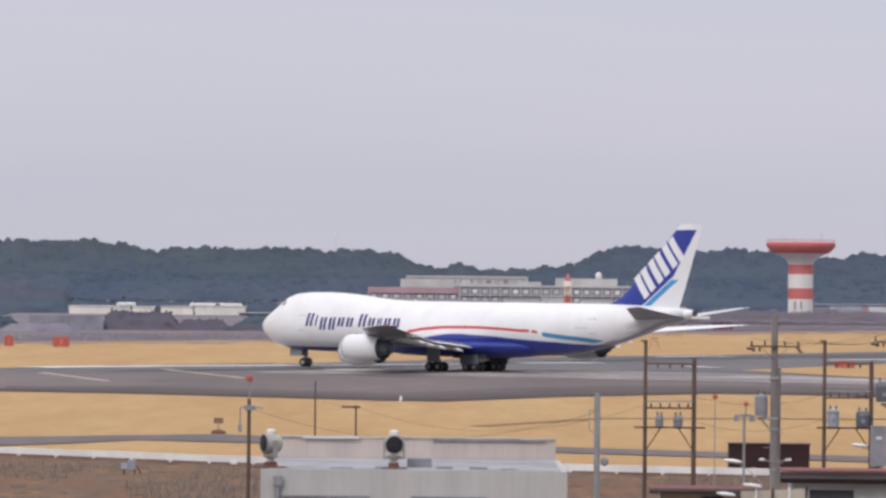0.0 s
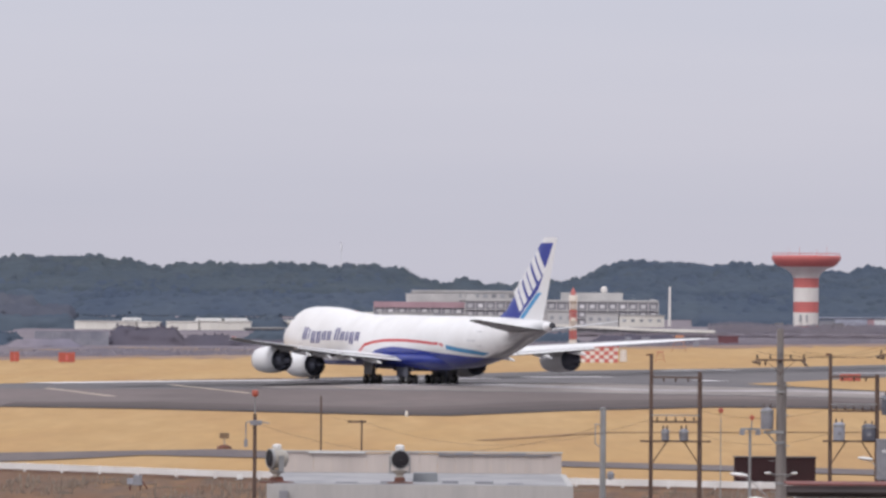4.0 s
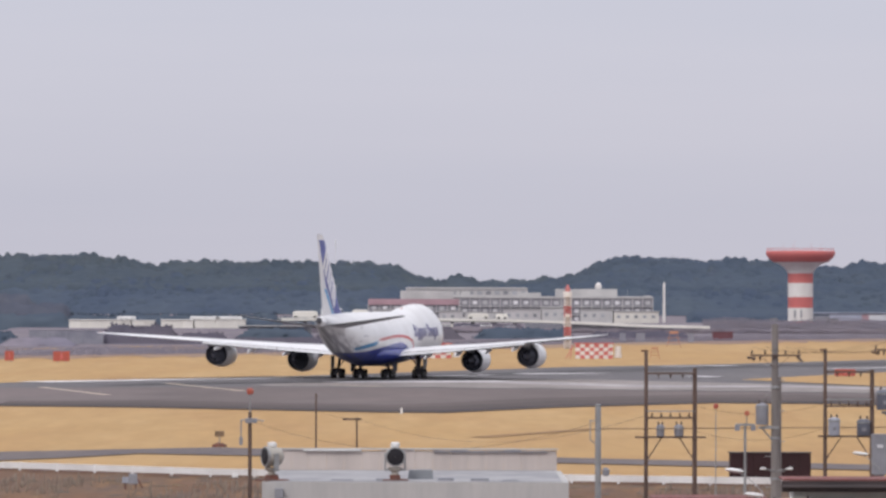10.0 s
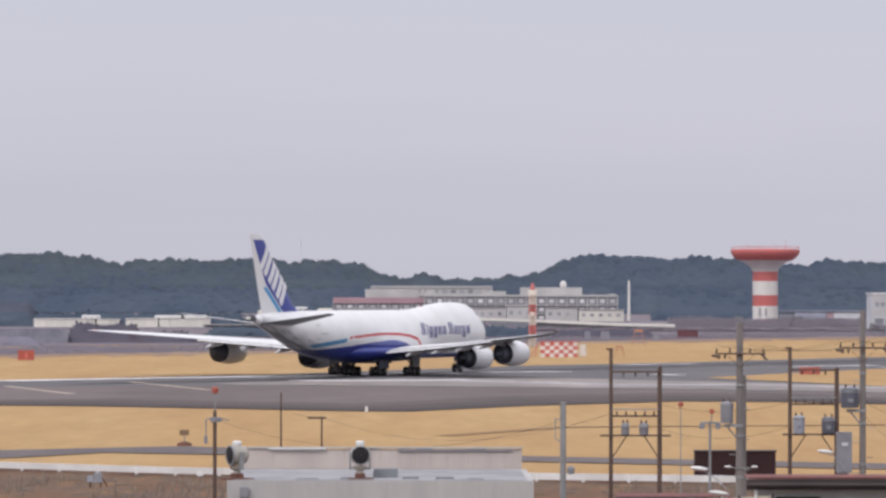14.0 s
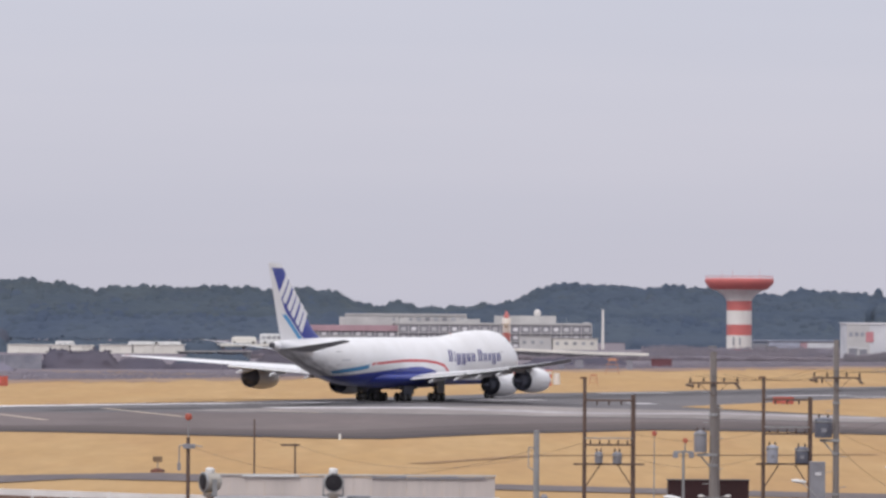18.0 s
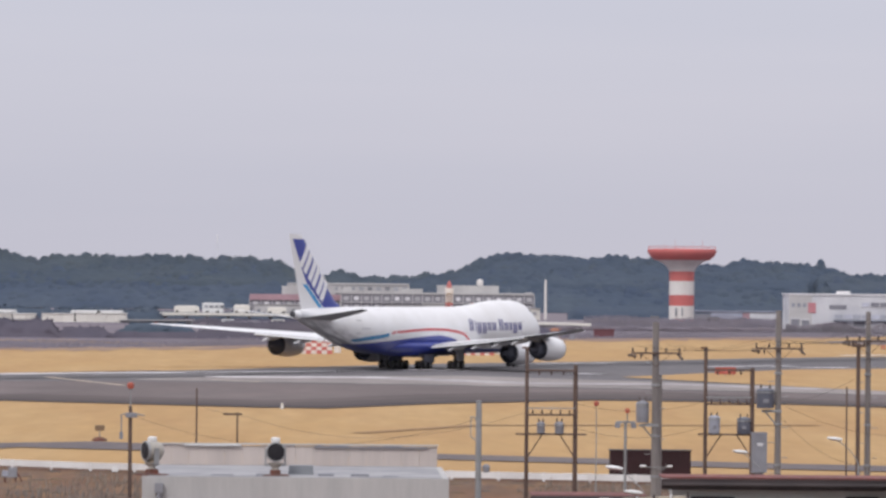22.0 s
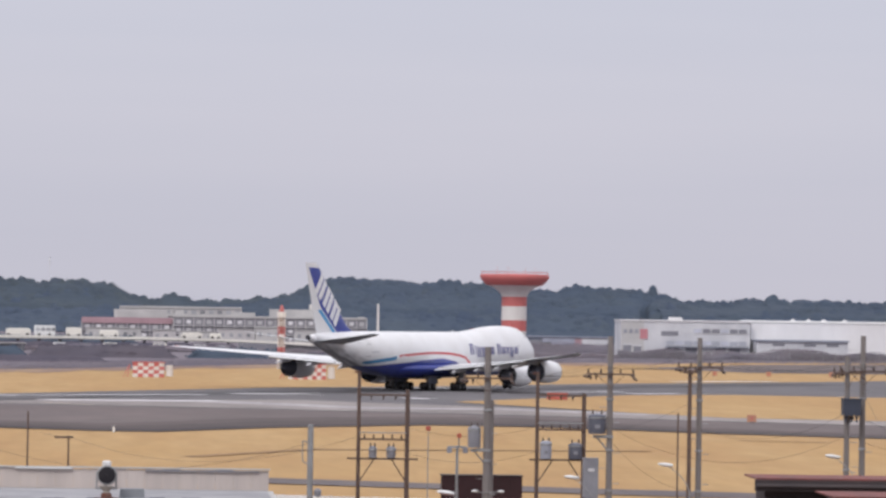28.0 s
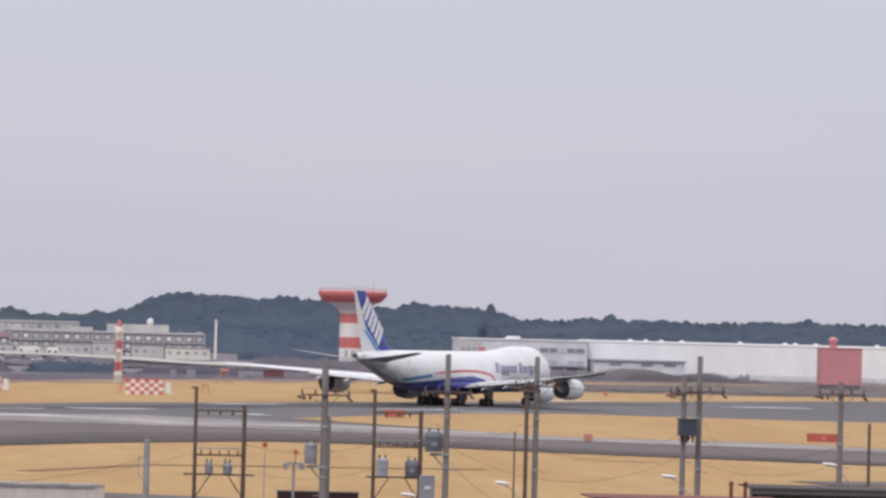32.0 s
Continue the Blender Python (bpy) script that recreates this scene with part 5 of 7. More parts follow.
def building(name, label, x0, x1, y, depth, floors, zb, fh, wall, bay, wmat=None, roof=0.35, ww=0.55, wh=0.5, parapet=0.5, cat="building", back=None):
    """Block of flats or offices: walls, slab edges, recessed windows, roof."""
    b = thing(name, label, cat, pose(x0, y, 0))
    w = x1 - x0
    top = zb + floors * fh
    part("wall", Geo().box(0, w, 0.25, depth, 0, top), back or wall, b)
    part("roof", Geo().box(-0.2, w + 0.2, -0.1, depth + 0.2, top, top + roof), M_DECK, b)
    if parapet:
        part("parapet", Geo().box(0, w, 0.0, 0.25, top + roof, top + roof + parapet), wall, b)
    n = max(1, int(w / bay))
    bw = w / n
    for i in range(floors):
        z = zb + i * fh
        part("floor_slab", Geo().box(-0.1, w + 0.1, -0.55, 0.25, z - 0.12, z + 0.12), M_OFFICE2, b)
        for k in range(n):
            cx = (k + 0.5) * bw
            gw = Geo().box(cx - bw * ww / 2, cx + bw * ww / 2, 0.18, 0.3, z + fh * 0.3, z + fh * (0.3 + wh))
            win = part("window", gw, wmat or M_GLASS, b)
            part("sill", Geo().box(cx - bw * ww / 2 - 0.1, cx + bw * ww / 2 + 0.1, 0.08, 0.27, z + fh * 0.3 - 0.12, z + fh * 0.3), M_OFFICE2, win)
        for k in range(n + 1):
            part("pier", Geo().box(k * bw - 0.16, k * bw + 0.16, -0.1, 0.25, z + 0.12, z + fh - 0.12), wall, b)
    return b, top


def far_buildings():
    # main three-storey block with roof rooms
    # back wall is darkened by colour, as recess shade behind the windows
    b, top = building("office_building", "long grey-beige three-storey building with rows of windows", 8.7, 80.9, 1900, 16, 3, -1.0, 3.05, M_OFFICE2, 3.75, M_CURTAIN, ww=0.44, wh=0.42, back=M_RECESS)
    for x0, x1, h in ((23.0, 30.5, 2.2), (36, 59, 3.6), (0.5, 4.0, 2.6), (69.4, 71.5, 1.2)):
        part("roof_room", Geo().box(x0, x1, 4, 12, top, top + h), M_OFFICE2, b)
    part("water_tank", Geo().lathe([(0.1, 0), (1.1, 0.3), (1.3, 1.2), (1.0, 2.2), (0.1, 2.7)], (52.0, 5, top + 3.4), (0, 0, 1), 16), M_TWHITE, b, "pale round roof tank", smooth=True)
    for x in (10, 19, 45, 63):
        part("aerial", Geo().bar((x, 8, top), (x, 8, top + 3.2), 0.06, n=5), M_GALV, b)
    b, top = building("shop_building", "two-storey pale building with a red fascia paled by painted haze", -25.5, 8.4, 1902, 14, 2, 0.0, 3.0, M_OFFICE2, 4.2, M_CURTAIN, parapet=0, ww=0.4, wh=0.4, back=M_RECESS)
    part("red_fascia", Geo().box(0, 34, -0.4, 0.4, top - 0.3, top + 1.9), M_BAND, b, "red fascia band paled by painted haze")
    part("roof_room", Geo().box(12, 32, 3, 11, top + 1.6, top + 5.0), M_OFFICE2, b)
    b, top = building("flats_building", "distant pale block of flats behind the wood edge", -12, 36, 2010, 14, 4, 0.0, 2.85, M_OFFICE2, 3.4)
    # annexes at the foot
    for x0, x1, z, mat in ((-22, -3, 4.4, M_OFFICE2), (1, 9, 3.9, M_OFFICE), (10, 23, 3.5, M_OFFICE2), (23.5, 36, 4.6, M_OFFICE), (36.5, 46, 5.2, M_OFFICE2), (50, 61, 4.6, M_OFFICE2), (61.5, 77, 3.9, M_CREAMWALL)):
        a = thing("annex", "low pale annex at the foot of the offices", "annex", pose(x0, 1760, 0))
        part("wall", Geo().box(0, x1 - x0, 0, 8, 0, z), mat, a)
        part("roof", Geo().box(-0.3, x1 - x0 + 0.3, -0.3, 8.3, z, z + 0.3), M_DECK, a)
        for k in range(int((x1 - x0) / 3)):
            part("window", Geo().box(1 + 3 * k, 2.2 + 3 * k, -0.06, 0.1, z * 0.45, z * 0.7), M_GLASS, a)
    # slender white mast
    m = thing("mast", "slender white mast beside the offices", "mast", pose(80.6, 1800, 0))
    part("pole", Geo().bar((0, 0, 0), (0, 0, 14), 0.55, 0.4, 10), M_TWHITE, m)
    part("cap", Geo().bar((0, 0, 14), (0, 0, 14.4), 0.3, 0.1, 8), M_GALV, m)


DECK = [(-64, 3.2), (0, 3.2), (20, 3.0), (41, 2.35), (60, 1.5), (78, 1.15)]


def deck_z(x):
    return lerp_table(DECK, x)[0]


def road_bridge():
    b = thing("road_bridge", "low pale concrete road bridge falling to the ground", "bridge", pose(0, 1450, 0))
    part("deck", Geo().loft([[(x, 0, z - 0.7), (x, 9, z - 0.7), (x, 9, z), (x, 0, z)] for x, z in DECK]), M_DECK, b, "pale concrete bridge deck")
    part("parapet", Geo().loft([[(x, -0.2, z - 0.45), (x, 0.05, z - 0.45), (x, 0.05, z + 0.3), (x, -0.2, z + 0.3)] for x, z in DECK]), M_CREAMWALL, b, "pale parapet")
    for k in range(20):
        x = -62 + k * 6
        part("pier", Geo().box(x, x + 0.9, 1.5, 7.5, -0.2, deck_z(x) - 0.69), M_WALLDARK, b)
    for k in range(4):
        x = 25.2 + k * 3.1
        part("screen_panel", Geo().box(x, x + 3.06, -1.2, -0.9, -0.2, deck_z(x + 3) - 0.5), M_SLATE, b, "slate grey screen panel under the deck")
    for k in range(12):
        x = 38.2 + k * 3.1
        part("retaining_panel", Geo().box(x, x + 3.06, 0.6, 0.9, -0.2, deck_z(x + 3) - 0.69), M_WALLDARK, b)
    for x0, w, h in ((-41, 7, 2.0), (-24, 4.5, 2.4), (-14.5, 5.5, 1.8), (9, 6, 1.6), (17, 3.4, 1.5)):
        g = Geo().box(0, w, 0, 2.4, 0.4, h)
        g.box(w * 0.05, w * 0.95, 0.1, 2.3, h, h + 0.25, top=0.9)
        for cx in (0.8, w - 0.8):
            g.bar((cx, -0.03, 0.45), (cx, 0.3, 0.45), 0.45, n=10, mi=1)
        solo("truck", g, [M_CREAMWALL, M_TYRE], "pale box truck parked on the bridge road", "truck", pose(x0, 1454, deck_z(x0 + w / 2)), "trucks on the bridge")
    # parked vans and sheds in the shade under and before the bridge
    for k, (x, w, h, m) in enumerate(((-27.5, 4.2, 1.7, M_WPLASTIC), (-20, 3.6, 1.5, M_SLATE), (-13.5, 4.4, 1.8, M_CREAMWALL), (-6.5, 3.8, 1.5, M_TRANS), (0.5, 4.4, 1.9, M_CREAMWALL), (6.5, 3.6, 1.5, M_SLATE), (12, 4.0, 1.6, M_WPLASTIC), (18.5, 4.2, 1.5, M_TRANS))):
        v = thing("parked_van", "van parked before the low bridge", "van", pose(x, 1436, 0.04), "parked vans")
        part("body", Geo().box(0, w, 0, 1.8, 0.3, h * 0.62).box(w * 0.08, w * 0.98, 0.1, 1.7, h * 0.62, h, top=0.9), m, v)
        part("side_window", Geo().box(w * 0.2, w * 0.85, 0.06, 0.2, h * 0.66, h * 0.9), M_GLASS, v)
        for cx in (0.75, w - 0.75):
            part("wheel", Geo().bar((cx, -0.03, 0.32), (cx, 0.25, 0.32), 0.32, n=12), M_TYRE, v)


def parked_buses():
    """White vehicles and low sheds on the bank at the far left."""
    bank = Geo().loft([[(-112, 1290, -0.2), (-112, 1335, 1.3), (-112, 1365, 1.3), (-112, 1400, -0.2)], [(-40, 1290, -0.2), (-40, 1335, 1.3), (-40, 1365, 1.3), (-40, 1400, -0.2)]], closed=False, cap0=False, cap1=False)
    solo("bank", bank, M_FARLAND, "low scrub-covered earth bank", "bank", kind="structure")
    for x0, x1, h in ((-97.6, -81.2, 2.1), (-80.8, -75.0, 2.0), (-73.2, -64.6, 2.15), (-64.2, -50.8, 2.3)):
        s = thing("white_shed", "long low cream boarded shed on a bank", "shed", pose(x0, 1352, 1.3), "cream sheds")
        n = round((x1 - x0) / 2.7)
        w = (x1 - x0) / n
        for k in range(n):
            part("board", Geo().box(k * w, k * w + w * 0.98, 0, 6, 0, h), M_CREAMWALL, s)
        part("roof", Geo().box(-0.2, x1 - x0 + 0.2, -0.3, 6.2, h, h + 0.14), M_CREAMWALL, s)
    for x, z, w in ((-85.5, 1.3, 5), (-66, 1.3, 8), (-59, 1.3, 7), (-33, 2.35, 6)):
        bus(x, 1361 if x < -45 else 1455, z if x < -45 else deck_z(x + 3), w)
    dark = thing("dark_shed", "dark open-fronted shed among scrub", "shed", pose(-52, 1340, 0))
    part("wall", Geo().box(0, 19, 0.4, 8, 0, 1.9), M_SLATE, dark)
    part("roof", Geo().box(-0.4, 19.4, -0.6, 8.4, 1.9, 2.15), M_DECK, dark)
    for k in range(5):
        part("post", Geo().box(k * 4.6, k * 4.6 + 0.3, -0.3, 0, 0, 1.9), M_GALV, dark)
    gw = thing("grey_wall", "long dull grey boundary wall with scrub before it", "wall", pose(-87.5, 1093, 0))
    for k in range(4):
        part("panel", Geo().box(k * 4, k * 4 + 3.94, 0, 0.3, 0, 2.9), M_GREYWALL, gw)
    part("coping", Geo().box(0, 15.94, -0.05, 0.35, 2.9, 3.0), M_GREYWALL, gw)


def bus(x, y, z, w):
    b = thing("bus", "parked white bus with dark windows", "bus", pose(x, y, z), "parked buses")
    part("body", Geo().box(0, w, 0, 2.4, 0.35, 2.9).box(0.1, w - 0.1, 0.1, 2.3, 2.9, 3.1, top=0.94), M_WPLASTIC, b)
    for k in range(int(w / 1.5)):
        part("window", Geo().box(0.5 + 1.5 * k, 1.7 + 1.5 * k, -0.04, 0.1, 1.6, 2.45), M_GLASS, b)
    for cx in (1.4, w - 1.6):
        part("wheel", Geo().bar((cx, -0.05, 0.45), (cx, 0.3, 0.45), 0.45, n=12), M_TYRE, b)


def warehouses():
    w = thing("cargo_warehouse", "very long white metal-clad cargo warehouse", "warehouse", pose(172, 1452, 0))
    for k in range(20):
        part("cladding_panel", Geo().box(k * 8, k * 8 + 7.98, 0, 30, 0, 10.3), M_WHSE, w)
    part("roof", Geo().box(-0.3, 160.3, -0.3, 30.3, 10.3, 10.75, top=0.985), M_WPLASTIC, w, "bright white roof edge")
    for x in (12, 16.5, 21, 27, 44, 57, 60, 66, 84, 97, 100, 112, 130):
        part("roof_vent", Geo().box(x, x + 1.2, 2, 4, 10.7, 11.1).box(x + 0.3, x + 0.9, 2.2, 3.8, 11.1, 11.3), M_WHSE, w)
    part("plinth", Geo().box(0, 160, -0.15, 0, 0, 1.6), M_WHSE2, w, "dull grey plinth")
    for k in range(14):
        part("downpipe", Geo().box(k * 11.5 + 3, k * 11.5 + 3.15, -0.12, 0, 0, 10.2), M_WHSE, w)
    a = thing("cargo_office", "grey-white cargo office block with long window strips", "office", pose(134.4, 1448, 0))
    part("wall", Geo().box(0, 37, 0, 20, 0, 10.1), M_WHSE2, a)
    part("end_wall", Geo().box(0, 6.5, -0.2, 0, 0, 10.1), M_OFFICE2, a, "grimy pale end bay")
    for x, w2, z0, z1 in ((0.6, 2.4, 0.2, 3.2), (3.6, 2.2, 0.2, 2.9)):
        door = part("roller_door", Geo().box(x, x + w2, -0.26, -0.18, z0, z1), M_SLATE, a, "dull blue-grey roller door")
        part("lintel", Geo().box(x - 0.2, x + w2 + 0.2, -0.34, -0.2, z1, z1 + 0.3), M_WHSE2, door)
    for x in (0.7, 2.3, 3.9):
        part("window", Geo().box(x, x + 1.0, -0.26, -0.18, 6.6, 7.8), M_HAZEGLASS, a)
    for x in (13.5, 18.5, 27, 31):
        part("loading_door", Geo().box(x, x + 3.2, -0.1, 0.02, 0.1, 2.6), M_SLATE, a)
    part("canopy", Geo().box(12.6, 36.6, -1.6, -0.02, 2.8, 3.05), M_ROOFBLUE, a, "blue-grey loading canopy")
    part("roof", Geo().box(-0.3, 37.3, -0.4, 20.3, 10.1, 10.5), M_WHSE, a)
    part("red_panel", Geo().box(5.4, 7.6, -0.27, 0.02, 5.0, 7.9), M_CRIMSON, a, "faded red sign panel")
    part("name_board", Geo().box(11.5, 16.4, -0.12, 0.02, 6.1, 7.3), M_SLATE, a, "slate-grey sign board")
    for z0, z1 in ((3.4, 4.6), (6.9, 8.1)):
        for k in range(9):
            x = 13 + k * 2.6
            if z0 > 6 and x < 19:
                continue
            win = part("window", Geo().box(x, x + 2.3, -0.08, 0.1, z0, z1), M_SLATE if z0 > 6 and k % 3 else M_HAZEGLASS, a)
            part("sill", Geo().box(x - 0.1, x + 2.4, -0.2, -0.02, z0 - 0.15, z0), M_OFFICE2, win)
    for x in (13.9, 14.9, 15.9, 16.9):
        part("roof_vent", Geo().box(x, x + 0.9, 3, 4.2, 10.5, 11.3), M_WHSE, a)
    c = thing("lean_to", "low pale lean-to with windows before the warehouse", "lean-to", pose(172.5, 1440, 0))
    part("wall", Geo().box(0, 26, 0, 11.5, 0, 4.9), M_WHSE2, c)
    part("roof", Geo().box(-0.4, 26.4, -0.8, 11.5, 4.9, 5.3), M_ROOFBLUE, c)
    for k, x in enumerate((4.5, 13.5, 20)):
        part("window", Geo().box(x, x + 3.4, -0.08, 0.1, 3.5, 4.3), M_SLATE, c)
    # mesh fence in front
    f = thing("perimeter_fence", "grey mesh fence on posts before the warehouses", "fence", pose(120, 1330, 0))
    for k in range(47):
        part("post", Geo().bar((k * 3, 0, 0), (k * 3, 0, 2.6), 0.06, n=5), M_GALV, f)
    gm = Geo()
    for z in (0.4, 0.9, 1.4, 1.9, 2.4):
        gm.box(0, 138, -0.02, 0.02, z, z + 0.05)
    part("rails", gm, M_GALV, f)
    r = thing("crimson_hut", "square crimson equipment building with a mast", "building", pose(207.7, 1255, 0))
    part("wall", Geo().box(0, 9.9, 0, 9, 1.2, 10.2), M_CRIMSON, r)
    part("roof", Geo().box(-0.2, 10.1, -0.2, 9.2, 10.2, 10.5), M_CRIMSON, r)
    part("base", Geo().box(0.3, 9.6, 0.3, 8.7, 0, 1.2), M_WALLDARK, r)
    part("roof_drum", Geo().lathe([(0.9, 10.5), (1.0, 11.8), (1.3, 12.2), (1.1, 12.8), (0.2, 13.2)], (3.2, 4, 0), (0, 0, 1), 16), M_CRIMSON, r, smooth=True)
    for k in range(4):
        part("wall_rib", Geo().box(1.5 + 2.3 * k, 1.7 + 2.3 * k, -0.1, 0, 1.2, 10.2), M_CRIMSON, r)


def checker_hut(x, y, w, h):
    """Red and white chequered equipment hut."""
    t = thing("chequered_hut", "red and white chequered airfield equipment hut", "hut", pose(x, y, 0))
    part("core", Geo().box(0.05, w - 0.05, 0.05, 3.0, 0, h - 0.05), M_TWHITE, t)
    nx, nz = max(3, round(w / 0.85)), 4
    dx, dz = w / nx, h / nz
    for i in range(nx):
        for k in range(nz):
            part("panel", Geo().box(i * dx, i * dx + dx * 0.985, -0.02, 0.06, k * dz, k * dz + dz * 0.985), M_TRED if (i + k) % 2 else M_TWHITE, t)
    part("roof", Geo().box(-0.15, w + 0.15, -0.15, 3.15, h, h + 0.14), M_TRED, t)
    part("end_tank", Geo().bar((w + 0.9, 0.7, 0.2), (w + 0.9, 0.7, h * 0.85), 0.65, 0.55, 14), M_TWHITE, t)
    part("aerial_frame", Geo().bar((-0.9, 0.5, 0), (-0.5, 0.5, h * 0.9), 0.07, n=6).bar((-1.6, 0.5, 0), (-0.5, 0.5, h * 0.9), 0.07, n=6), M_TRED, t)


def banded_mast(x, y):
    t = thing("banded_mast", "slim red and cream banded mast with white platforms", "mast", pose(x, y, 0))
    r = 0.62
    for z0, z1, m in ((-0.1, 2.6, M_MASTPALE), (2.6, 4.4, M_MASTRED), (4.4, 6.4, M_MASTPALE), (6.4, 8.6, M_MASTRED), (8.6, 10.6, M_MASTPALE)):
        g = Geo()
        for a, b in ((-r, -r), (r, -r), (r, r), (-r, r)):
            g.bar((a, b, z0), (a, b, z1), 0.13, n=6)
        for q in (-r, r):
            for za, zb in ((z0, (z0 + z1) / 2), ((z0 + z1) / 2, z1)):
                g.bar((-r, q, za), (r, q, zb), 0.08, n=5).bar((r, q, za), (-r, q, zb), 0.08, n=5)
                g.bar((q, -r, za), (q, r, zb), 0.08, n=5).bar((q, r, za), (q, -r, zb), 0.08, n=5)
        g.box(-0.34, 0.34, -0.34, 0.34, z0, z1)
        part("lattice_section", g, m, t)
    for z, h, w in ((1.6, 0.7, 0.86), (6.3, 0.65, 0.84), (10.4, 1.1, 0.9)):
        part("platform", Geo().lathe([(0.2, z), (w, z + 0.05), (w, z + h), (w - 0.15, z + h + 0.05), (0.1, z + h + 0.05)], (0, 0, 0), (0, 0, 1), 12), M_TWHITE, t, "white round platform")
    part("lamp", Geo().lathe([(0.5, 11.5), (0.52, 12.0), (0.3, 12.6), (0.1, 13.0)], (0, 0, 0), (0, 0, 1), 10), M_MASTRED, t)


def marker_board(x, y, w, h, label, base=0.25, mat=None):
    t = thing("airfield_sign", label, "sign", pose(x, y, 0), "airfield signs")
    n = max(2, round(w / 1.1))
    for k in range(n):
        part("panel", Geo().box(k * w / n, (k + 0.96) * w / n, 0, 0.25, base, base + h), mat or M_ORANGE, t)
    for k in range(n):
        part("leg", Geo().bar(((k + 0.5) * w / n, 0.12, 0), ((k + 0.5) * w / n, 0.12, base), 0.05, n=6), M_GALV, t)
    part("face_bar", Geo().box(w * 0.42, w * 0.58, -0.02, 0.01, base + h * 0.25, base + h * 0.75), M_TRED, t)


def glide_frame(x, y, s):
    """Orange trestle with aerials."""
    t = thing("aerial_trestle", "orange airfield aerial trestle", "aerial", pose(x, y, 0))
    for a in (-1, 1):
        part("leg", Geo().bar((a * 1.1 * s, 0, 0), (a * 0.5 * s, 0, 2.4 * s), 0.06, n=6), M_ORANGE2, t)
    for z in (0.8, 1.6, 2.4):
        part("crossbar", Geo().bar((-1.0 * s, 0, z * s), (1.0 * s, 0, z * s), 0.05, n=6), M_ORANGE2, t)
    part("box", Geo().box(-0.6 * s, 0.6 * s, -0.4, 0.4, 2.2 * s, 2.6 * s), M_ORANGE2, t)


flared_tower()
pine = thing("tall_conifer", "lone dark conifer standing above the edge of the wood", "tree", pose(227.0, 2290, 0))
part("trunk", Geo().bar((0, 0, 0), (0.2, 0, 23), 0.4, 0.12, 8), M_RUST, pine, "dark straight trunk")
v, f = crowns([(0.3 * math.sin(k * 2.4), 0, 13.5 + k * 1.9) for k in range(6)], [3.4, 3.4, 3.3, 3.1, 2.7, 1.9], [3.4, 3.2, 3.0, 2.7, 2.3, 1.9], 8, 0.05)
me = bpy.data.meshes.new("crown")
me.from_pydata(v.tolist(), [], f.tolist())
me.polygons.foreach_set("use_smooth", [True] * len(me.polygons))
me.materials.append(M_MIXED)
new("crown", me).parent = pine

far_buildings()
road_bridge()
parked_buses()
warehouses()
checker_hut(24.2, 884, 6.5, 2.6)
checker_hut(-2.9, 886, 5.5, 2.5)
banded_mast(26.57, 1030)
marker_board(-62.2, 826, 2.7, 1.6, "orange airfield sign board in dry grass")
marker_board(-70.5, 831, 1.5, 1.6, "small orange airfield sign board in dry grass")
marker_board(55.0, 702, 2.9, 0.95, "wide low orange airfield sign board")
marker_board(67.9, 575, 1.05, 0.8, "small orange airfield sign board", mat=M_ORANGE2)
marker_board(97.6, 600, 4.0, 1.0, "long low red-orange airfield sign board")
glide_frame(37.8, 880, 0.8)
glide_frame(49.0, 1050, 1.3)
for x, y in ((111, 1000), (122, 1002), (135, 1006)):
    marker_board(x, y, 1.0, 0.9, "small orange airfield marker board", mat=M_ORANGE2)

# low sheds, a maroon hut and pale cabinets before the woods
ls = thing("long_shed", "long low pale blue-grey shed below the wooded hill", "shed", pose(132, 1776, 0))
part("open_bay", Geo().box(0, 5.4, 0, 6, 0, 2.6), M_SLATE, ls, "dark open bay")
for k in range(3):
    part("bay", Geo().box(5.5 + k * 3.7, 9.15 + k * 3.7, 0, 6, 0, 3.1), M_SHEDBLUE, ls)
part("red_door", Geo().box(16.7, 19.0, -0.06, 5, 0, 3.0), M_BAND, ls, "pale red shed door")
for k in range(3):
    part("bay", Geo().box(19.1 + k * 3.4, 22.45 + k * 3.4, 0, 6, 0, 3.0), M_WHSE2, ls)
part("roof", Geo().box(-0.3, 29.6, -0.5, 6.4, 3.5, 3.75), M_SHEDBLUE, ls, "thin pale roof edge")
# slate-coloured strip imitates the shade below the roof edge
part("eaves", Geo().box(0, 29.3, 0.1, 6, 3.0, 3.5), M_SLATE, ls, "blue-grey strip painted as the shade under the roof")
mh = thing("maroon_hut", "small maroon equipment hut at the grass edge", "hut", pose(65.6, 1205, 0))
part("wall", Geo().box(0, 4.7, 0, 3, 0, 1.75), M_MAROONHUT, mh)
part("roof", Geo().box(-0.15, 4.85, -0.15, 3.15, 1.75, 1.95), M_MAROONHUT, mh)
for x, w in ((41.5, 1.3), (45.2, 1.9), (57, 1.2)):
    c = thing("equipment_cabinet", "dull grey equipment cabinet at the grass edge", "cabinet", pose(x, 1150, 0), "equipment cabinets")
    part("body", Geo().box(0, w, 0, 1.2, 0.15, 2.1), M_GREYWALL, c)
    part("plinth", Geo().box(-0.1, w + 0.1, -0.1, 1.3, 0, 0.15), M_DECK, c)
rm = thing("radio_mast", "faint slender radio mast above the woods", "mast", pose(-46.5, 2345, 0))
part("pole", Geo().bar((0, 0, 0), (0, 0, 30), 0.14, 0.08, 8), M_WHSE, rm)
part("head", Geo().bar((0, 0, 30), (0, 0, 34.0), 0.3, 0.25, 8), M_WHSE, rm)

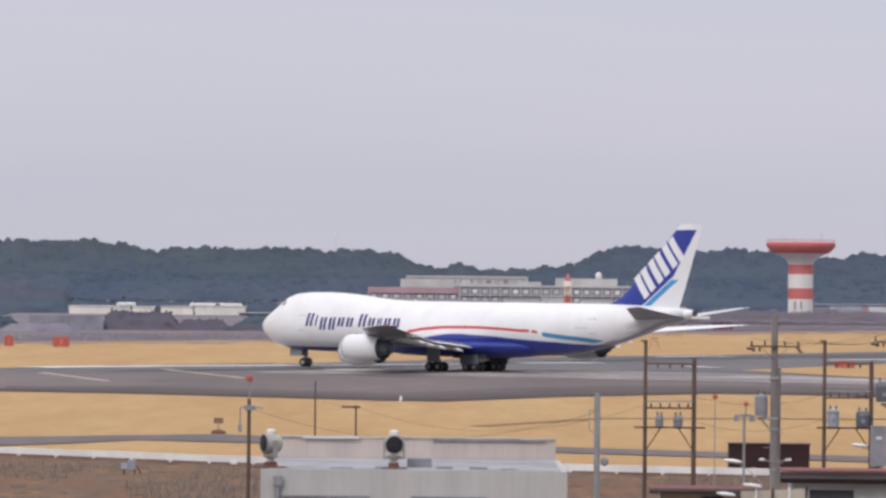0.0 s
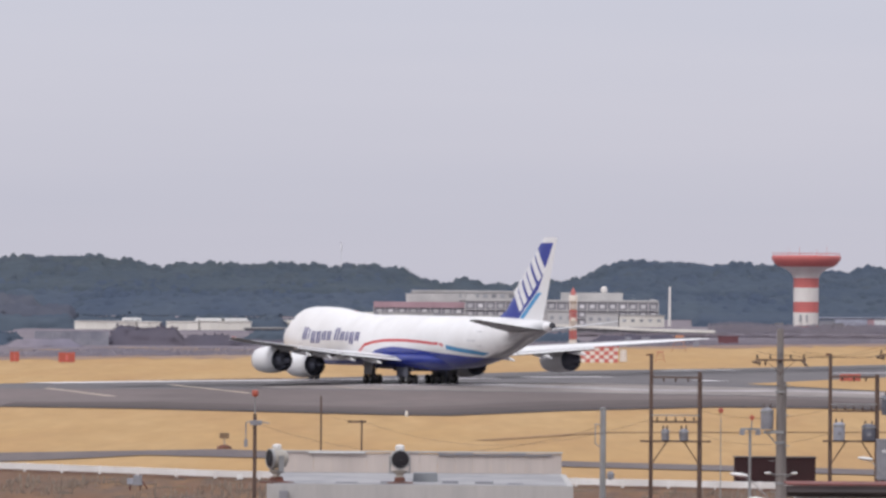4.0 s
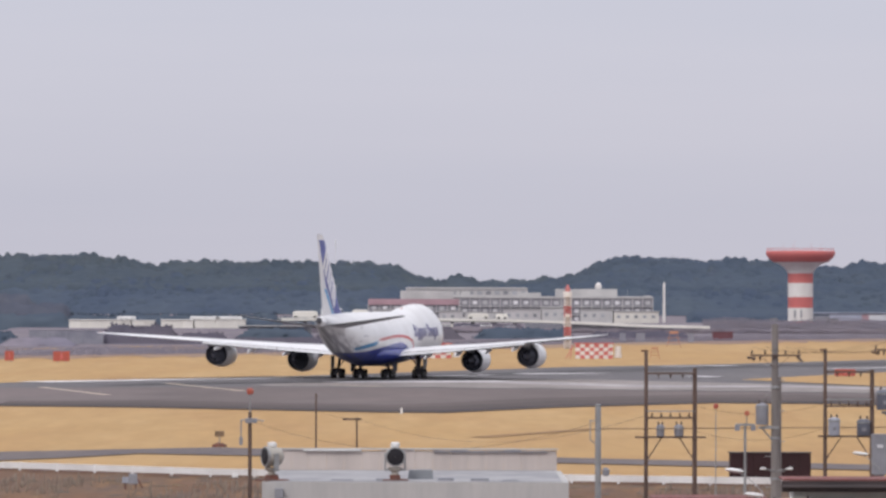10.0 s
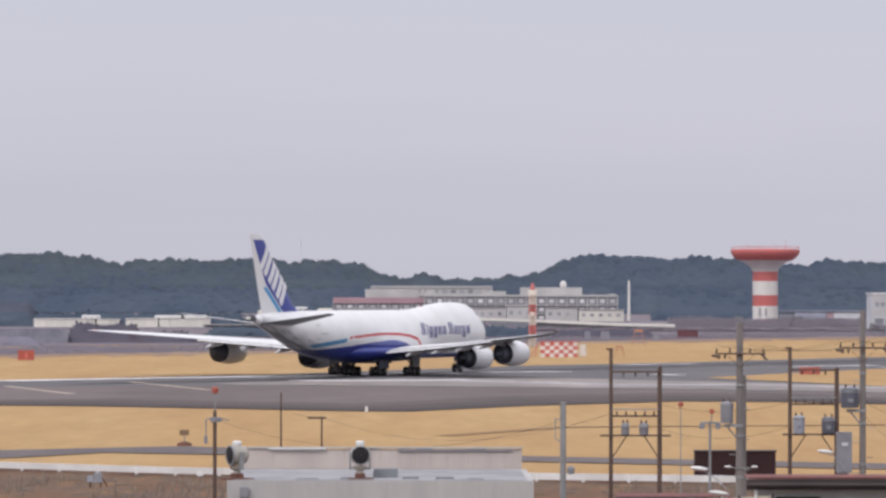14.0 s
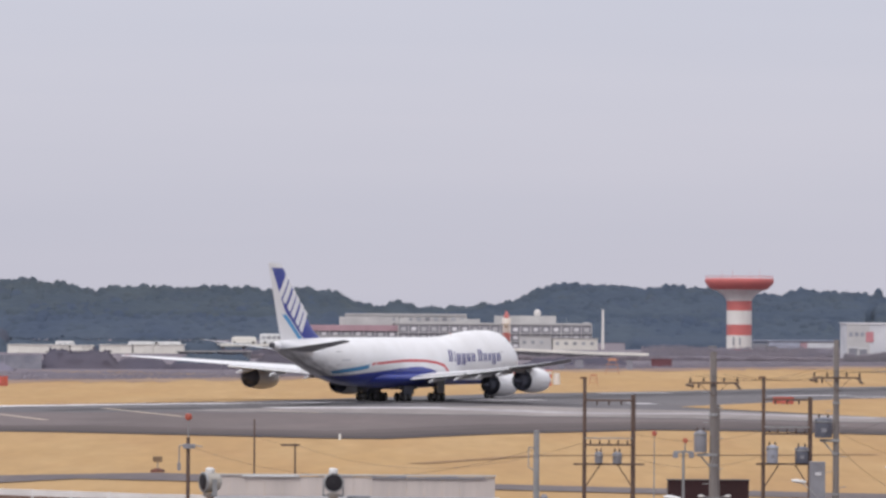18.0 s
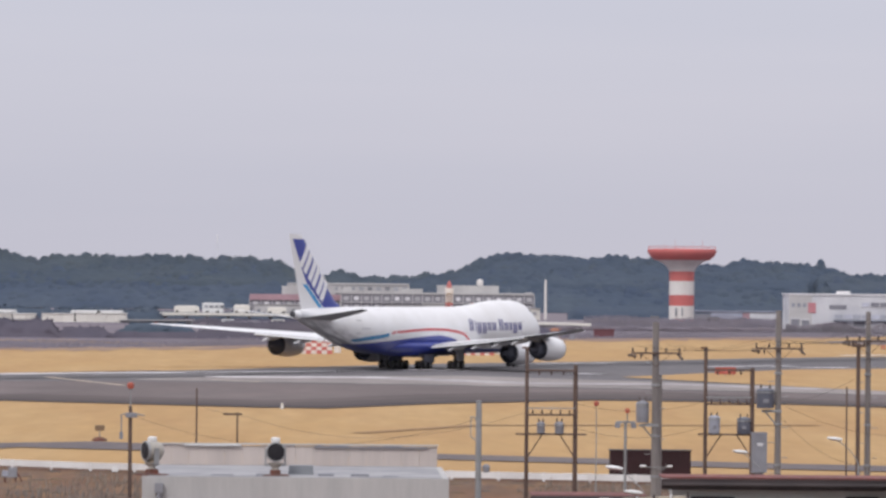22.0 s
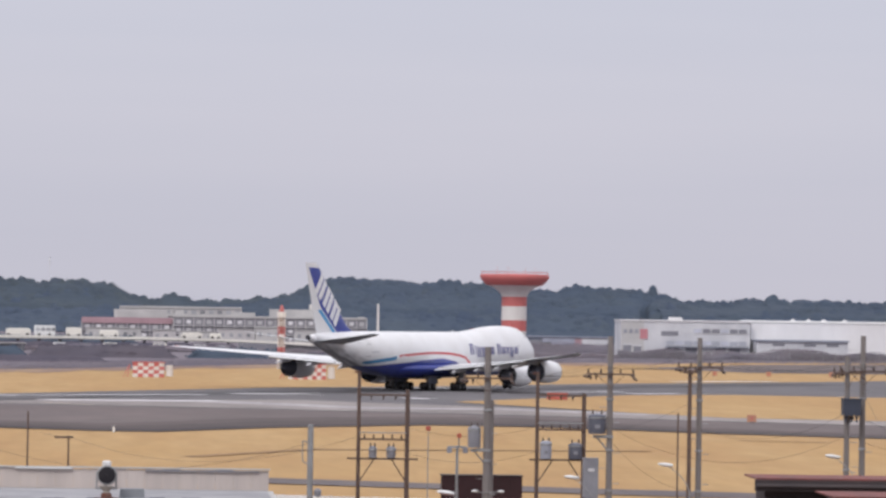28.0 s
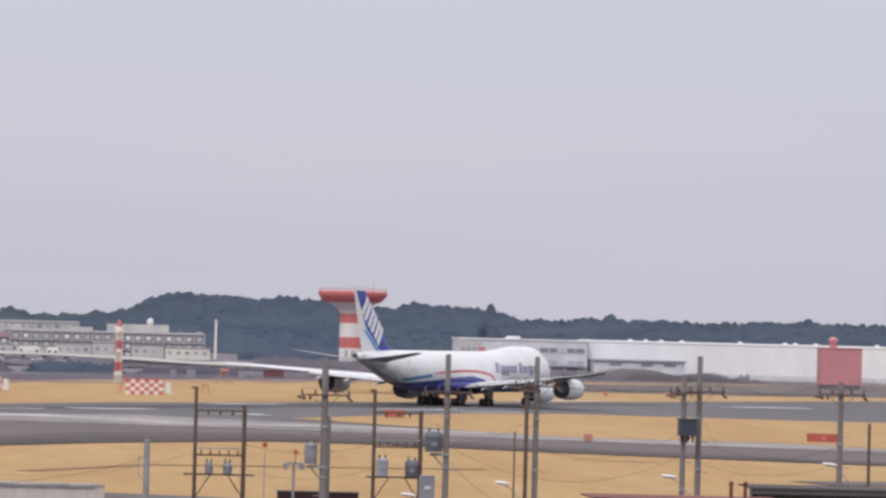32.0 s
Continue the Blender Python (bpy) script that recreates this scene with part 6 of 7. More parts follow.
# scrub and hedges along the far edge of the grass
cs, ss = [], []
edge = [(-160, 850), (-77, 886), (-27, 946), (26, 1094), (52, 1146), (107, 1230), (210, 1316), (330, 1430)]
for (xa, ya), (xb, yb) in zip(edge, edge[1:]):
    n = int(math.hypot(xb - xa, yb - ya) * 60)
    u = nrg.uniform(0, 1, n)
    dep = nrg.uniform(0, 1, n) ** 1.5
    cs.append(np.stack([xa + (xb - xa) * u + dep * 4, ya + (yb - ya) * u + 6 + dep * 130, nrg.uniform(0.0, 0.5, n) * (0.5 + nrg.random(n) ** 2)], 1))
    ss.append(nrg.uniform(0.05, 0.12, n))
v, f = clumps(np.concatenate(cs), np.concatenate(ss), 1.3)
stuff("scrub", v, f, M_SCRUB, "brown winter scrub along the grass edge", "scrub")
for k, (xa, xb, ya, wd) in enumerate(((-72, -44, 1046, 9), (-66, -30, 1022, 5), (-86, -70, 1000, 8), (-58, -20, 1000, 4))):
    pts = [(xa + (xb - xa) * i / 12, ya + 5 * math.sin(i * 0.9 + k)) for i in range(13)]
    solo("straw_strip", Geo().sheet(pts + [(x, y + wd * math.sin(math.pi * (i + 0.4) / 13)) for i, (x, y) in list(enumerate(pts))[::-1]], 0.06 + 0.004 * k), M_GRASS, "thin strip of pale dry grass among scrub", "grass", kind="structure")
belt(-73, -55, 1094, 1106, 4.1, 0.8, 4, 41, M_BRUSH, "dense dark leafless thicket before the sheds", "thicket")
belt(-57, -44, 1096, 1105, 2.6, 0.8, 4, 45, M_BRUSH, "lower brown thicket before the sheds", "thicket")
belt(-46, -9, 1098, 1106, 1.5, 0.8, 4, 46, M_BRUSH, "low brown thicket before the road bridge", "thicket")
# made-up shrubs supply the dark navy shade of a low hall
belt(-47, -29, 1200, 1208, 2.7, 0.8, 4, 47, M_HAZECONIFER, "dark shrub mass standing in for a shaded hall below the road bridge", "bushes")
belt(-91, -75, 1056, 1064, 1.8, 0.8, 4, 43, M_SCRUB, "pale leafless bushes before a grey wall", "bushes")
# a taller dark hedge before the bridge and to its right
n = 13000
hx = nrg.uniform(-60, 210, n)
cs = np.stack([hx, 1380 + nrg.uniform(-14, 14, n), nrg.uniform(0.0, 0.95, n) * (0.6 + 0.5 * np.sin(hx * 0.35) ** 2)], 1)
v, f = clumps(cs, nrg.uniform(0.15, 0.35, n), 1.2)
stuff("hedge", v, f, M_HEDGE, "dark bare hedge before the road bridge", "hedge")

belt(88, 205, 1790, 2230, 3.6, 1.1, 44, 21, M_HAZECONIFER, "low dark trees before the wooded hill", spread=1.0, twigs=False)
belt(-185, -101, 1420, 2270, 4.6, 1.1, 60, 22, M_HAZECONIFER, "low dark trees at the foot of the wood", spread=1.0, twigs=False)
belt(-104, -42, 1400, 1436, 5.0, 1.0, 14, 26, M_HAZECONIFER, "dark shrubs behind the cream sheds")
belt(-122, -90, 1078, 1112, 3.0, 0.8, 9, 23, M_HAZECONIFER, "small dark trees beside a grey wall")
belt(-28, 6, 1200, 1211, 3.1, 0.8, 4, 28, M_BRUSH, "dark leafless thicket beyond the airfield grass", "thicket")
# made-up shrubs in place of a dark grey-blue panel
belt(9, 33, 1215, 1223, 2.7, 0.8, 4, 48, M_HAZECONIFER, "dark shrub mass standing in for a blue-grey panel beyond the airfield grass", "bushes")
belt(36, 62, 1225, 1232, 1.9, 0.8, 4, 49, M_BRUSH, "low dark leafless bushes beyond the airfield grass", "bushes")
belt(-64, 26, 1441, 1447, 2.0, 0.8, 3, 27, M_BRUSH, "dark scrub under the road bridge", "thicket")
belt(-58, -3, 1500, 1560, 3.4, 1.0, 24, 24, M_HAZECONIFER, "shrubs behind the road bridge")
belt(-28, 24, 1425, 1434, 1.4, 0.7, 3, 25, M_HEDGE, "bare bushes before the low bridge", "bushes")


# leafless belts whose mauve tint is painted haze
belt(-150, -112, 1560, 1600, 7.5, 1.2, 16, 51, M_BARE, "leafless trees tinted mauve with painted haze at the foot of the wood", twigs=False)
belt(-156, -128, 1640, 1670, 11.0, 1.4, 16, 52, M_BARE, "tall leafless trees tinted with painted haze at the foot of the wood", twigs=False)


def fine_scrub(x0, x1, y0, y1, h, n, seed, label):
    """Twiggy growth of small clumps, thick near the ground."""
    r = np.random.default_rng(seed)
    x, y = r.uniform(x0, x1, n), r.uniform(y0, y1, n)
    top = h * (0.55 + 0.45 * np.sin(x * 0.23 + np.sin(y * 0.05) * 3) * np.sin(x * 0.11 + 1.3))
    c = np.stack([x * (y / y0), y, r.uniform(0, 1, n) ** 1.3 * np.clip(top, 0.3, None)], 1)
    v, f = clumps(c, r.uniform(0.1, 0.2, n), 1.3)
    stuff("hazed_winter_scrub", v, f, M_SCRUB, label, "scrub")


fine_scrub(126, 206, 1366, 1386, 3.3, 26000, 27, "purple-brown winter scrub before the warehouse")
fine_scrub(78, 176, 1490, 1760, 2.4, 30000, 28, "purple-brown scrub before the wooded hill")


# ---------------------------------------------------------------- near things: rail, field, roofs, poles
def white_rail():
    t = thing("guard_rail", "white-painted kerb rail on short posts along the field", "rail")
    for (xa, ya), (xb, yb) in zip(rail_line, rail_line[1:]):
        ln = math.hypot(xb - xa, yb - ya)
        n = max(1, round(ln / 3.2))
        for k in range(n):
            x0, y0 = xa + (xb - xa) * k / n, ya + (yb - ya) * k / n
            x1, y1 = xa + (xb - xa) * (k + 0.99) / n, ya + (yb - ya) * (k + 0.99) / n
            gq = Geo().loft([[(x, y - 0.12, 0.16), (x, y + 0.12, 0.16), (x, y + 0.12, 0.57), (x, y - 0.12, 0.57)] for x, y in ((x0, y0), (x1, y1))])
            part("rail_beam", gq, M_RAIL, t)
            part("post", Geo().box(x0 - 0.09, x0 + 0.09, y0 - 0.17, y0 - 0.02, 0, 0.6), M_RAIL, t)


def weeds():
    n = 420
    x, y = nrg.uniform(-34, 34, n), nrg.uniform(262, 330, n)
    keep = y < 340 - (x + 30) * 0.36 - 3
    x, y = x[keep], y[keep]
    v, f = clumps(np.stack([x, y, np.full(len(x), 0.02)], 1), nrg.uniform(0.25, 0.9, len(x)), 0.16)
    stuff("weeds", v, f, M_WEED, "low dead brown weeds on the field", "weeds")


def dry_stalks():
    """Upright dead stalks in loose stands over the field."""
    r = np.random.default_rng(77)
    n = 9000
    x, y = r.uniform(-36, 30, n), r.uniform(240, 330, n)
    stand = np.sin(x * 0.42 + 1.1 * np.sin(y * 0.07)) + np.sin(x * 0.17 + y * 0.05 + 2.0) + 0.6 * np.sin(x * 1.1 + y * 0.13)
    keep = (y < 336 - (x + 30) * 0.36 - 6) & (stand > 0.55 + r.uniform(-0.5, 0.5, n))
    x, y = x[keep], y[keep]
    v, f = clumps(np.stack([x, y, r.uniform(0.05, 0.2, len(x))], 1), r.uniform(0.025, 0.06, len(x)), 7.0)
    stuff("dry_stalks", v, f, M_STALK, "grey-brown dead stalks standing on the fallow field", "weeds")


def field_pump(x, y):
    t = thing("field_pump", "small grey and white pump box standing in a field", "pump", pose(x, y, 0))
    part("body", Geo().box(-0.28, 0.3, -0.2, 0.3, 0.35, 0.95, top=0.85), M_TRANS, t)
    part("panel", Geo().box(-0.62, -0.28, -0.22, 0.1, 0.4, 0.75), M_TRANSPALE, t)
    for k in (-0.45, 0.2):
        part("leg", Geo().bar((k, 0, 0), (k, 0, 0.4), 0.06, n=6), M_RUST, t)
    part("pipe", Geo().bar((0.3, 0, 0.6), (0.6, 0, 0.1), 0.05, n=8), M_RUST, t)


def field_light(x, y, h, label):
    t = thing("field_light", label, "light", pose(x, y, 0))
    part("post", Geo().bar((0, 0, 0), (0, 0, h), 0.05, n=8), M_GALV, t)
    part("head", Geo().box(-0.36, 0.36, -0.15, 0.15, h - 0.1, h + 0.32), M_WOODSIGN, t)
    part("base", Geo().lathe([(0.6, 0), (0.55, 0.18), (0.2, 0.32)], (0, 0, 0), (0, 0, 1), 12, cap1=True), M_RUST, t)


def fenced_pole(x, y, h, mat, r, label, cat="pole"):
    t = thing("pole", label, cat, pose(x, y, 0))
    part("shaft", Geo().bar((0, 0, 0), (0, 0, h), r, r * 0.8, 10), mat, t)
    return t


def insulator(parent, x, y, z, up=1):
    return part("insulator", Geo().lathe([(0.015, 0), (0.022, 0.01), (0.04, 0.04), (0.022, 0.06), (0.036, 0.08), (0.02, 0.1), (0.012, 0.14)], (x, y, z), (0, 0, up), 10, cap1=True), M_PORC, parent)


def transformer(parent, x, y, z, r, h, mat=None):
    tank = part("transformer", Geo().lathe([(0.02, 0), (r * 0.95, 0.0), (r, 0.04), (r, h - 0.06), (r * 1.05, h - 0.05), (r * 0.95, h), (0.02, h + 0.05)], (x, y, z), (0, 0, 1), 18), mat or M_TRANS, parent, "oil-filled transformer", smooth=True)
    part("rating_plate", Geo().box(x - r * 0.3, x + r * 0.3, y - r - 0.012, y - r * 0.9, z + h * 0.3, z + h * 0.5), M_TRANS, tank)
    part("lid_band", Geo().lathe([(r * 1.0, h - 0.11), (r * 1.06, h - 0.1), (r * 1.06, h - 0.07), (r * 1.0, h - 0.06)], (x, y, z), (0, 0, 1), 18), M_GALV, tank)
    for k in (-0.5, 0.5):
        part("bushing", Geo().lathe([(0.02, 0), (0.04, 0.03), (0.02, 0.06), (0.035, 0.09), (0.012, 0.15)], (x + k * r, y, z + h), (0, 0, 1), 8), M_PORC, tank)


def concrete_pole(x, y, h, arm_z=None, arm=1.5, drum=None, label="weathered concrete utility pole with a steel crossarm", drum_box=False, r0=0.15):
    t = thing("utility_pole", label, "utility pole", pose(x, y, 0), "utility poles")
    part("shaft", Geo().bar((0, 0, 0), (0, 0, h), r0, r0 * 0.63, 14), M_CONPOLE, t, smooth=True)
    for z in (h - 1.9, h - 3.4, h - 4.6):
        part("band", Geo().lathe([(r0 * 0.7, z), (r0 * 0.92, z + 0.01), (r0 * 0.92, z + 0.07), (r0 * 0.7, z + 0.08)], (0, 0, 0), (0, 0, 1), 14), M_GALV, t)
    for k in range(9):
        z = h - 1.2 - 0.45 * k
        sx = 1 if k % 2 else -1
        part("step_bolt", Geo().bar((sx * 0.12, 0, z), (sx * 0.3, 0, z), 0.012, n=5), M_GALV, t)
    if arm_z:
        a = part("crossarm", Geo().box(-arm / 2, arm / 2, -0.2, -0.12, arm_z - 0.026, arm_z + 0.026), M_WOODPOLE, t)
        part("brace", Geo().bar((-arm * 0.3, -0.16, arm_z), (0, -0.16, arm_z - 0.4), 0.008, n=5).bar((arm * 0.3, -0.16, arm_z), (0, -0.16, arm_z - 0.4), 0.008, n=5), M_WOODPOLE, t)
        for k in (-0.46, -0.2, 0.2, 0.46):
            insulator(a, arm * k, -0.16, arm_z + 0.03)
        for k in (-0.42, -0.3, 0.47):
            insulator(a, arm * k, -0.16, arm_z - 0.03, -1)
        part("strain_clamp", Geo().bar((arm * 0.42, -0.16, arm_z - 0.02), (arm * 0.52, -0.3, arm_z - 0.17), 0.033, n=8), M_PORC, a)
        part("strain_clamp", Geo().bar((-arm * 0.55, -0.16, arm_z - 0.06), (-arm * 0.4, -0.3, arm_z - 0.1), 0.036, n=8), M_PORC, a)
    if drum:
        dx, dz, r, hh, *mat = drum
        if drum_box:
            part("switch_box", Geo().box(dx - r, dx + r, -0.45, 0.1, dz, dz + hh), M_NAVYBOX, t, "dark pole-mounted switch box")
            part("switch_lid", Geo().box(dx - r - 0.02, dx + r + 0.02, -0.47, 0.12, dz + hh, dz + hh + 0.04), M_NAVYBOX, t)
        else:
            transformer(t, dx, -0.05, dz, r, hh, *mat)
        if drum_box:
            for kx in (-0.16, 0.0, 0.16):
                part("cable_gland", Geo().lathe([(0.04, 0.0), (0.045, -0.06), (0.02, -0.12), (0.035, -0.2)], (dx + kx, -0.25, dz), (0, 0, 1), 8), M_NAVYBOX, t)
        part("bracket", Geo().box(min(0, dx) - 0.1, max(0, dx) + 0.1, -0.12, 0.05, dz - 0.12, dz - 0.04), M_GALV, t)
        part("bracket_brace", Geo().bar((dx, -0.03, dz - 0.1), (0, -0.03, dz - 0.55), 0.025, n=5), M_GALV, t)
    return t


def pole_frame(x, y, h0, h1, gap, arms, drums, label):
    t = thing("transformer_frame", label, "utility frame", pose(x, y, 0), "transformer frames")
    part("pole", Geo().bar((0, 0, 0), (0, 0, h0), 0.078, 0.058, 10), M_WOODPOLE, t, smooth=True)
    part("pole", Geo().bar((gap, 0, 0), (gap, 0, h1), 0.09, 0.072, 10), M_WOODPOLE, t, smooth=True)
    part("pole_cap", Geo().box(-0.16, 0.06, -0.03, 0.03, h0 - 0.03, h0 + 0.03), M_RUST, t)
    beams = []
    for z, over in arms:
        beams.append(part("crossarm", Geo().box(-over, gap + over, -0.14, -0.08, z - 0.03, z + 0.03), M_WOODPOLE, t))
    part("crossarm", Geo().box(0.02, gap - 0.02, -0.13, -0.09, arms[1][0] + 0.2, arms[1][0] + 0.235), M_GALV, t, "thin grey steel crossarm")
    zl = arms[-1][0]
    for a, b in ((0.02, 0.5), (gap - 0.02, gap - 0.5)):
        part("brace", Geo().bar((a, -0.11, zl - 0.75), (b, -0.11, zl - 0.02), 0.022, n=5), M_WOODPOLE, t)
    for dx, dz, r, hh, *mat in drums:
        transformer(t, dx, -0.12, dz, r, hh, *mat)
    zt = arms[0][0]
    for k in range(3):
        insulator(beams[0], gap * (0.25 + 0.25 * k), -0.11, zt - 0.02, -1)
    for k in range(5):
        insulator(beams[1], gap * (0.12 + 0.19 * k), -0.11, arms[1][0] + 0.03)
    return t


def street_lamp(x, y, z, reach, label="white street lamp on a curved arm", pole_h=None):
    """x, z: the lamp's head; the arm reaches back to its post."""
    t = thing("street_lamp", label, "street lamp", pose(x + reach, y, 0), "street lamps")
    part("post", Geo().bar((0, 0, 0), (0, 0, z - 0.75), 0.045, 0.03, 10), M_GALV, t)
    g, prev = Geo(), None
    for k in range(9):
        a = k / 8
        p = (-reach * math.sin(a * math.pi / 2) * a ** 0.5 * 0.86, 0, z - 0.75 + 0.72 * math.sin(a * math.pi / 2))
        if prev:
            g.bar(prev, p, 0.013, n=6)
        prev = p
    part("arm", g, M_GALV, t)
    hd = Geo().loft([[(-reach + 0.16 + dx, w * math.cos(2 * math.pi * k / 12), z - 0.02 - 0.12 * dx + hh * math.sin(2 * math.pi * k / 12)) for k in range(12)] for dx, w, hh in ((-0.24, 0.02, 0.01), (-0.19, 0.07, 0.035), (-0.05, 0.1, 0.055), (0.1, 0.07, 0.045), (0.18, 0.03, 0.03))])
    lh = part("lamp_head", hd, M_WPLASTIC, t, "white enamel lamp head", smooth=True)
    part("lens", Geo().lathe([(0.01, -0.065), (0.05, -0.06), (0.06, -0.04)], (-reach + 0.1, 0, z), (0, 0, 1), 12), M_GLASS, lh, "clear glass lens")


def spot_mast(x, y, z_ball, label):
    t = thing("marker_mast", label, "marker", pose(x, y, 0), "red marker masts")
    part("pole", Geo().bar((0, 0, 0), (0, 0, z_ball - 0.3), 0.03, 0.02, 8), M_GALV, t)
    part("flag", Geo().lathe([(0.02, -0.1), (0.085, -0.085), (0.108, 0), (0.085, 0.085), (0.02, 0.1)], (0, 0, z_ball), (0, 0, 1), 12), M_REDLAMP, t, "red ball on the mast top", smooth=True)
    part("stay", Geo().bar((0, 0, z_ball - 0.3), (0, 0, z_ball - 0.08), 0.012, n=5), M_GALV, t)


def roof_floodlight(x, y, z, face, label):
    """Drum-shaped light with a white cap, on a rusty pedestal."""
    t = thing("roof_floodlight", label, "floodlight", pose(x, y, z, 0, 0, face), "roof floodlights")
    part("base_plate", Geo().loft([[(a * w, b * w, h) for a, b in ((-1, -1), (1, -1), (1, 1), (-1, 1))] for w, h in ((0.24, 0), (0.24, 0.03), (0.1, 0.04), (0.085, 0.12))]), M_RUST, t, "rusty steel base plate")
    part("pedestal", Geo().lathe([(0.07, 0.1), (0.075, 0.14), (0.06, 0.16), (0.13, 0.22), (0.14, 0.25), (0.06, 0.26)], (0, 0, 0), (0, 0, 1), 16), M_DRUM, t, "beige funnel-shaped pedestal", smooth=True)
    part("yoke", Geo().box(-0.2, -0.17, -0.05, 0.05, 0.2, 0.52).box(0.17, 0.2, -0.05, 0.05, 0.2, 0.52).box(-0.2, 0.2, -0.05, 0.05, 0.19, 0.23), M_GALV, t)
    part("drum", Geo().lathe([(0.17, -0.14), (0.185, -0.13), (0.185, 0.08), (0.16, 0.16), (0.08, 0.22), (0.01, 0.23)], (0, 0, 0.46), (0, 1, 0), 24), M_DRUM, t, "beige drum housing", smooth=True)
    part("lens", Geo().lathe([(0.165, -0.14), (0.1, -0.15), (0.005, -0.155)], (0, 0, 0.46), (0, 1, 0), 24), M_LENS, t, "dark glass lens", smooth=True)
    part("bezel", Geo().lathe([(0.16, -0.13), (0.165, -0.155), (0.19, -0.15), (0.19, -0.11)], (0, 0, 0.46), (0, 1, 0), 24), M_GALV, t)
    part("cap", Geo().lathe([(0.075, 0.63), (0.085, 0.66), (0.085, 0.71), (0.05, 0.73), (0.005, 0.73)], (0, 0, 0), (0, 0, 1), 16), M_WPLASTIC, t, "white enamel cap", smooth=True)


def flat_roof_house():
    h = thing("flat_roofed_house", "pale rendered house with a flat roof and streaked parapet", "house", pose(-3.25, 95, 0))
    w, top = 5.73, 8.8
    # front wall with two window openings
    holes = [(0.42, 2.02), (2.85, 4.2)]
    z0, z1 = 7.1, 8.27
    xs = [0, holes[0][0], holes[0][1], holes[1][0], holes[1][1], w]
    for a, b, c, d in ((xs[0], xs[1], z0, z1), (xs[2], xs[3], z0, z1), (xs[4], xs[5], z0, z1), (0, w, z1, top - 0.1), (0, w, 0, z0)):
        part("front_wall", Geo().box(a, b, 0, 0.18, c, d), M_STUCCO, h)
    for a, b, c, d in ((0, 0.18, 0.18, 6.05), (w - 0.18, w, 0.18, 6.05), (0.18, w - 0.18, 5.87, 6.05)):
        part("side_wall", Geo().box(a, b, c, d, 0, top - 0.1), M_STUCCO, h)
    part("roof_membrane", Geo().box(0.12, w - 0.12, 0.12, 5.95, top, top + 0.012), M_ROOFGREY, h, "dull blue-grey roof membrane")
    part("roof_slab", Geo().box(0, w, 0, 6.1, top - 0.1, top), M_STUCCO, h, "pale flat roof slab")
    # far parapet of upright sheets
    n = 16
    for k in range(n):
        x0 = 0.02 + k * 5.63 / n
        part("parapet_sheet", Geo().box(x0, x0 + 5.63 / n - 0.004, 6.0, 6.06, top, 9.2 + 0.012 * math.sin(k * 2.1)), M_STUCCO2, h)
    part("parapet_cap", Geo().box(0.0, 5.67, 5.95, 6.1, 9.215, 9.24), M_STUCCO, h)
    for a, b in holes:
        wd = part("window", Geo().box(a, b, 0.1, 0.13, z0, z1), M_GLASSY, h, "dark window under the eave")
        part("frame", Geo().box(a, b, 0.02, 0.1, z1 - 0.05, z1).box(a, a + 0.05, 0.02, 0.1, z0, z1).box(b - 0.05, b, 0.02, 0.1, z0, z1).box((a + b) / 2 - 0.025, (a + b) / 2 + 0.025, 0.02, 0.1, z0, z1), M_GALV, wd)
        part("shade_rail", Geo().box(a - 0.03, b + 0.03, -0.1, -0.02, z1 + 0.01, z1 + 0.05), M_TRANS, wd)
    part("downpipe", Geo().bar((0.32, -0.06, 0), (0.32, -0.06, 8.55), 0.05, n=10), M_TRANS, h, "dull grey downpipe")
    part("pipe_hopper", Geo().box(0.24, 0.4, -0.13, -0.01, 8.5, 8.68), M_TRANS, h)
    part("roof_box", Geo().box(2.72, 3.2, 1.2, 1.7, top, top + 0.18, top=0.94), M_HATCH, h, "grey roof hatch")
    # low grey strips added for the dark dashes across the roof
    for x, w2, d in ((1.28, 0.42, 0.02), (2.12, 0.3, 0.035), (3.28, 0.3, 0.05), (3.9, 0.34, 0.04), (4.5, 0.3, 0.02)):
        part("roof_curb", Geo().box(x, x + w2, 0.5, 0.62, top + 0.012, top + 0.012 + d), M_TRANS, h, "low dull grey strip on the roof")
    part("gutter_trim", Geo().box(0.62, 1.75, 5.9, 5.96, 9.195, 9.22), M_WPLASTIC, h, "white strip of new flashing")
    part("stain_strip", Geo().box(3.2, 5.45, 5.93, 5.99, 9.17, 9.2), M_TRANS, h, "grey weathered flashing strip")
    roof_floodlight(-0.77, 95.6, top, 4, "beige drum floodlight facing the balcony on a flat roof")
    roof_floodlight(-3.08, 95.5, top, -62, "beige drum floodlight turned aside on a flat roof")


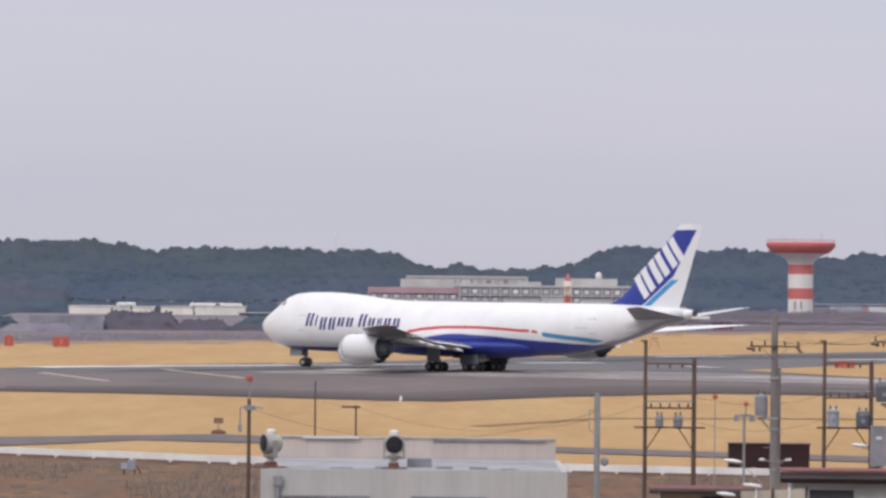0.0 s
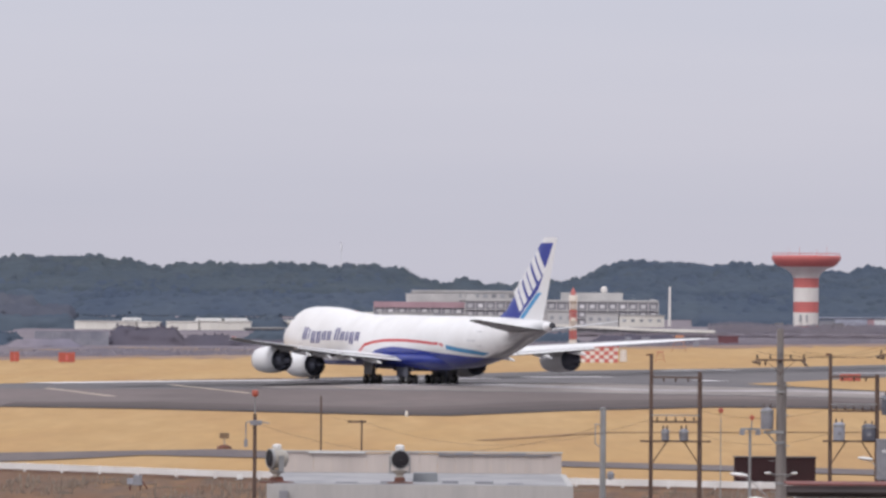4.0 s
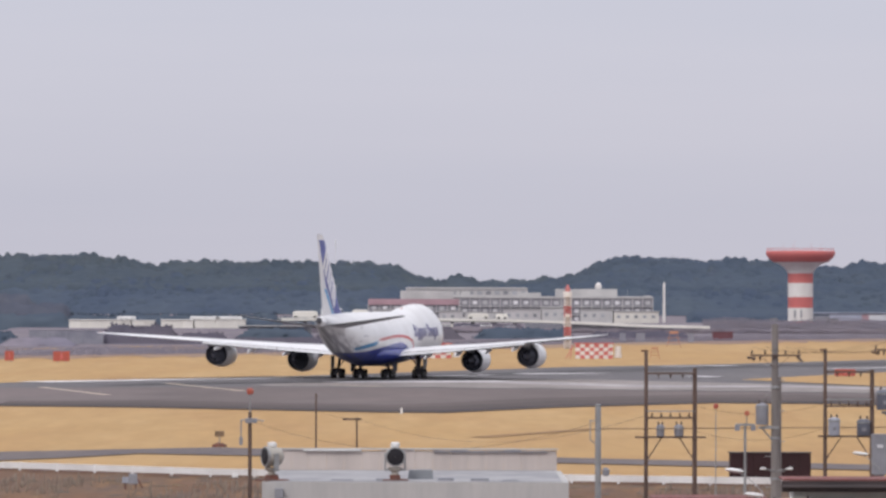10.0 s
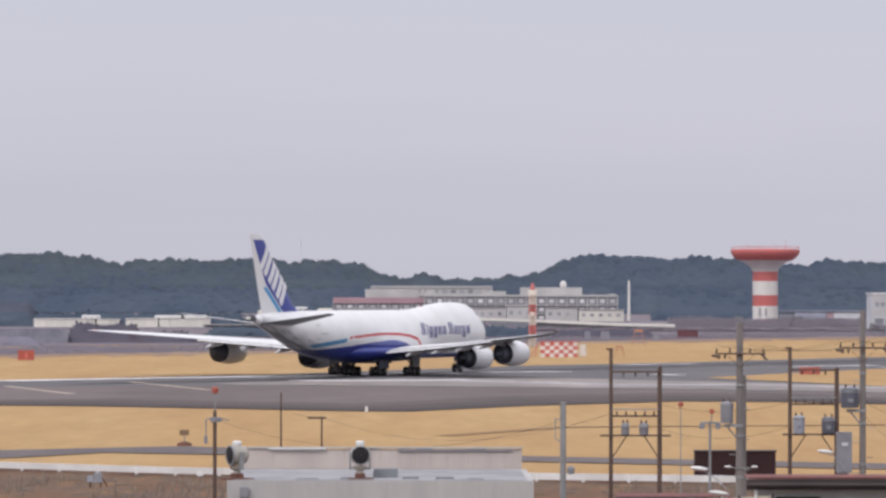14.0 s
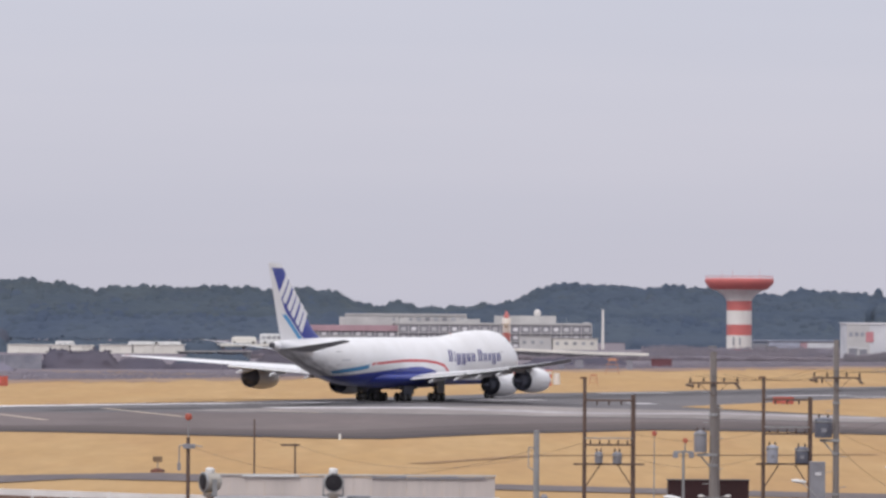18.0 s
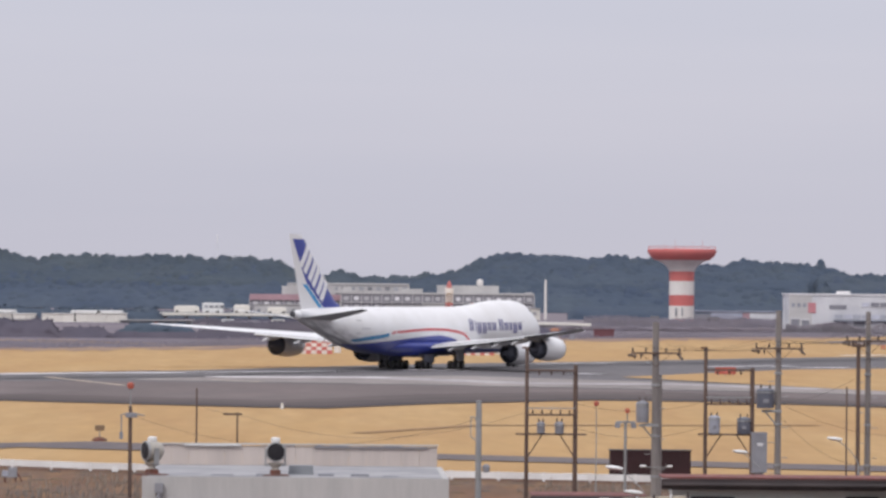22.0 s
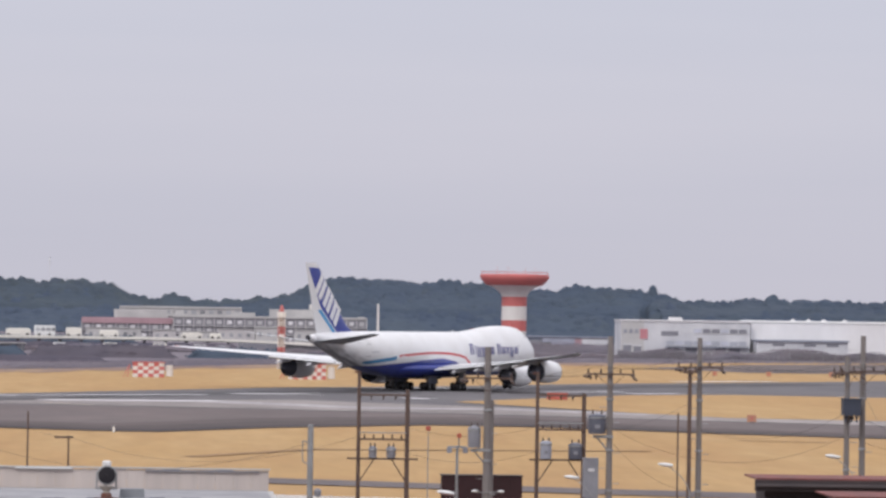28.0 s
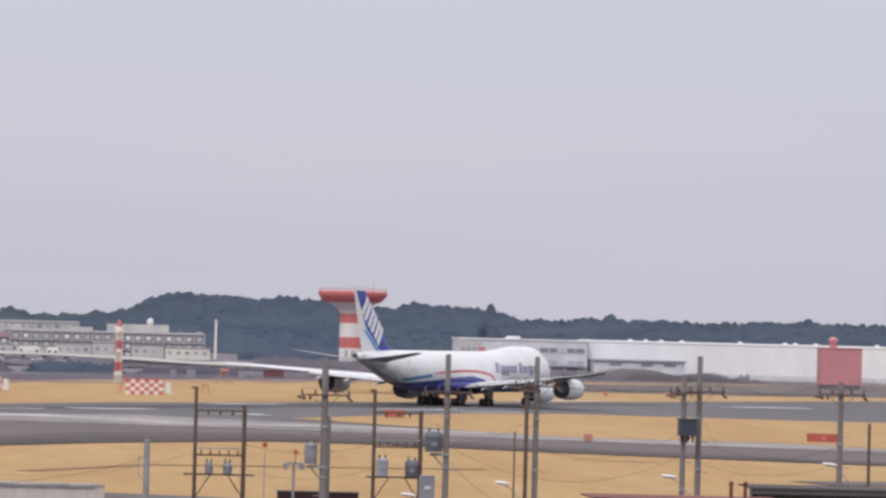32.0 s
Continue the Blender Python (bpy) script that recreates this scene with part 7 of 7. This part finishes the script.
def shed_roof(x0, x1, y0, y1, z, label, red=True, wall=M_WALLPALE, fascia=0.22, dark=None):
    t = thing("house", label, "house", pose(x0, y0, 0))
    w, d = x1 - x0, y1 - y0
    part("wall", Geo().box(0.25, w - 0.25, 0.35, d - 0.3, 0, z - 0.05), wall, t)
    n = max(3, round(w / 0.45))
    for k in range(n):
        part("roof_sheet", Geo().loft([[(k * w / n + 0.004, y, zz), ((k + 1) * w / n - 0.004, y, zz), ((k + 1) * w / n - 0.004, y, zz + 0.035), (k * w / n + 0.004, y, zz + 0.035)] for y, zz in ((0, z - 0.035), (d, z - 0.02))]), M_ROOFRED if red else M_ROOFDARK, t)
    part("fascia", Geo().box(-0.03, w + 0.03, -0.05, 0.0, z - fascia, z - 0.04), M_ROOFDARK, t, "dark eaves board")
    part("gutter", Geo().bar((0, -0.1, z - fascia * 0.6), (w, -0.1, z - fascia * 0.6), 0.05, n=8), M_ROOFDARK, t)
    # black panels imitate shade below the eaves; the wall behind is unbroken
    for a, b, c, e in dark or ():
        part("shade_panel", Geo().box(a, b, 0.3, 0.4, z - c, z - e), M_BLACK, t, "black panel standing in for a shaded opening under the eaves")
    nw = 0 if dark else max(1, int(w / 1.6))
    for k in range(nw):
        x = (k + 0.25) * w / nw
        win = part("window", Geo().box(x, x + 0.7, 0.31, 0.4, z - 1.5, z - 0.55), M_GLASS, t)
        part("window_frame", Geo().box(x - 0.04, x, 0.29, 0.38, z - 1.55, z - 0.5).box(x + 0.7, x + 0.74, 0.29, 0.38, z - 1.55, z - 0.5).box(x, x + 0.7, 0.29, 0.38, z - 0.55, z - 0.5), M_WPLASTIC, win)
    return t


def cable(p, q, sag, r=0.0045):
    p, q = Vector(p), Vector(q)
    d = (q - p).normalized()
    side = Vector((-d.y, d.x, 0)).normalized()
    up = side.cross(d)
    rings = []
    for k in range(17):
        a = k / 16
        c = p.lerp(q, a) - Vector((0, 0, sag * 4 * a * (1 - a)))
        rings.append([c + (side * x + up * z) * r for x, z in ((1, 0), (0, 1), (-1, 0), (0, -1))])
    solo("power_cable", Geo().loft(rings), M_CABLE, "thin black overhead cable between poles", "cable", group="overhead cables")


white_rail()
weeds()
dry_stalks()
field_pump(-18.6, 312)
bx = thing("marker_box", "small white box beside the field rail", "box", pose(-13.0, 329, 0))
part("body", Geo().box(-0.2, 0.2, -0.15, 0.15, 0.1, 0.42, top=0.9), M_WPLASTIC, bx)
part("foot", Geo().box(-0.12, 0.12, -0.1, 0.1, 0, 0.1), M_TRANS, bx)
field_light(-16.8, 394.6, 0.9, "small airfield light box on a post")
fenced_pole(-3.4, 499.6, 0.55, M_WPLASTIC, 0.14, "short white marker post at the taxiway edge", "marker")
flat_roof_house()

# left slim pole with fittings and red ball
pl = fenced_pole(-5.49, 150, 8.75, M_WOODPOLE, 0.068, "slim dark pole with side fittings")
part("side_arm", Geo().bar((0, -0.1, 8.55), (0.42, -0.1, 8.48), 0.02, n=6).bar((-0.26, -0.1, 8.5), (0, -0.1, 8.55), 0.02, n=6), M_GALV, pl)
part("hanging_switch", Geo().bar((-0.26, -0.1, 8.5), (-0.26, -0.1, 7.8), 0.02, n=6).box(-0.31, -0.21, -0.15, -0.05, 7.78, 8.0), M_TRANS, pl)
part("clamp", Geo().box(-0.14, 0.2, -0.14, 0.14, 8.42, 8.56), M_TRANS, pl)
spot_mast(-5.5, 150.4, 9.35, "thin mast carrying a red ball above a pole")
# field poles
fenced_pole(-4.72, 200, 8.24, M_WOODPOLE, 0.042, "thin dark wooden pole")
tp = fenced_pole(-3.12, 200, 7.31, M_WOODPOLE, 0.042, "short T-topped wooden pole")
part("crossarm", Geo().box(-0.55, 0.18, -0.08, -0.03, 7.2, 7.28), M_WOODPOLE, tp)
# steel pole by the house
sp = fenced_pole(4.14, 130, 9.44, M_GALV, 0.095, "grey steel pole with brackets")
part("bracket", Geo().bar((-0.2, 0, 9.05), (0, 0, 9.0), 0.015, n=5).bar((-0.2, 0, 9.05), (-0.2, 0, 8.55), 0.015, n=5).bar((-0.2, 0, 8.55), (0, 0, 8.4), 0.015, n=5), M_GALV, sp)
part("lamp", Geo().lathe([(0.02, 0), (0.09, 0.03), (0.1, 0.16), (0.05, 0.22)], (0.2, 0, 7.62), (0, 0, 1), 12), M_TRANS, sp)
part("cap", Geo().lathe([(0.078, 9.42), (0.085, 9.45), (0.02, 9.47)], (0, 0, 0), (0, 0, 1), 10), M_GALV, sp)

pole_frame(6.81, 165, 10.39, 9.84, 1.58, [(9.66, 0.05), (8.22, 0.02), (7.59, 0.36)], [(0.46, 7.62, 0.13, 0.34), (1.06, 7.62, 0.15, 0.34)], "two dark wooden poles carrying a pair of small transformers")
pole_frame(12.62, 165, 10.44, 9.8, 1.52, [(9.72, 0.0), (8.61, 0.02), (7.63, 0.25)], [(0.28, 7.66, 0.19, 0.55, M_TRANSPALE), (1.24, 7.66, 0.22, 0.5, M_TRANSDARK)], "two dark wooden poles with larger grey transformers")
spot_mast(11.0, 200, 7.78, "thin mast with a red ball over the field")
lp = fenced_pole(9.72, 160, 8.18, M_GALV, 0.055, "grey steel pole with a small lamp crossbar")
part("crossbar", Geo().box(-0.3, 0.3, -0.05, 0.0, 8.1, 8.17), M_GALV, lp)
for k in (-0.25, 0.25):
    part("lamp", Geo().box(k - 0.08, k + 0.08, -0.14, 0.0, 7.95, 8.12), M_TRANS, lp)
part("signal_disc", Geo().lathe([(0.01, 0), (0.08, 0.01), (0.08, 0.05), (0.01, 0.06)], (0.05, -0.1, 8.5), (0, -1, 0), 12), M_REDLAMP, lp)
part("disc_stem", Geo().bar((0.05, -0.05, 8.17), (0.05, -0.08, 8.45), 0.02, n=6), M_GALV, lp)

lamp_pole = concrete_pole(9.99, 150, 11.37, 10.45, 1.5, (-0.38, 8.4, 0.19, 0.6), "tall weathered concrete pole with crossarm and transformer")
for k in (-0.36, 0.42):
    part("lamp_arm", Geo().bar((0, -0.1, 7.06), (k, -0.3, 7.1), 0.018, n=6), M_GALV, lamp_pole)
    part("lamp", Geo().loft([[(k + dx, -0.3 + w * math.cos(a * math.pi / 4), 7.12 + w * 0.8 * math.sin(a * math.pi / 4)) for a in range(8)] for dx, w in ((-0.1, 0.02), (-0.06, 0.04), (0.04, 0.05), (0.09, 0.02))]), M_WPLASTIC, lamp_pole, "small white lamp", smooth=True)
slim = fenced_pole(10.18, 151, 9.79, M_CONPOLE, 0.09, "slim concrete pole behind a taller one")
concrete_pole(13.62, 150, 11.74, 10.62, 1.45, (-0.38, 8.85, 0.26, 0.56, M_TRANSDARK), "tall concrete pole with crossarm and round transformer", r0=0.125)
cabinet = thing("pole_cabinet", "grey steel cabinet fixed between poles", "cabinet", pose(13.05, 150, 0))
part("body", Geo().box(-0.2, 0.24, -0.2, 0.2, 6.95, 8.14), M_TRANS, cabinet)
part("label_plate", Geo().box(-0.06, 0.12, -0.215, -0.2, 7.74, 7.83), M_WHSE2, cabinet)
part("stand", Geo().box(-0.12, 0.16, -0.1, 0.1, 0, 6.95), M_GALV, cabinet)
wp = fenced_pole(15.99, 150, 10.79, M_WOODPOLE, 0.075, "dark wooden pole with short crossarms", "utility pole")
for z in (10.72,):
    part("crossarm", Geo().box(-0.22, 0.2, -0.13, -0.06, z - 0.04, z + 0.04), M_WOODPOLE, wp)
    insulator(wp, -0.18, -0.1, z + 0.04)
    insulator(wp, 0.16, -0.1, z + 0.04)
concrete_pole(16.33, 150.5, 11.73, 10.85, 1.4, None, "tall concrete pole beside a wooden one", r0=0.115)
fenced_pole(14.61, 140, 9.7, M_WOODPOLE, 0.03, "thin dark pole in the grass")
concrete_pole(20.68, 150, 11.25, 10.75, 0.9, (0.1, 9.5, 0.26, 0.47), "concrete pole with dark switch boxes", drum_box=True, r0=0.115)
concrete_pole(21.2, 150.4, 11.86, 10.8, 1.5, None, "tall tapering concrete pole beside another", r0=0.125)
concrete_pole(25.4, 150, 11.2, 10.82, 1.45, None, "concrete pole with a wide crossarm", r0=0.125)
fenced_pole(26.28, 150, 9.98, M_WOODPOLE, 0.06, "thin dark wooden pole")

street_lamp(6.9, 120, 8.15, 0.9)
street_lamp(11.55, 140, 7.9, 0.8)
street_lamp(14.15, 140, 8.28, 0.8)
street_lamp(18.79, 140, 8.57, 0.8)
street_lamp(23.3, 140, 9.0, 0.8)

shed = thing("maroon_shed", "low dark maroon sheet-metal shed beside the field rail", "shed", pose(19.14, 331.0, 0))
for k in range(7):
    part("panel", Geo().box(k * 0.752, k * 0.752 + 0.740, 0, 0.06, 0, 1.66), M_MAROON, shed)
part("body", Geo().box(0.02, 5.24, 0.06, 1.6, 0, 1.62), M_MAROON, shed)
part("roof", Geo().box(-0.06, 5.32, -0.08, 1.7, 1.66, 1.72), M_ROOFDARK, shed)

shed_roof(5.05, 7.75, 119, 120.6, 7.52, "small house with a brown-red roof and cream wall", True, M_WALLCREAM, 0.1, ((1.2, 1.7, 0.5, 0.2), (2.3, 2.6, 0.9, 0.25)))
shed_roof(8.25, 14.6, 121, 122.6, 7.89, "long low house with a faded red sheet roof", True, M_WALLPALE, 0.3, ((0.7, 1.75, 0.72, 0.47), (2.9, 3.3, 1.2, 0.6), (4.4, 5.2, 1.0, 0.45)))
ls = thing("lean_to_shed", "small cream lean-to with white posts", "shed", pose(7.05, 117.8, 0))
for k in range(4):
    part("wall_panel", Geo().box(k * 0.39 + 0.03, k * 0.39 + 0.36, 0, 0.04, 0, 7.52 + 0.02 * k), M_WALLCREAM, ls)
for k in range(5):
    part("post", Geo().box(k * 0.39 - 0.02, k * 0.39 + 0.025, -0.06, -0.01, 0, 7.56 + 0.02 * k), M_WPLASTIC if k % 2 else M_ROOFDARK, ls)
street_lamp(7.05, 115, 7.78, 0.6)
street_lamp(6.46, 115, 7.58, 0.6)
shed_roof(14.16, 18.75, 118, 120.4, 8.64, "house with dark eaves and a weathered red sheet roof", True, M_ROOFDARK, 0.3, ((0.4, 1.5, 1.1, 0.5),))
shed_roof(18.55, 26.0, 122, 124.5, 8.83, "dark-roofed house with deep eaves", False, M_WALLPALE, 0.24)
shed_roof(14.95, 20.5, 110.5, 113.5, 8.5, "low house with a weathered red sheet roof", True, M_ROOFDARK, 0.22, ((0.5, 1.4, 1.0, 0.4),))
for x, z in ((17.64, 8.72), (17.98, 8.72)):
    v = thing("roof_vent_pipe", "thin rusty vent pipe on a roof", "vent", pose(x, 119.4, 8.62))
    part("pipe", Geo().bar((0, 0, 0), (0, 0, z - 8.38), 0.045, n=10), M_RUST, v)
    part("cowl", Geo().lathe([(0.05, 0), (0.062, 0.02), (0.05, 0.07), (0.01, 0.09)], (0, 0, z - 8.38), (0, 0, 1), 10), M_RUST, v)

# overhead cables
for dx in (-0.69, -0.3, 0.3, 0.69):
    cable((9.99 + dx, 149.84, 10.7), (13.62 + dx, 149.84, 10.87), 0.25)
    cable((13.62 + dx, 149.84, 10.87), (16.33 + dx, 150.34, 11.1), 0.2)
    cable((16.33 + dx, 150.34, 11.1), (21.2 + dx, 150.24, 11.05), 0.3)
    cable((21.2 + dx, 150.24, 11.05), (25.4 + dx, 149.84, 11.07), 0.3)
cable((-5.49, 149.9, 8.5), (4.14, 130, 9.0), 0.8)
cable((-4.72, 200, 7.6), (-3.12, 200, 7.27), 0.1)
cable((-3.12, 200, 7.27), (6.81, 165, 8.3), 0.9)
cable((8.39, 165, 8.6), (12.62, 165, 8.7), 0.3)
cable((8.39, 165, 7.8), (12.62, 165, 7.9), 0.35)
cable((14.14, 165, 8.7), (16.0, 150, 9.8), 0.3)
cable((13.7, 150, 8.6), (16.0, 150, 7.2), 0.3)
cable((13.7, 150, 9.0), (20.68, 150, 8.9), 0.9)
cable((16.4, 150.5, 9.0), (20.7, 150, 9.6), 0.5)
cable((21.2, 150.4, 9.4), (25.4, 150, 9.3), 0.5)
cable((21.2, 150.4, 8.7), (25.4, 150, 8.8), 0.4)
cable((21.2, 150.4, 10.2), (20.0, 130, 8.6), 0.4)

motions()
